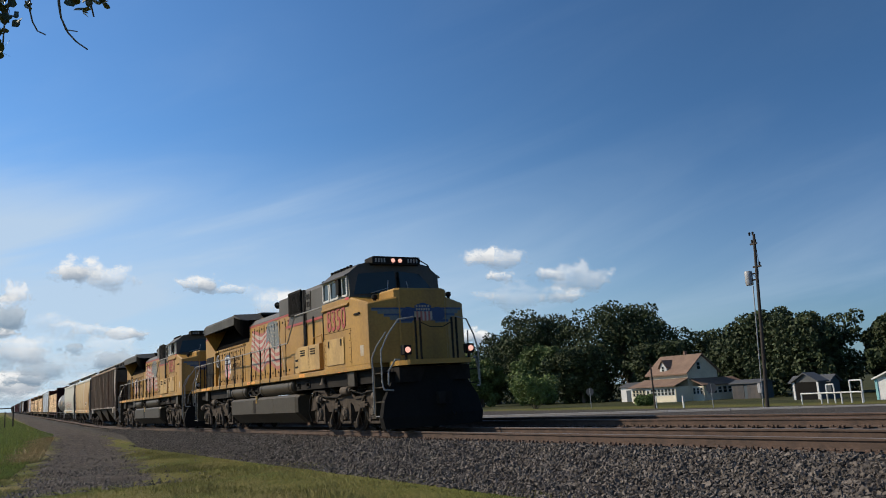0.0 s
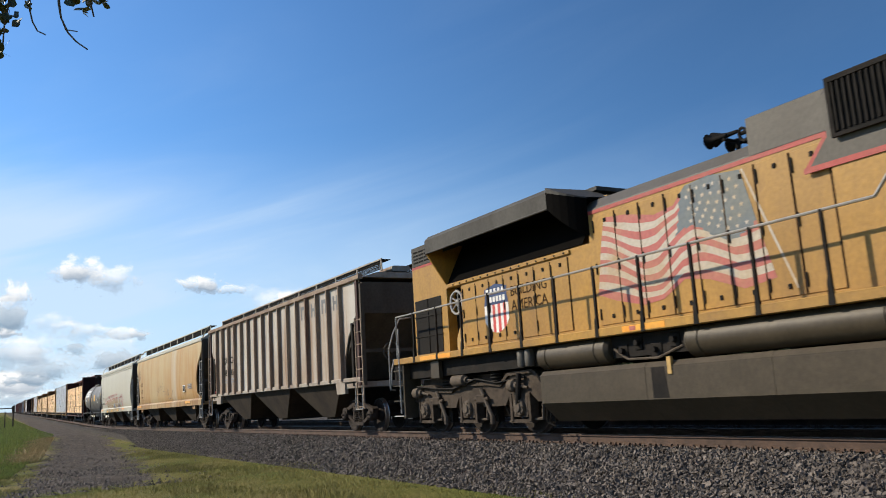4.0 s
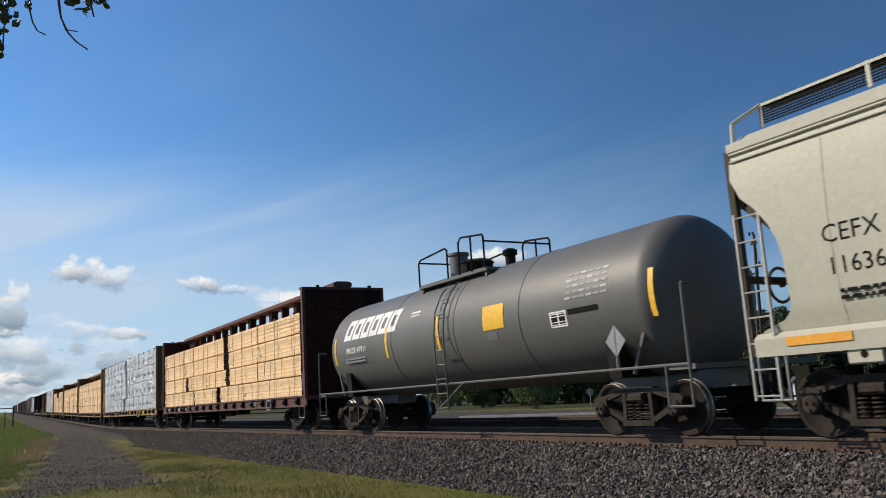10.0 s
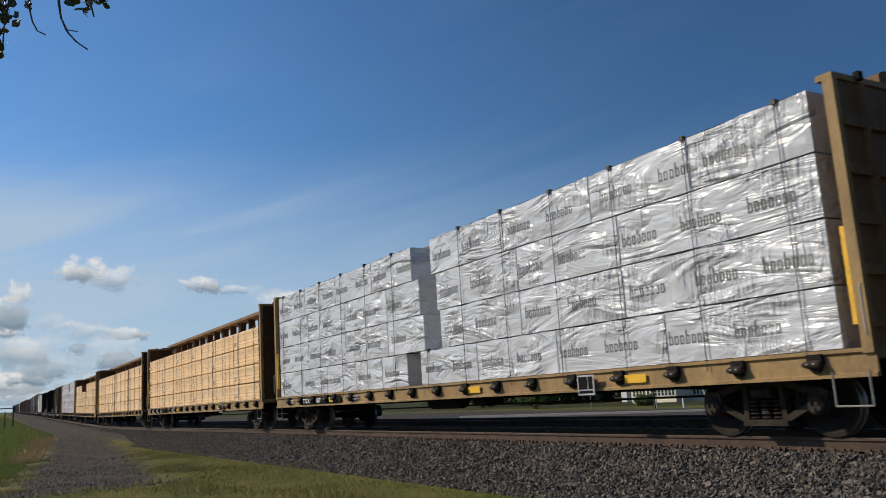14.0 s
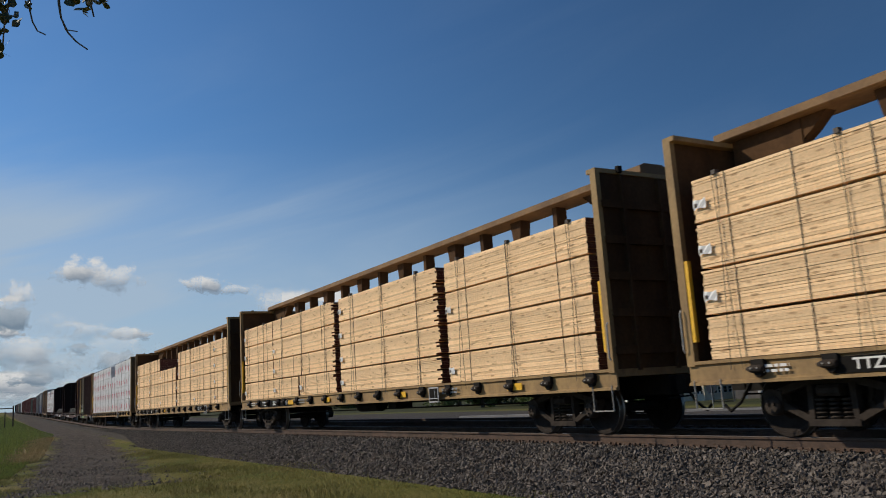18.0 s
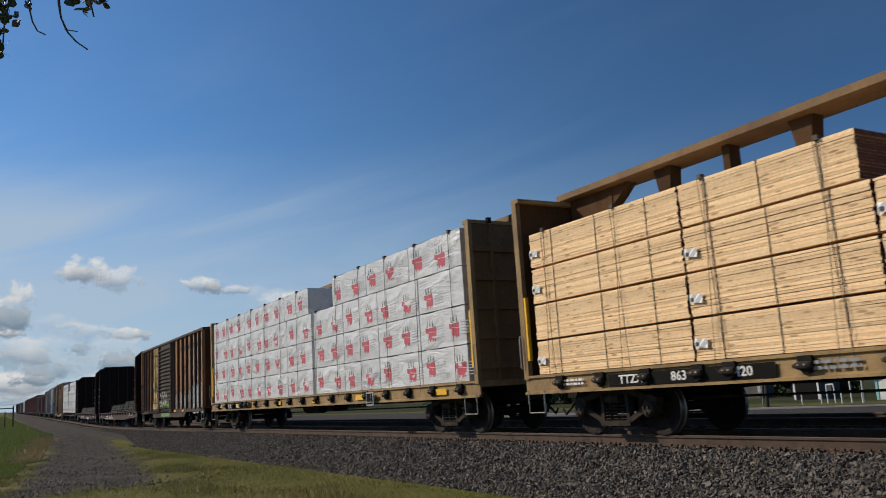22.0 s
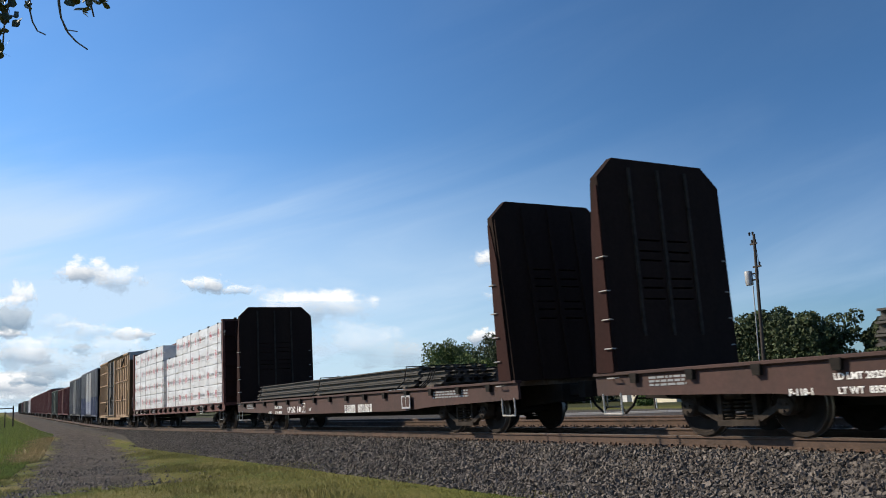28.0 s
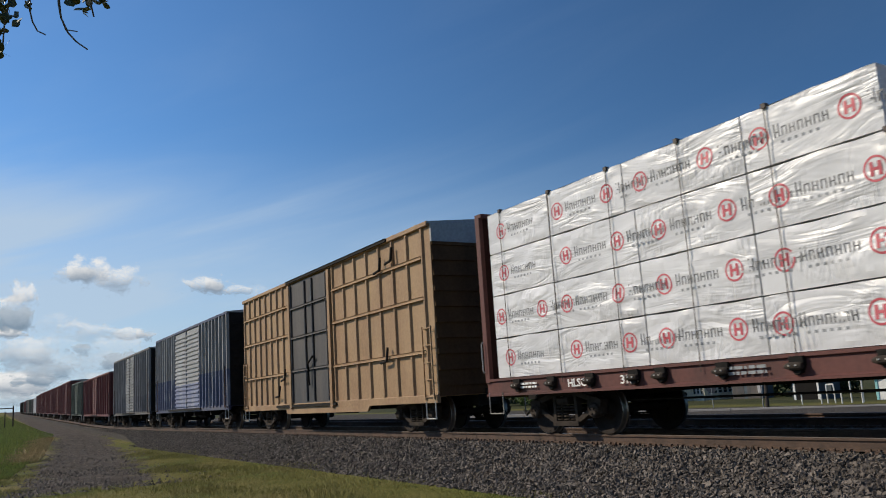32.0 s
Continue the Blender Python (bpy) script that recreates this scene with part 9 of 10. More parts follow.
build_centerbeam(-229.3, -251.1, M_CBYEL, "yellow centre-beam flatcar with a notch in its lumber stack", ("TTZX", "863", "420"),
                 [cols(0, .19, .34, .53) + cols(.54, .72, .9, 1), cols(0, .19, .34, .53) + cols(.54, .72, .9, 1), cols(0, .19, .34, .53) + cols(.555, .72, .9, 1), [(0, .19), (.19, .335), (.555, .72), (.72, .9), (.9, 1)]], "lumber", LZ, patches=(-2, 7.0), plate_at=3.48, emblem_at=6.0)
build_centerbeam(-252.8, -275.05, M_CBYEL, "yellow flatcar stacked with white-wrapped lumber printed with red emblems", ("TTZX", "864", "487"),
                 [cols(0, .11, .22, .33, .45, .56) + cols(.57, .68, .79, .9, 1)] * 3 + [cols(0, .11, .22, .33, .44, .55) + cols(.645, .76, .88, 1)], "pine", WZ, patches=(-7, -4.8, -2, 1.5, 4.9, 9.5), end_paint=M_CBTOP)
_c, _h = build_boxcar(-276.5, -291.95, 4.85, M_BOXORG, "rusty orange boxcar covered in graffiti beside two doors", "orange")
dress_orange(_c, _h)
build_bulkhead_flat(-293.75, -313.0, ("202500", "83500"), [(-4.6, 1.5, 3), (1.8, 7.6, 4)], None)
build_bulkhead_flat(-315.4, -335.1, ("202400", "83600"), [(-8.05, 5.15, 3), (5.21, 6.65, 2)], 1.05)
build_centerbeam(-336.95, -358.8, M_CBRED, "red flatcar stacked with white-wrapped lumber printed with red rings", ("HLSC", "3135"),
                 [cols(0, .1, .21, .32, .425) + cols(.465, .6, .73, .87, 1)] * 3 + [cols(0, .1, .2, .32, .42) + cols(.58, .7, .8, .9, 1)], "ring", WZ)
build_boxcar(-361.0, -376.4, 5.22, M_BOXYEL, "tall golden tan boxcar with a dull black door", "tan")
build_boxcar(-378.65, -393.75, 5.12, M_BOXBLUE, "faded navy ribbed boxcar with corrugated doors", "blue")
build_boxcar(-395.65, -410.1, 4.95, M_BOXGREY, "dark grey ribbed boxcar with pale door", "grey")
_x = -412.4
_tail = [(21.0, 4.4, M_MAROON), (14.5, 4.5, M_GREEN), (15.2, 5.05, M_MAROON), (16.3, 5.0, M_MAROON), (16.3, 5.0, M_MAROON), (16.3, 5.0, M_MAROON), (16.3, 5.0, M_MAROON), (16.3, 4.9, M_MAROON),
         (17.0, 4.6, M_WHITE), (16.0, 4.5, M_BOXGREY), (16.0, 4.6, M_GREEN), (17, 4.5, M_HOPGREY), (16, 4.9, M_BOXGREY), (16, 4.7, M_MAROON), (17, 4.6, M_BOXGREY), (16, 4.8, M_DARK), (16, 4.8, M_DARK), (16, 4.8, M_DARK)]
for _l, _t, _m in _tail:
    _n = "dark maroon boxcar far back in the train" if _m is M_MAROON else "weathered freight boxcar far back in the train"
    build_boxcar(_x, _x - _l, _t, _m, _n, "plain")
    _x -= _l + 1.9

# ---- beyond the tracks ----
M_CREAM = mat("cream clapboard", (0.62, 0.56, 0.42), 0.7, dirt=(0.45, 0.4, 0.3), amount=0.5)
M_ROOFBROWN = mat("brown shingle roof", (0.2, 0.13, 0.09), 0.85, dirt=(0.12, 0.075, 0.055), amount=0.7, scale=0.6, bump=0.5, fine=6)
M_TRIM = mat("white trim", (0.58, 0.58, 0.56), 0.6)
# siding colour is lowered to hold the shade of the trees
M_SHEDBLUE = mat("blue siding darkened for tree shade", (0.065, 0.082, 0.095), 0.7, spec=0.2)
M_TEAL = mat("teal trim", (0.2, 0.42, 0.42), 0.6)
# roof grey is lowered too, for tree shade over the sheds
M_ROOFGREY = mat("darkened grey metal", (0.075, 0.078, 0.082), 0.6)
M_CONCRETE = mat("pale concrete", (0.3, 0.285, 0.27), 0.85, dirt=(0.35, 0.33, 0.3), amount=0.6, scale=0.4)
M_POLE = mat("weathered pole wood", (0.034, 0.027, 0.022), 0.85, dirt=(0.055, 0.046, 0.038), amount=0.6, scale=2, streak=8)
M_BARK = mat("tree bark", (0.12, 0.1, 0.08), 0.9, bump=0.6, fine=8)
M_LEAF = mat("summer leaves", (0.035, 0.052, 0.016), 0.75, dirt=(0.055, 0.066, 0.023), amount=0.8, scale=0.25, bump=0, island=0.4)
M_LEAFPALE = mat("lighter leaves", (0.09, 0.13, 0.034), 0.7, dirt=(0.12, 0.14, 0.045), amount=0.8, scale=0.4, bump=0, island=0.4)
M_LEAFBRIGHT = mat("bright shrub leaves", (0.115, 0.165, 0.04), 0.7, dirt=(0.15, 0.18, 0.055), amount=0.6, scale=0.6, bump=0, island=0.4)
M_RANK = mat("rank green grass", (0.25, 0.31, 0.065), 0.8, dirt=(0.33, 0.3, 0.1), amount=0.6, scale=0.3, bump=0, island=0.4)
M_STRAW = mat("bleached dry grass", (0.42, 0.31, 0.15), 0.85, dirt=(0.3, 0.26, 0.1), amount=0.6, scale=0.5, bump=0, island=0.4)
M_LEAFNEAR = mat("cottonwood leaves", (0.045, 0.06, 0.018), 0.45, dirt=(0.14, 0.12, 0.04), amount=0.6, scale=6, bump=0, island=0.4)

g = G()
for _k in range(16):
    _a = -17 + _k * 3.5
    g.box(_a + 0.02, _a + 3.48, -0.1 - 0.02 * _k, 0.25, -0.8, -0.02 + 0.004 * (_k % 3))
solid("pavement", g, M_CONCRETE, "pale concrete slabs of a trackside pavement", kind="structure", m=pose(-31.5, 36.2, -0.82, 0, 0.9, 28))


def leaves(count, blobs, size, seed, flat=0.6):
    """Random leaf quads on the skins of overlapping blobs."""
    r = np.random.default_rng(seed)
    w = np.array([b[3] ** 2 for b in blobs])
    pick = r.choice(len(blobs), count, p=w / w.sum())
    b = np.array(blobs)[pick]
    d = r.normal(size=(count, 3))
    d /= np.linalg.norm(d, axis=1)[:, None]
    rad = b[:, 3] * (0.62 + 0.42 * r.random(count) ** 0.6)
    c = b[:, :3] + d * rad[:, None] * np.array([1, 1, 0.85])
    u = r.normal(size=(count, 3)); u /= np.linalg.norm(u, axis=1)[:, None]
    v = np.cross(u, r.normal(size=(count, 3))); v /= np.linalg.norm(v, axis=1)[:, None]
    s = size * (0.5 + r.random(count))[:, None]
    q = np.stack([c - u * s, c - v * s * flat, c + u * s, c + v * s * flat], 1)
    return q.reshape(-1, 3), np.arange(count * 4).reshape(-1, 4)


def build_tree(x, y, height, radius, seed, label, pale=False, open_crown=False, name="tree"):
    z0 = ground_z(y)
    root = thing(name, pose(x, y, z0), label, "tree", "trees behind the yard")
    r = random.Random(seed)
    g = G()
    fork = height * (0.28 if not open_crown else 0.3)
    g.rod((0, 0, -0.3), (0, 0, fork), radius * 0.07 + 0.1, 9, 0, radius * 0.05 + 0.06)
    blobs = []
    n = 22 if not open_crown else 14
    for k in range(n):
        a = k * 2.4 + r.uniform(-0.4, 0.4)
        d = radius * r.uniform(0.4, 0.82) * (0.55 if k > n - 5 else 1)
        zz = height * r.uniform(0.14, 0.8) if k < n - 4 else height * r.uniform(0.76, 0.84)
        tip = (math.cos(a) * d, math.sin(a) * d, zz)
        mid = (tip[0] * 0.45, tip[1] * 0.45, fork + (zz - fork) * 0.6)
        g.rod((0, 0, fork * 0.9), mid, radius * 0.03 + 0.04, 6, 0, radius * 0.018 + 0.03)
        g.rod(mid, tip, radius * 0.018 + 0.03, 5, 0, 0.02)
        br = radius * r.uniform(0.22, 0.4) * (0.7 if open_crown else 1)
        blobs.append((tip[0], tip[1], min(zz, height - br * 0.9), br))
        for _ in range(4):
            q = (tip[0] + r.uniform(-1, 1) * br * 1.1, tip[1] + r.uniform(-1, 1) * br * 1.1, min(zz + r.uniform(-0.9, 0.8) * br, height - br * 0.45))
            blobs.append((*q, br * r.uniform(0.4, 0.6)))
    if not open_crown:
        for k in range(9):
            a = k * 2.4
            blobs.append((math.cos(a) * radius * 0.32, math.sin(a) * radius * 0.32, height * (0.34 + 0.045 * k), radius * 0.4))
    part("trunk", g, M_BARK, root)
    v, f = leaves(int(24000 * (0.5 if open_crown else 1)), blobs, 0.23, seed)
    ob = new("crown", raw_mesh("crown", v, f, M_LEAFPALE if pale else M_LEAF))
    ob.parent = root
    return root


def build_bush(x, y, height, radius, seed, label):
    z0 = ground_z(y)
    root = thing("bush", pose(x, y, z0), label, "bush", "trees behind the yard")
    r = random.Random(seed)
    g = G()
    blobs = []
    for k in range(12):
        a, d = k * 2.4, radius * r.uniform(0.1, 0.65)
        t = (math.cos(a) * d, math.sin(a) * d, height * r.uniform(0.3, 0.78))
        g.rod((0, 0, -0.2), t, 0.05, 5, 0, 0.015)
        blobs.append((*t, radius * r.uniform(0.3, 0.45)))
    part("stems", g, M_BARK, root)
    v, f = leaves(7000, blobs, 0.11, seed)
    ob = new("foliage", raw_mesh("foliage", v, f, M_LEAFBRIGHT))
    ob.parent = root


for _i, (_x, _y, _hh, _r, _p, _o) in enumerate([
        (-121, 90, 17.2, 9.0, False, False), (-103, 96, 16.2, 10.0, False, False), (-150, 101, 15.5, 7.5, False, False), (-97, 112, 11.4, 6.5, False, False),
        (-66, 91, 10.6, 6.3, False, False), (-54, 93, 10.2, 5.0, False, True), (-46, 92, 9.8, 5.4, False, True), (-59, 101, 9.6, 5.0, False, False),
        (-172, 104, 17.0, 8.5, True, False), (-190, 112, 15, 8.0, True, False), (-112, 84, 10.5, 4.6, True, False), (-124, 80, 9.0, 4.2, True, False), (-103, 86, 9.5, 5.5, False, False),
        (-92, 93, 9, 5.2, False, False), (-80, 95, 8.5, 5.0, False, False), (-73, 93, 11.6, 5.6, False, False), (-38, 96, 9.5, 5.2, False, True), (-30, 95, 9.0, 5.0, False, False),
        (-300, 130, 13, 8, True, False), (-318, 140, 11, 7, False, False)]):
    build_tree(_x, _y, _hh, _r, 20 + _i, "broad open-crowned deciduous tree with bare lower limbs" if _o else ("lighter green leafy tree" if _p else "dark green round-crowned deciduous tree"), _p, _o)
build_bush(-71.0, 52.5, 3.9, 3.0, 60, "bright green shrub at the edge of the yard")
build_bush(-58.0, 56.0, 1.2, 1.0, 61, "low green shrub in dry grass")
build_bush(-34, 62, 2.4, 1.8, 62, "rounded green shrub beside the shed")


def window(parent, x0, x1, y, z0, z1, n=1, axis="x", trim=None):
    """A framed window on a wall that faces -y (or +x)."""
    t = trim or M_TRIM

    def bx(g, a, b, d0, d1, c, d):
        return g.box(a, b, y + d0, y + d1, c, d) if axis == "x" else g.box(y - d1, y - d0, a, b, c, d)

    w = part("window", bx(G(), x0 + 0.06, x1 - 0.06, -0.01, 0.02, z0 + 0.06, z1 - 0.06), M_GLASS, parent)
    g = G()
    for a, b, c, d in ((x0, x1, z0, z0 + 0.07), (x0, x1, z1 - 0.07, z1), (x0, x0 + 0.07, z0, z1), (x1 - 0.07, x1, z0, z1), (x0, x1, (z0 + z1) / 2 - 0.025, (z0 + z1) / 2 + 0.025)):
        bx(g, a, b, -0.05, 0.0, c, d)
    part("window_frame", g, t, w)


def clapboards(parent, x0, x1, y, z0, z1, material):
    g = G()
    n = int((z1 - z0) / 0.18)
    for k in range(n):
        z = z0 + k * (z1 - z0) / n
        h = (z1 - z0) / n
        g.prism([(y, z), (y - 0.035, z), (y - 0.01, z + h), (y, z + h)], x0, x1)
    part("clapboards", g, material, parent)["kind"] = "stuff"


def build_house():
    zb = -1.93
    root = thing("house", pose(-76.2, 78, zb) @ Matrix.Diagonal((0.8, 1, 1, 1)), "cream one-and-a-half-storey house with a brown roof and glazed porch", "house")
    # porch across the front
    part("porch_wall", G().box(-5.0, 4.6, -3.0, -0.7, -0.4, 2.0), M_CREAM, root)
    clapboards(root, -5.0, 4.6, -3.0, 0.0, 0.95, M_CREAM)
    part("porch_roof", G().hexa([(-5.35, -3.4, 2.05), (4.95, -3.4, 2.05), (4.7, -0.6, 2.9), (-4.9, -0.6, 2.9), (-5.35, -3.4, 2.17), (4.95, -3.4, 2.17), (4.7, -0.6, 3.02), (-4.9, -0.6, 3.02)]), M_ROOFBROWN, root)
    for k in range(4):
        window(root, -4.8 + k * 0.75, -4.15 + k * 0.75, -3.0, 0.95, 1.85, trim=M_CREAM)
    for k in range(7):
        window(root, -0.75 + k * 0.75, -0.1 + k * 0.75, -3.0, 0.95, 1.85)
    d = part("door", G().box(-1.65, -0.95, -3.05, -3.0, 0.0, 1.9), M_TRIM, root, "white panelled porch door")
    part("pane", G().box(-1.5, -1.1, -3.06, -3.05, 0.9, 1.7), M_GLASS, d)
    part("step", G().box(-1.9, -0.7, -3.7, -3.0, -0.3, -0.02), M_CONCRETE, root)
    # main block
    part("wall", G().prism([(-0.7, -0.4), (-0.7, 3.75), (1.95, 5.75), (4.6, 3.75), (4.6, -0.4)], -3.6, 4.6), M_CREAM, root)
    clapboards(root, -3.6, 4.6, -0.7, 3.0, 3.75, M_CREAM)
    for s, nm in ((-1, "roof"), (1, "roof")):
        y0, y1 = 1.95, 1.95 + s * 3.1
        part(nm, G().hexa([(-4.1, y1, 3.42), (5.0, y1, 3.42), (5.0, y0, 5.78), (-4.1, y0, 5.78), (-4.1, y1, 3.58), (5.0, y1, 3.58), (5.0, y0, 5.95), (-4.1, y0, 5.95)]), M_ROOFBROWN, root)
    # dormer
    dm = part("dormer", G().prism([(-1.3, 3.6), (-1.3, 4.5), (-0.55, 5.25), (0.2, 4.5), (0.2, 3.6)], -0.6, 1.9, "y"), M_TRIM, root)
    part("roof", G().hexa([(-1.5, -0.8, 4.35), (-0.55, -0.8, 5.3), (-0.55, 1.9, 5.3), (-1.5, 1.9, 4.35), (-1.5, -0.8, 4.47), (-0.55, -0.8, 5.42), (-0.55, 1.9, 5.42), (-1.5, 1.9, 4.47)]), M_ROOFBROWN, dm)
    part("roof", G().hexa([(-0.55, -0.8, 5.3), (0.4, -0.8, 4.35), (0.4, 1.9, 4.35), (-0.55, 1.9, 5.3), (-0.55, -0.8, 5.42), (0.4, -0.8, 4.47), (0.4, 1.9, 4.47), (-0.55, 1.9, 5.42)]), M_ROOFBROWN, dm)
    window(dm, -0.85, -0.25, -0.6, 3.85, 4.65)
    window(root, 1.0, 1.7, 4.6, 3.9, 4.9, axis="y")
    window(root, 2.6, 3.2, 4.6, 1.2, 2.3, axis="y")
    part("chimney", G().box(1.2, 1.6, 1.8, 2.2, 5.5, 6.4), M_ROOFBROWN, root)
    # side porch and rear wing
    part("side_porch", G().box(4.6, 7.0, -0.2, 7.0, -0.4, 1.9), M_CREAM, root)
    part("porch_roof", G().hexa([(4.6, -0.5, 2.75), (7.3, -0.5, 1.9), (7.3, 7.3, 1.9), (4.6, 7.3, 2.75), (4.6, -0.5, 2.87), (7.3, -0.5, 2.02), (7.3, 7.3, 2.02), (4.6, 7.3, 2.87)]), M_ROOFBROWN, root)
    for k in range(7):
        window(root, 0.4 + k * 0.9, 1.15 + k * 0.9, 7.0, 0.9, 1.75, axis="y")
    for k in range(3):
        window(root, 4.8 + k * 0.72, 5.4 + k * 0.72, -0.2, 0.9, 1.75)


build_house()


def build_shed(name, x, y, w, d, h, rise, wall, roof, label, doors, ridge="x", trim=None):
    zb = ground_z(y)
    root = thing(name, pose(x, y, zb), label, "shed")
    if ridge == "x":
        part("wall", G().prism([(0, -0.3), (0, h), (d / 2, h + rise), (d, h), (d, -0.3)], -w / 2, w / 2), wall, root)
        for s in (0, 1):
            y1 = -0.25 if s == 0 else d + 0.25
            part("roof", G().hexa([(-w / 2 - 0.2, y1, h - 0.1), (w / 2 + 0.2, y1, h - 0.1), (w / 2 + 0.2, d / 2, h + rise), (-w / 2 - 0.2, d / 2, h + rise),
                                   (-w / 2 - 0.2, y1, h + 0.0), (w / 2 + 0.2, y1, h + 0.0), (w / 2 + 0.2, d / 2, h + rise + 0.1), (-w / 2 - 0.2, d / 2, h + rise + 0.1)]), roof, root)
    else:
        part("wall", G().prism([(-w / 2, -0.3), (-w / 2, h), (0, h + rise), (w / 2, h), (w / 2, -0.3)], 0, d, "y"), wall, root)
        for s in (-1, 1):
            part("roof", G().hexa([(s * (w / 2 + 0.2), -0.25, h - 0.1), (0, -0.25, h + rise), (0, d + 0.2, h + rise), (s * (w / 2 + 0.2), d + 0.2, h - 0.1),
                                   (s * (w / 2 + 0.2), -0.25, h + 0.02), (0, -0.25, h + rise + 0.12), (0, d + 0.2, h + rise + 0.12), (s * (w / 2 + 0.2), d + 0.2, h + 0.02)]), roof, root)
    for a, b, c, m in doors:
        part("door", G().box(a, b, -0.04, 0.0, 0.0, c), m, root)
    if trim:
        for s in (-1, 1):
            part("corner_board", G().box(s * w / 2 - 0.1, s * w / 2 + 0.1, -0.06, 0.02, 0, h), trim, root)
    return root


build_shed("garage", -66.6, 80.5, 4.2, 2.2, 2.0, 0.3, M_SHEDBLUE, M_ROOFGREY, "low blue garage, tree shade in its colour, with two dark doors", [(-2.0, -0.3, 1.8, M_BOXDOOR), (0.2, 2.0, 1.8, M_BOXDOOR)])
build_shed("shed", -90.5, 84, 3.4, 3, 2.3, 0.5, M_TRIM, M_ROOFGREY, "small white shed under the trees", [(-0.5, 0.4, 1.8, M_SHEDBLUE)])
# the black door panel stands in for shade inside an open front
build_shed("carport", -50.4, 69.5, 2.6, 1.3, 1.75, 0.75, M_ROOFGREY, M_ROOFGREY, "grey carport with a black front panel for its shaded inside", [(-1.1, 1.1, 1.7, M_BLACK)], "y", M_TRIM)
build_shed("garage", -52.1, 72.6, 4.4, 1.4, 1.75, 0.55, M_SHEDBLUE, M_ROOFGREY, "blue-grey garage behind the carport", [(-0.6, 0.4, 1.9, M_SHEDBLUE)])
build_shed("shed", -36.0, 60, 2.6, 2.6, 1.6, 0.5, M_TRIM, M_TRIM, "small white shed with teal corner boards", [(-0.5, 0.5, 1.6, M_TEAL)], "y", M_TEAL)


def build_pole():
    zb = ground_z(38) - 0.5
    root = thing("utility_pole", pose(-29.95, 38, zb), "dark wooden utility pole with a grey transformer", "pole")
    part("pole", G().rod((0, 0, 0), (0.62, 0, 10.2), 0.11, 12, 0, 0.075), M_POLE, root)
    part("transformer", G().lathe([(0.0, 0.0), (0.2, 0.02), (0.22, 0.08), (0.22, 0.75), (0.2, 0.82), (0.0, 0.85)], (-0.05, -0.05, 7.35), "z", 14), M_GALV, root, smooth=True)
    part("bracket", G().box(0.05, 0.4, -0.06, 0.04, 7.6, 7.68).box(0.05, 0.4, -0.06, 0.04, 7.95, 8.02), M_DARK, root)
    for z, w in ((9.6, 0.32), (8.3, 0.4)):
        part("crossarm", G().cbox(0.3, 0.42 + w, -0.05, 0.05, z, z + 0.1, 0.01), M_POLE, root)
        for x in (w - 0.08, w - 0.3):
            part("insulator", G().lathe([(0.02, 0), (0.06, 0.03), (0.05, 0.1), (0.07, 0.13), (0.03, 0.2)], (x + 0.42, 0, z + 0.1), "z", 8), M_DARK, root, smooth=True)
    for x in (-0.22, 0.0):
        part("insulator", G().lathe([(0.02, 0), (0.06, 0.03), (0.05, 0.1), (0.07, 0.13), (0.03, 0.2)], (x + 0.55, 0, 10.15), "z", 8), M_DARK, root, smooth=True)
    part("conduit", G().pipe([(-0.17, -0.1, 0.3), (0.2, -0.1, 7.3)], 0.03), M_GALV, root)
    part("meter_box", G().box(-0.35, -0.15, -0.15, 0.05, 1.4, 1.9), M_GALV, root)
    part("wire", G().pipe([(0.65, 0, 9.6), (0.72, 0, 8.4), (0.5, 0, 7.6), (0.1, 0, 8.1)], 0.012, 4), M_DARK, root)


build_pole()


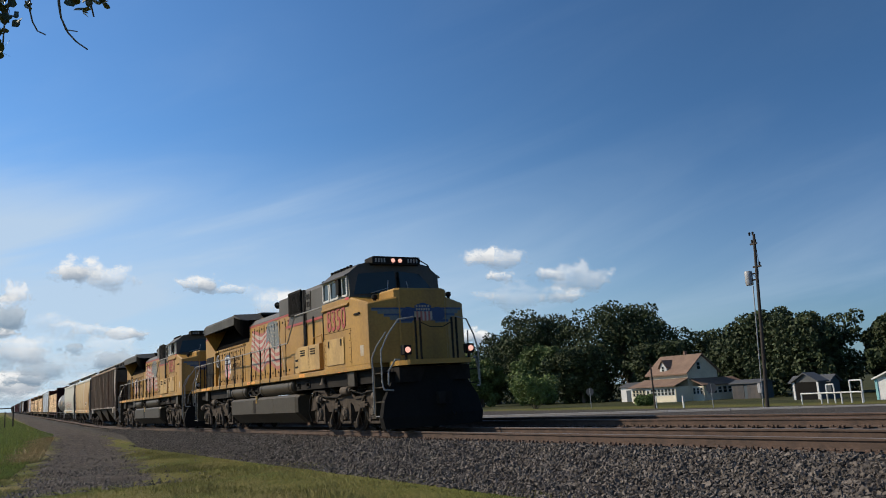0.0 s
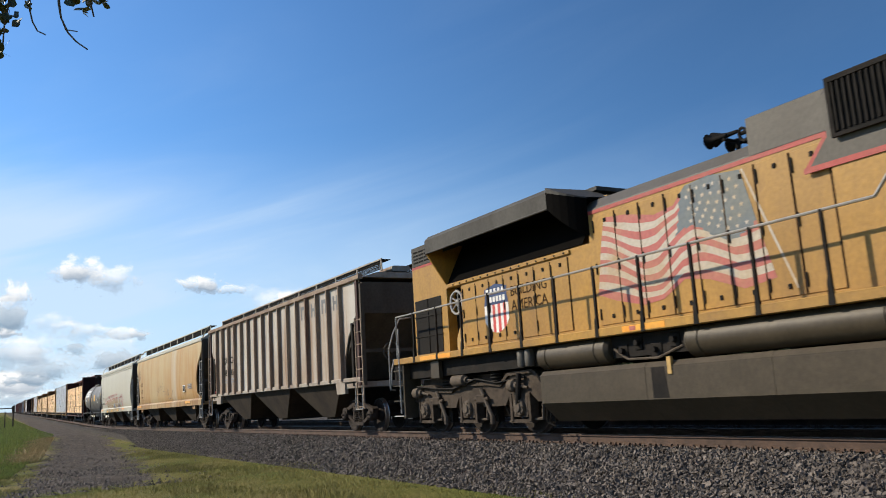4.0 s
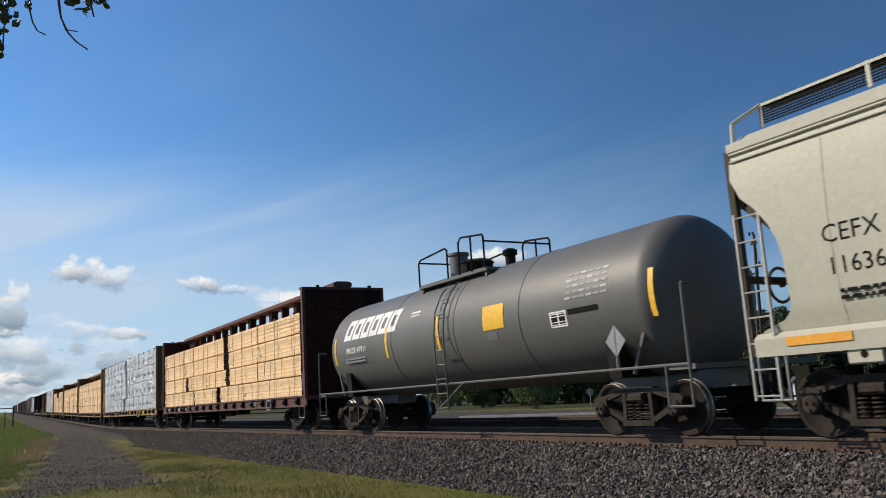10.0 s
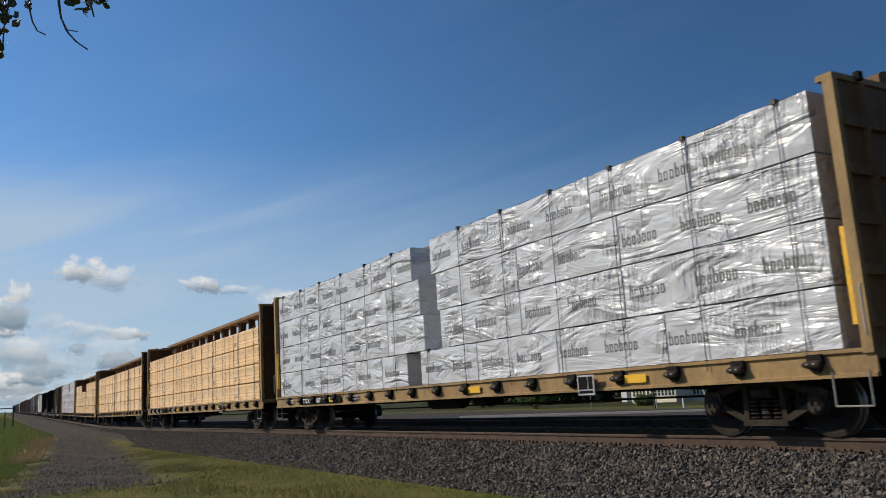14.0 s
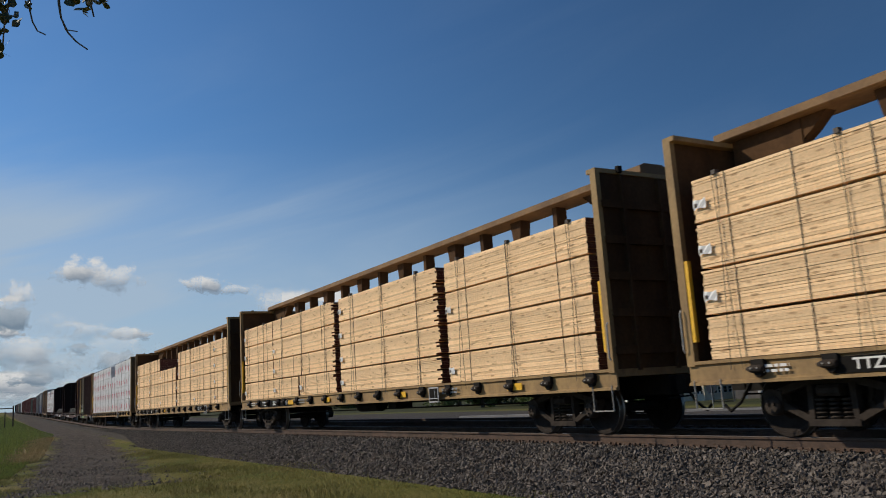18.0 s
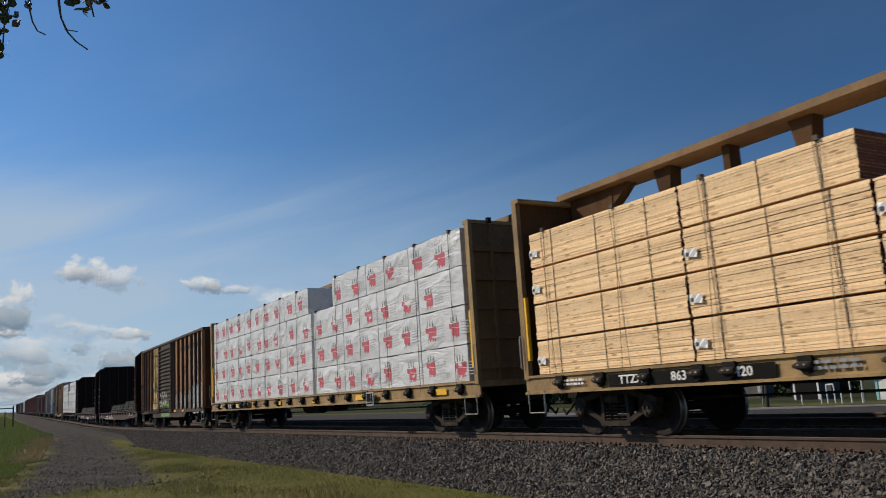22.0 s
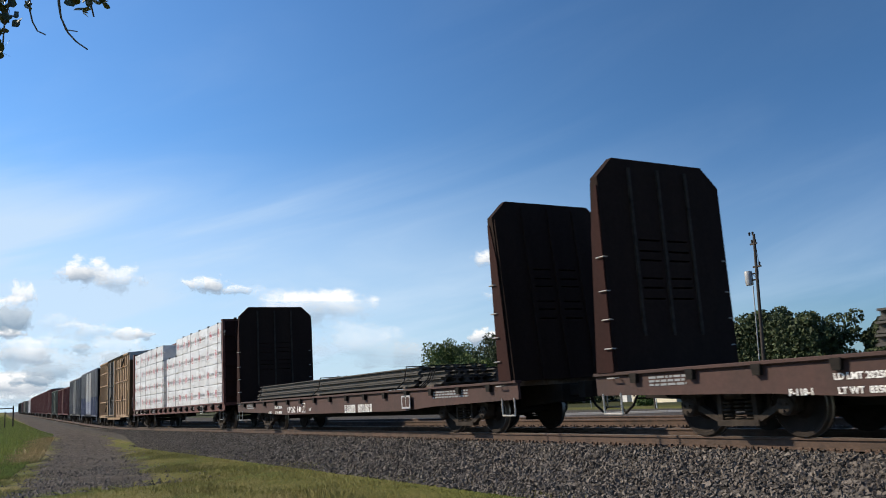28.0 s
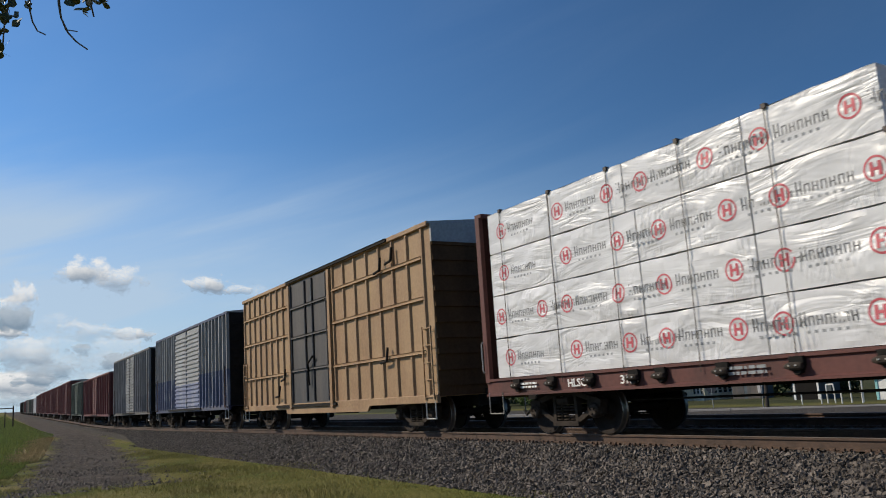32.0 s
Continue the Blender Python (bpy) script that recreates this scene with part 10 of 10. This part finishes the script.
def build_small():
    # thin dark post beside the road
    root = thing("post", pose(-45.6, 45, ground_z(45)), "thin dark wooden post by the road", "post")
    part("shaft", G().rod((0, 0, -0.2), (-0.05, 0, 3.35), 0.06, 8), M_POLE, root)
    for x, y in ((-46.5, 46), (-43.7, 46)):
        solid("marker_post", G().cbox(-0.05, 0.05, -0.05, 0.05, -0.2, 0.9, 0.01), M_TRIM, "short white marker post in the grass", "post", "marker posts", m=pose(x, y, ground_z(y)))
    for x, y, h, m in ((-40.0, 45, 1.35, M_ROOFGREY), (-59.5, 50.5, 1.6, M_ROOFGREY)):
        root = thing("road_sign", pose(x, y, ground_z(y), 0, 0, 40), "grey back of an octagonal road sign on a post", "sign", "road signs")
        part("post", G().rod((0, 0, -0.2), (0, 0, h + 0.3), 0.03, 6), M_GALV, root)
        g = G().prism([(0.37 * math.cos(a), h - 0.0 + 0.37 * math.sin(a)) for a in [math.pi / 8 + k * math.pi / 4 for k in range(8)]], -0.02, 0.0, "y")
        part("plate", g, m, root)
    # white pipe rails and hoops
    root = thing("pipe_fence", pose(-1.3, 48, ground_z(48)), "low white pipe fence with square hoops", "fence")
    for x in (-33.8, -32.35, -30.9, -29.5):
        part("post", G().rod((x, 0, -0.2), (x, 0, 0.75), 0.05, 8), M_TRIM, root)
    for a, b in ((-33.8, -32.35), (-32.35, -30.9), (-30.9, -29.5)):
        part("rail", G().rod((a, 0, 0.7), (b, 0, 0.7), 0.05, 8), M_TRIM, root)
    for x, y, w, h in ((-34.6, 50, 0.55, 1.25), (-33.2, 50.5, 0.85, 1.45)):
        root = thing("pipe_hoop", pose(x, y, ground_z(y)), "square white pipe hoop standing in the grass", "fence", "white pipe hoops")
        part("hoop", G().pipe([(0, 0, -0.2), (0, 0, h), (w, 0, h), (w, 0, -0.2)], 0.05, 8), M_TRIM, root, smooth=True)
    # switch stand markers near the far track
    for x in (-22.5, -20.8):
        solid("marker_post", G().cbox(-0.04, 0.04, -0.04, 0.04, -0.2, 0.16, 0.01), M_TRIM, "short white marker post in the ballast", "post", "marker posts", m=pose(x, 19.2, ground_z(19.2)))
    # wooden gate far down the field
    gx = -110.0
    gz = ground_z(4.5) + float(rise(gx)) + float(swell(gx, 4.5))
    root = thing("field_gate", pose(gx, 4.9, gz), "dark wooden gate between two posts in the grass", "gate")
    part("post", G().rod((0, 0.0, -0.3), (0, 0.0, 2.55), 0.08, 8), M_POLE, root)
    part("post", G().rod((0, -0.85, -0.3), (0, -0.85, 1.9), 0.06, 8), M_POLE, root)
    for z in (2.2,):
        part("rail", G().cbox(-0.05, 0.05, -1.6, 0.0, z, z + 0.12, 0.02), M_POLE, root)
    root = thing("signal_mast", pose(-420, 5.0, ground_z(5) + float(rise(-420))), "distant dark trackside signal mast", "signal")
    part("mast", G().rod((0, 0, -0.3), (0, 0, 6), 0.12, 8), M_DARK, root)
    part("arm", G().box(-0.1, 0.1, -3.0, 3.0, 5.9, 6.1), M_DARK, root)


build_small()


# ---- overhanging tree beside the camera ----
CAM_M = look(EYE, AIM, ROLL)


def sight(px, py, d):
    """The place d metres out along a line of sight, given as shares of the view."""
    h = math.tan(radians(57.2) / 2)
    v = CAM_M.to_3x3() @ Vector(((2 * px - 1) * h, (0.5625 - 2 * py * 0.5625) * h, -1))
    return EYE + v * d


def build_overhang():
    root = thing("cottonwood_tree", pose(-2.5, -7.5, ground_z(-7.5)), "tall cottonwood tree with drooping leafy twigs", "tree")
    base = Vector((-2.5, -7.5, ground_z(-7.5)))
    g = G()
    top = Vector((-3.2, -6.6, 6.2))
    g.rod((0, 0, -0.3), top - base, 0.3, 12, 0, 0.2)
    g.rod(top - base, Vector((-3.6, -6.4, 11)) - base, 0.2, 10, 0, 0.08)
    part("trunk", g, M_BARK, root)
    d = 6.5
    hub = sight(0.03, -0.16, d)
    limb = G().rod(top - base, hub - base, 0.12, 8, 0, 0.035)
    part("limb", limb, M_BARK, root)
    r = random.Random(3)

    def twig(pts, w):
        q = [hub] + [sight(a / 1568, b / 882, d) for a, b in pts]
        t = G()
        for k in range(len(q) - 1):
            t.rod(q[k] - base, q[k + 1] - base, w * (1 - 0.6 * k / len(q)), 5)
        part("twig", t, M_BARK, root)

    twig([(103, -20), (104, 10), (108, 32), (120, 58), (135, 74), (155, 88)], 0.011)
    twig([(103, -20), (108, 32), (116, 53), (137, 56)], 0.007)
    twig([(52, -20), (53, 20), (57, 38), (66, 55), (81, 62)], 0.009)
    twig([(20, -30), (15, 10), (8, 40), (4, 90)], 0.01)
    twig([(150, -40), (160, 5), (166, 30)], 0.01)
    twig([(185, -40), (180, -5)], 0.01)

    def leaf(px, py):
        c = sight(px / 1568, py / 882, d + r.uniform(-0.3, 0.3)) - base
        s = r.uniform(0.028, 0.045)
        u = Vector((r.gauss(0, 1), r.gauss(0, 1), r.gauss(0, 1))).normalized()
        w = u.cross(Vector((r.gauss(0, 1), r.gauss(0, 1), r.gauss(0, 1)))).normalized()
        n = u.cross(w) * s * 0.2
        t = G()
        t.face([c - u * s * 1.2, c - u * s * 0.3 - w * s * 0.8, c + u * s * 0.5 - w * s * 0.6 + n, c + u * s * 1.1 + n])
        t.face([c - u * s * 1.2, c + u * s * 1.1 + n, c + u * s * 0.5 + w * s * 0.6 + n, c - u * s * 0.3 + w * s * 0.8])
        return t

    for k in range(150):
        z = r.random()
        if z < 0.45:
            px, py = r.uniform(-25, 36), r.uniform(-30, 46) * (1 if r.random() < 0.7 else 0.7)
        elif z < 0.85:
            px, py = r.uniform(118, 192), r.uniform(-30, 10) + (22 if r.random() < 0.3 else 0)
            if px < 150 and py > 8:
                py -= 14
        elif z < 0.93:
            px, py = r.uniform(-8, 16), r.uniform(48, 100)
        else:
            px, py = r.uniform(40, 62), r.uniform(-20, 18)
        part("leaf", leaf(px, py), M_LEAFNEAR, root)
    # the rest of the crown, above and behind the camera
    blobs = [(-1.0 + r.uniform(-2.4, 1.2), r.uniform(-2, 1.0), 9.5 + r.uniform(-0.8, 2.5), 1.3) for _ in range(12)]
    v, f = leaves(2600, blobs, 0.07, 9, 0.8)
    ob = new("crown", raw_mesh("crown", v, f, M_LEAFNEAR))
    ob.parent = root


build_overhang()


# ---- grass and gravel in the foreground ----
def build_grass():
    r = np.random.default_rng(7)
    n = 190000
    x = -6 - 34 * r.random(n) ** 1.35
    y = -2.5 + 10.3 * r.random(n)
    mid = np.interp(x, [-60, -20], [6.7, 2.4])
    bare = (np.abs(y - mid) < 1.5 + 0.5 * np.sin(x * 1.3 + y) + 0.5 * r.random(n)) & (x < -20.4 + 0.8 * np.sin(y * 2.2) + 1.2 * r.random(n))
    keep = ~bare & (y < 7.55 + 0.25 * np.sin(x * 0.9) + 0.2 * r.random(n))
    x, y = x[keep], y[keep]
    n = len(x)
    clump = np.sin(x * 0.8 + 1.7 * np.sin(y * 0.7)) * np.sin(y * 1.1 + x * 0.3)
    h = (0.025 + 0.05 * r.random(n) ** 2) * (1 + 0.5 * clump)
    a = r.random(n) * 6.283
    lean = h * 0.5
    z = np.array([ground_z(q) for q in np.round(y, 1)])
    w = 0.005 + 0.004 * r.random(n)
    p0 = np.stack([x - w * np.cos(a), y - w * np.sin(a), z - 0.03], -1)
    p1 = np.stack([x + w * np.cos(a), y + w * np.sin(a), z - 0.03], -1)
    p2 = np.stack([x + lean * np.sin(a * 3), y + lean * np.cos(a * 3), z + h], -1)
    v = np.stack([p0, p1, p2], 1).reshape(-1, 3)
    ob = new("grass", raw_mesh("grass", v, np.arange(3 * n).reshape(-1, 3), M_GRASS))
    tagged(ob, "short sunlit summer grass with dry patches", "grass", kind="stuff")


build_grass()


def build_tall_grass():
    """Rank grass and weeds on the far side of the service track."""
    r = np.random.default_rng(23)
    n = 90000
    x = -27 - 330 * r.random(n) ** 2.1
    edge = np.interp(x, [-140, -67, -40, -26], [5.6, 5.5, 2.6, 0.9])
    y = edge - 9 * r.random(n) ** 1.4
    dry = (x < -37) & (x > -60) & (edge - y < 1.3 + 0.4 * np.sin(x * 1.7)) & (r.random(n) < 0.85)
    x, y, edge = x[~dry], y[~dry], edge[~dry]
    n = len(x)
    h = (0.14 + 0.2 * r.random(n)) * np.clip((edge - y) / 1.5, 0.3, 1.0)
    a = r.random(n) * 6.283
    z = np.array([ground_z(q) for q in np.round(y, 1)]) + rise(x) + swell(x, y)
    y = y + bend(x) * np.interp(y, [1, 7], [0, 1])
    w = 0.012 + 0.012 * r.random(n)
    p0 = np.stack([x - w * np.cos(a), y - w * np.sin(a), z - 0.03], -1)
    p1 = np.stack([x + w * np.cos(a), y + w * np.sin(a), z - 0.03], -1)
    p2 = np.stack([x + 0.4 * h * np.sin(a * 3), y + 0.4 * h * np.cos(a * 3), z + h], -1)
    v = np.stack([p0, p1, p2], 1).reshape(-1, 3)
    ob = new("tall_grass", raw_mesh("tall_grass", v, np.arange(3 * n).reshape(-1, 3), M_RANK))
    tagged(ob, "taller bright green grass beside the service track", "grass", kind="stuff")


build_tall_grass()


def build_straw():
    """Bleached grass along the edge of the service track."""
    r = np.random.default_rng(29)
    n = 9000
    x = -36 - 25 * r.random(n)
    y = np.interp(x, [-67, -40, -26], [5.5, 2.6, 0.9]) + 0.25 - 1.6 * r.random(n) * (0.7 + 0.3 * np.sin(x * 1.7))
    z = np.array([ground_z(q) for q in np.round(y, 1)]) + rise(x) + swell(x, y)
    y = y + bend(x) * np.interp(y, [1, 7], [0, 1])
    h = 0.05 + 0.1 * r.random(n)
    a = r.random(n) * 6.283
    w = 0.012 + 0.01 * r.random(n)
    p0 = np.stack([x - w * np.cos(a), y - w * np.sin(a), z - 0.03], -1)
    p1 = np.stack([x + w * np.cos(a), y + w * np.sin(a), z - 0.03], -1)
    p2 = np.stack([x + 0.8 * h * np.sin(a * 3), y + 0.8 * h * np.cos(a * 3), z + h], -1)
    v = np.stack([p0, p1, p2], 1).reshape(-1, 3)
    ob = new("dry_grass", raw_mesh("dry_grass", v, np.arange(3 * n).reshape(-1, 3), M_STRAW))
    tagged(ob, "bleached straw-coloured grass along the gravel track", "grass", kind="stuff")


build_straw()


def build_gravel():
    r = np.random.default_rng(17)
    n = 17000
    x = -19.5 - 44 * r.random(n) ** 1.7
    y = np.interp(x, [-60, -20], [6.7, 2.4]) + r.normal(size=n) * np.interp(x, [-60, -35, -22], [1.1, 1.0, 1.0])
    # two wheel tracks stay barer than the shoulders and the loose end
    lane = np.abs(y - np.interp(x, [-60, -20], [6.7, 2.4]))
    drift = np.sin(x * 0.9 + 1.3 * np.sin(y * 1.1)) * np.sin(y * 1.7 - x * 0.35)
    keep = r.random(n) < np.where(x > -29, 0.34 + 0.32 * drift, 0.16 + 0.5 * (lane > 0.9) * (0.6 + 0.4 * drift))
    x, y = x[keep], y[keep]
    n = len(x)
    s = 0.016 + 0.04 * r.random(n) ** 2
    z = np.array([ground_z(q) for q in np.round(y, 1)]) + 0.005 + swell(x, y) + rise(x)
    y = y + bend(x) * np.interp(y, [1, 7], [0, 1])
    base = np.array([(-1, 0, 0), (0, -1, 0.1), (1, 0, 0), (0, 1, -0.1), (0, 0, 1.0)], float)
    v = base[None] * (0.6 + 0.7 * r.random((n, 5, 3))) * s[:, None, None] + np.stack([x, y, z], -1)[:, None]
    f = (np.array([(0, 1, 4), (1, 2, 4), (2, 3, 4), (3, 0, 4)])[None] + 5 * np.arange(n)[:, None, None]).reshape(-1, 3)
    ob = new("gravel", raw_mesh("gravel", v.reshape(-1, 3), f, M_STONE))
    tagged(ob, "scattered grey gravel at the end of the service track", "gravel", kind="stuff")


build_gravel()


# ---- drifting clouds ----
# flat glowing sheets; bright crest and shaded base are painted by a ramp
def cloud_material(name, base, crest):
    m = bpy.data.materials.new(name)
    m.use_nodes = True
    n, l = m.node_tree.nodes, m.node_tree.links
    n.clear()
    out = n.new("ShaderNodeOutputMaterial")
    co = n.new("ShaderNodeTexCoord")
    inf = n.new("ShaderNodeObjectInfo")
    mul = n.new("ShaderNodeMath"); mul.operation = "MULTIPLY"; mul.inputs[1].default_value = 67
    l.new(inf.outputs["Random"], mul.inputs[0])
    add = n.new("ShaderNodeVectorMath"); add.operation = "ADD"
    l.new(co.outputs["Object"], add.inputs[0]); l.new(mul.outputs[0], add.inputs[1])
    mp = n.new("ShaderNodeMapping"); mp.inputs["Scale"].default_value = (1.5, 0.9, 1)
    l.new(add.outputs[0], mp.inputs[0])
    nz = n.new("ShaderNodeTexNoise")
    nz.inputs["Scale"].default_value, nz.inputs["Detail"].default_value, nz.inputs["Roughness"].default_value = 1.5, 8, 0.55
    l.new(mp.outputs[0], nz.inputs["Vector"])
    ln = n.new("ShaderNodeVectorMath"); ln.operation = "LENGTH"
    l.new(co.outputs["Object"], ln.inputs[0])
    d = n.new("ShaderNodeMath"); d.operation = "MULTIPLY_ADD"; d.inputs[1].default_value = 1.75; d.inputs[2].default_value = -0.33
    l.new(nz.outputs["Fac"], d.inputs[0])
    e = n.new("ShaderNodeMath"); e.operation = "SUBTRACT"
    l.new(d.outputs[0], e.inputs[0]); l.new(ln.outputs["Value"], e.inputs[1])
    r = n.new("ShaderNodeMapRange")
    r.interpolation_type = "SMOOTHSTEP"
    r.inputs["From Min"].default_value, r.inputs["From Max"].default_value = -0.2, 0.2
    r.inputs["To Max"].default_value = 0.95
    l.new(e.outputs[0], r.inputs["Value"])
    sp = n.new("ShaderNodeSeparateXYZ")
    l.new(co.outputs["Object"], sp.inputs[0])
    sh = n.new("ShaderNodeMath"); sh.operation = "MULTIPLY_ADD"; sh.inputs[1].default_value = 0.9
    l.new(nz.outputs["Fac"], sh.inputs[0]); l.new(sp.outputs["Y"], sh.inputs[2])
    rp = n.new("ShaderNodeValToRGB")
    rp.color_ramp.elements[0].position, rp.color_ramp.elements[0].color = 0.12, (*base, 1)
    rp.color_ramp.elements[1].position, rp.color_ramp.elements[1].color = 0.75, (*crest, 1)
    l.new(sh.outputs[0], rp.inputs[0])
    em = n.new("ShaderNodeEmission")
    l.new(rp.outputs[0], em.inputs["Color"])
    tr = n.new("ShaderNodeBsdfTransparent")
    mx = n.new("ShaderNodeMixShader")
    l.new(r.outputs[0], mx.inputs["Fac"]); l.new(tr.outputs[0], mx.inputs[1]); l.new(em.outputs[0], mx.inputs[2])
    l.new(mx.outputs[0], out.inputs["Surface"])
    return m


M_CLOUD = cloud_material("sunlit cumulus", (0.3, 0.37, 0.46), (0.97, 0.97, 0.96))
M_CLOUDGREY = cloud_material("shaded cumulus base", (0.24, 0.33, 0.43), (0.5, 0.58, 0.66))
CLOUDS = []


def build_clouds():
    square = [(-1.8, -1.8, 0), (1.8, -1.8, 0), (1.8, 1.8, 0), (-1.8, 1.8, 0)]
    white, grey = G().face(square).mesh("cloud", M_CLOUD), G().face(square).mesh("cloud", M_CLOUDGREY)
    D = 3200.0
    k = D * 2 * math.tan(radians(57.2) / 2) / 1568
    for px, py, w, h, sheet in (
            (138, 483, 80, 34, white), (196, 496, 76, 34, white), (350, 503, 62, 22, white), (412, 513, 44, 13, white),
            (26, 526, 44, 34, white), (2, 545, 60, 30, white), (8, 562, 62, 34, grey), (2, 588, 50, 14, white),
            (92, 574, 60, 26, white), (146, 588, 84, 24, white), (216, 590, 66, 18, white),
            (30, 622, 110, 44, white), (96, 620, 100, 44, white), (200, 624, 130, 46, white), (60, 650, 130, 44, white), (130, 646, 130, 42, white), (240, 652, 100, 38, white),
            (84, 656, 84, 20, grey), (212, 640, 76, 24, grey), (128, 618, 40, 12, grey),
            (20, 682, 140, 38, white), (110, 684, 160, 36, white), (200, 682, 120, 34, white), (60, 706, 200, 20, white), (190, 704, 180, 18, white), (48, 672, 60, 14, grey),
            (882, 458, 78, 32, white), (886, 490, 40, 14, white), (966, 486, 48, 18, white), (1026, 492, 84, 38, white), (916, 526, 112, 36, white), (1000, 522, 56, 20, white), (838, 596, 44, 22, white),
            (540, 545, 150, 52, white), (470, 600, 120, 34, white), (640, 612, 200, 50, white)):
        c = EYE + (sight(px / 1568, py / 882, D) - EYE) * (1.0 if sheet is white else 0.97)
        ob = new("cloud", sheet)
        m = Matrix.Translation(c) @ CAM_M.to_3x3().to_4x4()
        ob.matrix_basis = m @ Matrix.Diagonal((w * k * 1.0, h * k * 1.1, 1, 1))
        tagged(ob, "small white cumulus cloud with a grey base" if sheet is white else "grey-blue shaded underside of a cumulus cloud", "cloud", kind="structure")
        CLOUDS.append((ob, m, k * (13 if px < 700 else 22)))


build_clouds()


def s_of(t):
    """How far the train has gone after t seconds, slowing a little."""
    return 10.98 * t - 0.00648 * t * t


def on_line(x):
    """Where a car stands with its middle at x: both trucks on the rails."""
    a, b = x - 6.0, x + 6.0
    ya, yb, za, zb = float(bend(a)), float(bend(b)), float(rise(a)), float(rise(b))
    return pose(x, TRACK_Y + (ya + yb) / 2, (za + zb) / 2, 0, -math.degrees(math.atan2(zb - za, 12)), math.degrees(math.atan2(yb - ya, 12)))


def turns(radius, x):
    """Rows of a rolling wheelset, a little under a quarter turn apart."""
    rows, t, step = [], 0.0, radius * radians(82)
    while t < 32.0:
        rows.append((t, pose(x, 0, radius, 0, math.degrees(s_of(t) / radius), 0)))
        t = (math.floor((t + step / 10.98) * FPS) + 0) / FPS
    rows.append((32.0, pose(x, 0, radius, 0, math.degrees(s_of(32.0) / radius), 0)))
    return rows


def motions():
    for car, x in CARS:
        walk(car, [(t, on_line(x + s_of(t))) for t in range(0, 33)])
    for ob, m, k in CLOUDS:
        walk(ob, [(0, m), (32, m @ pose(k, -0.08 * k, 0))])
    first = {}
    for w, r, x in WHEELS:
        key = (r, x)
        if key not in first:
            walk(w, turns(r, x))
            first[key] = w
        else:
            src = first[key]
            w.rotation_mode = "QUATERNION"
            w.animation_data_create()
            w.animation_data.action = src.animation_data.action
            w.animation_data.action_slot = src.animation_data.action_slot


motions()
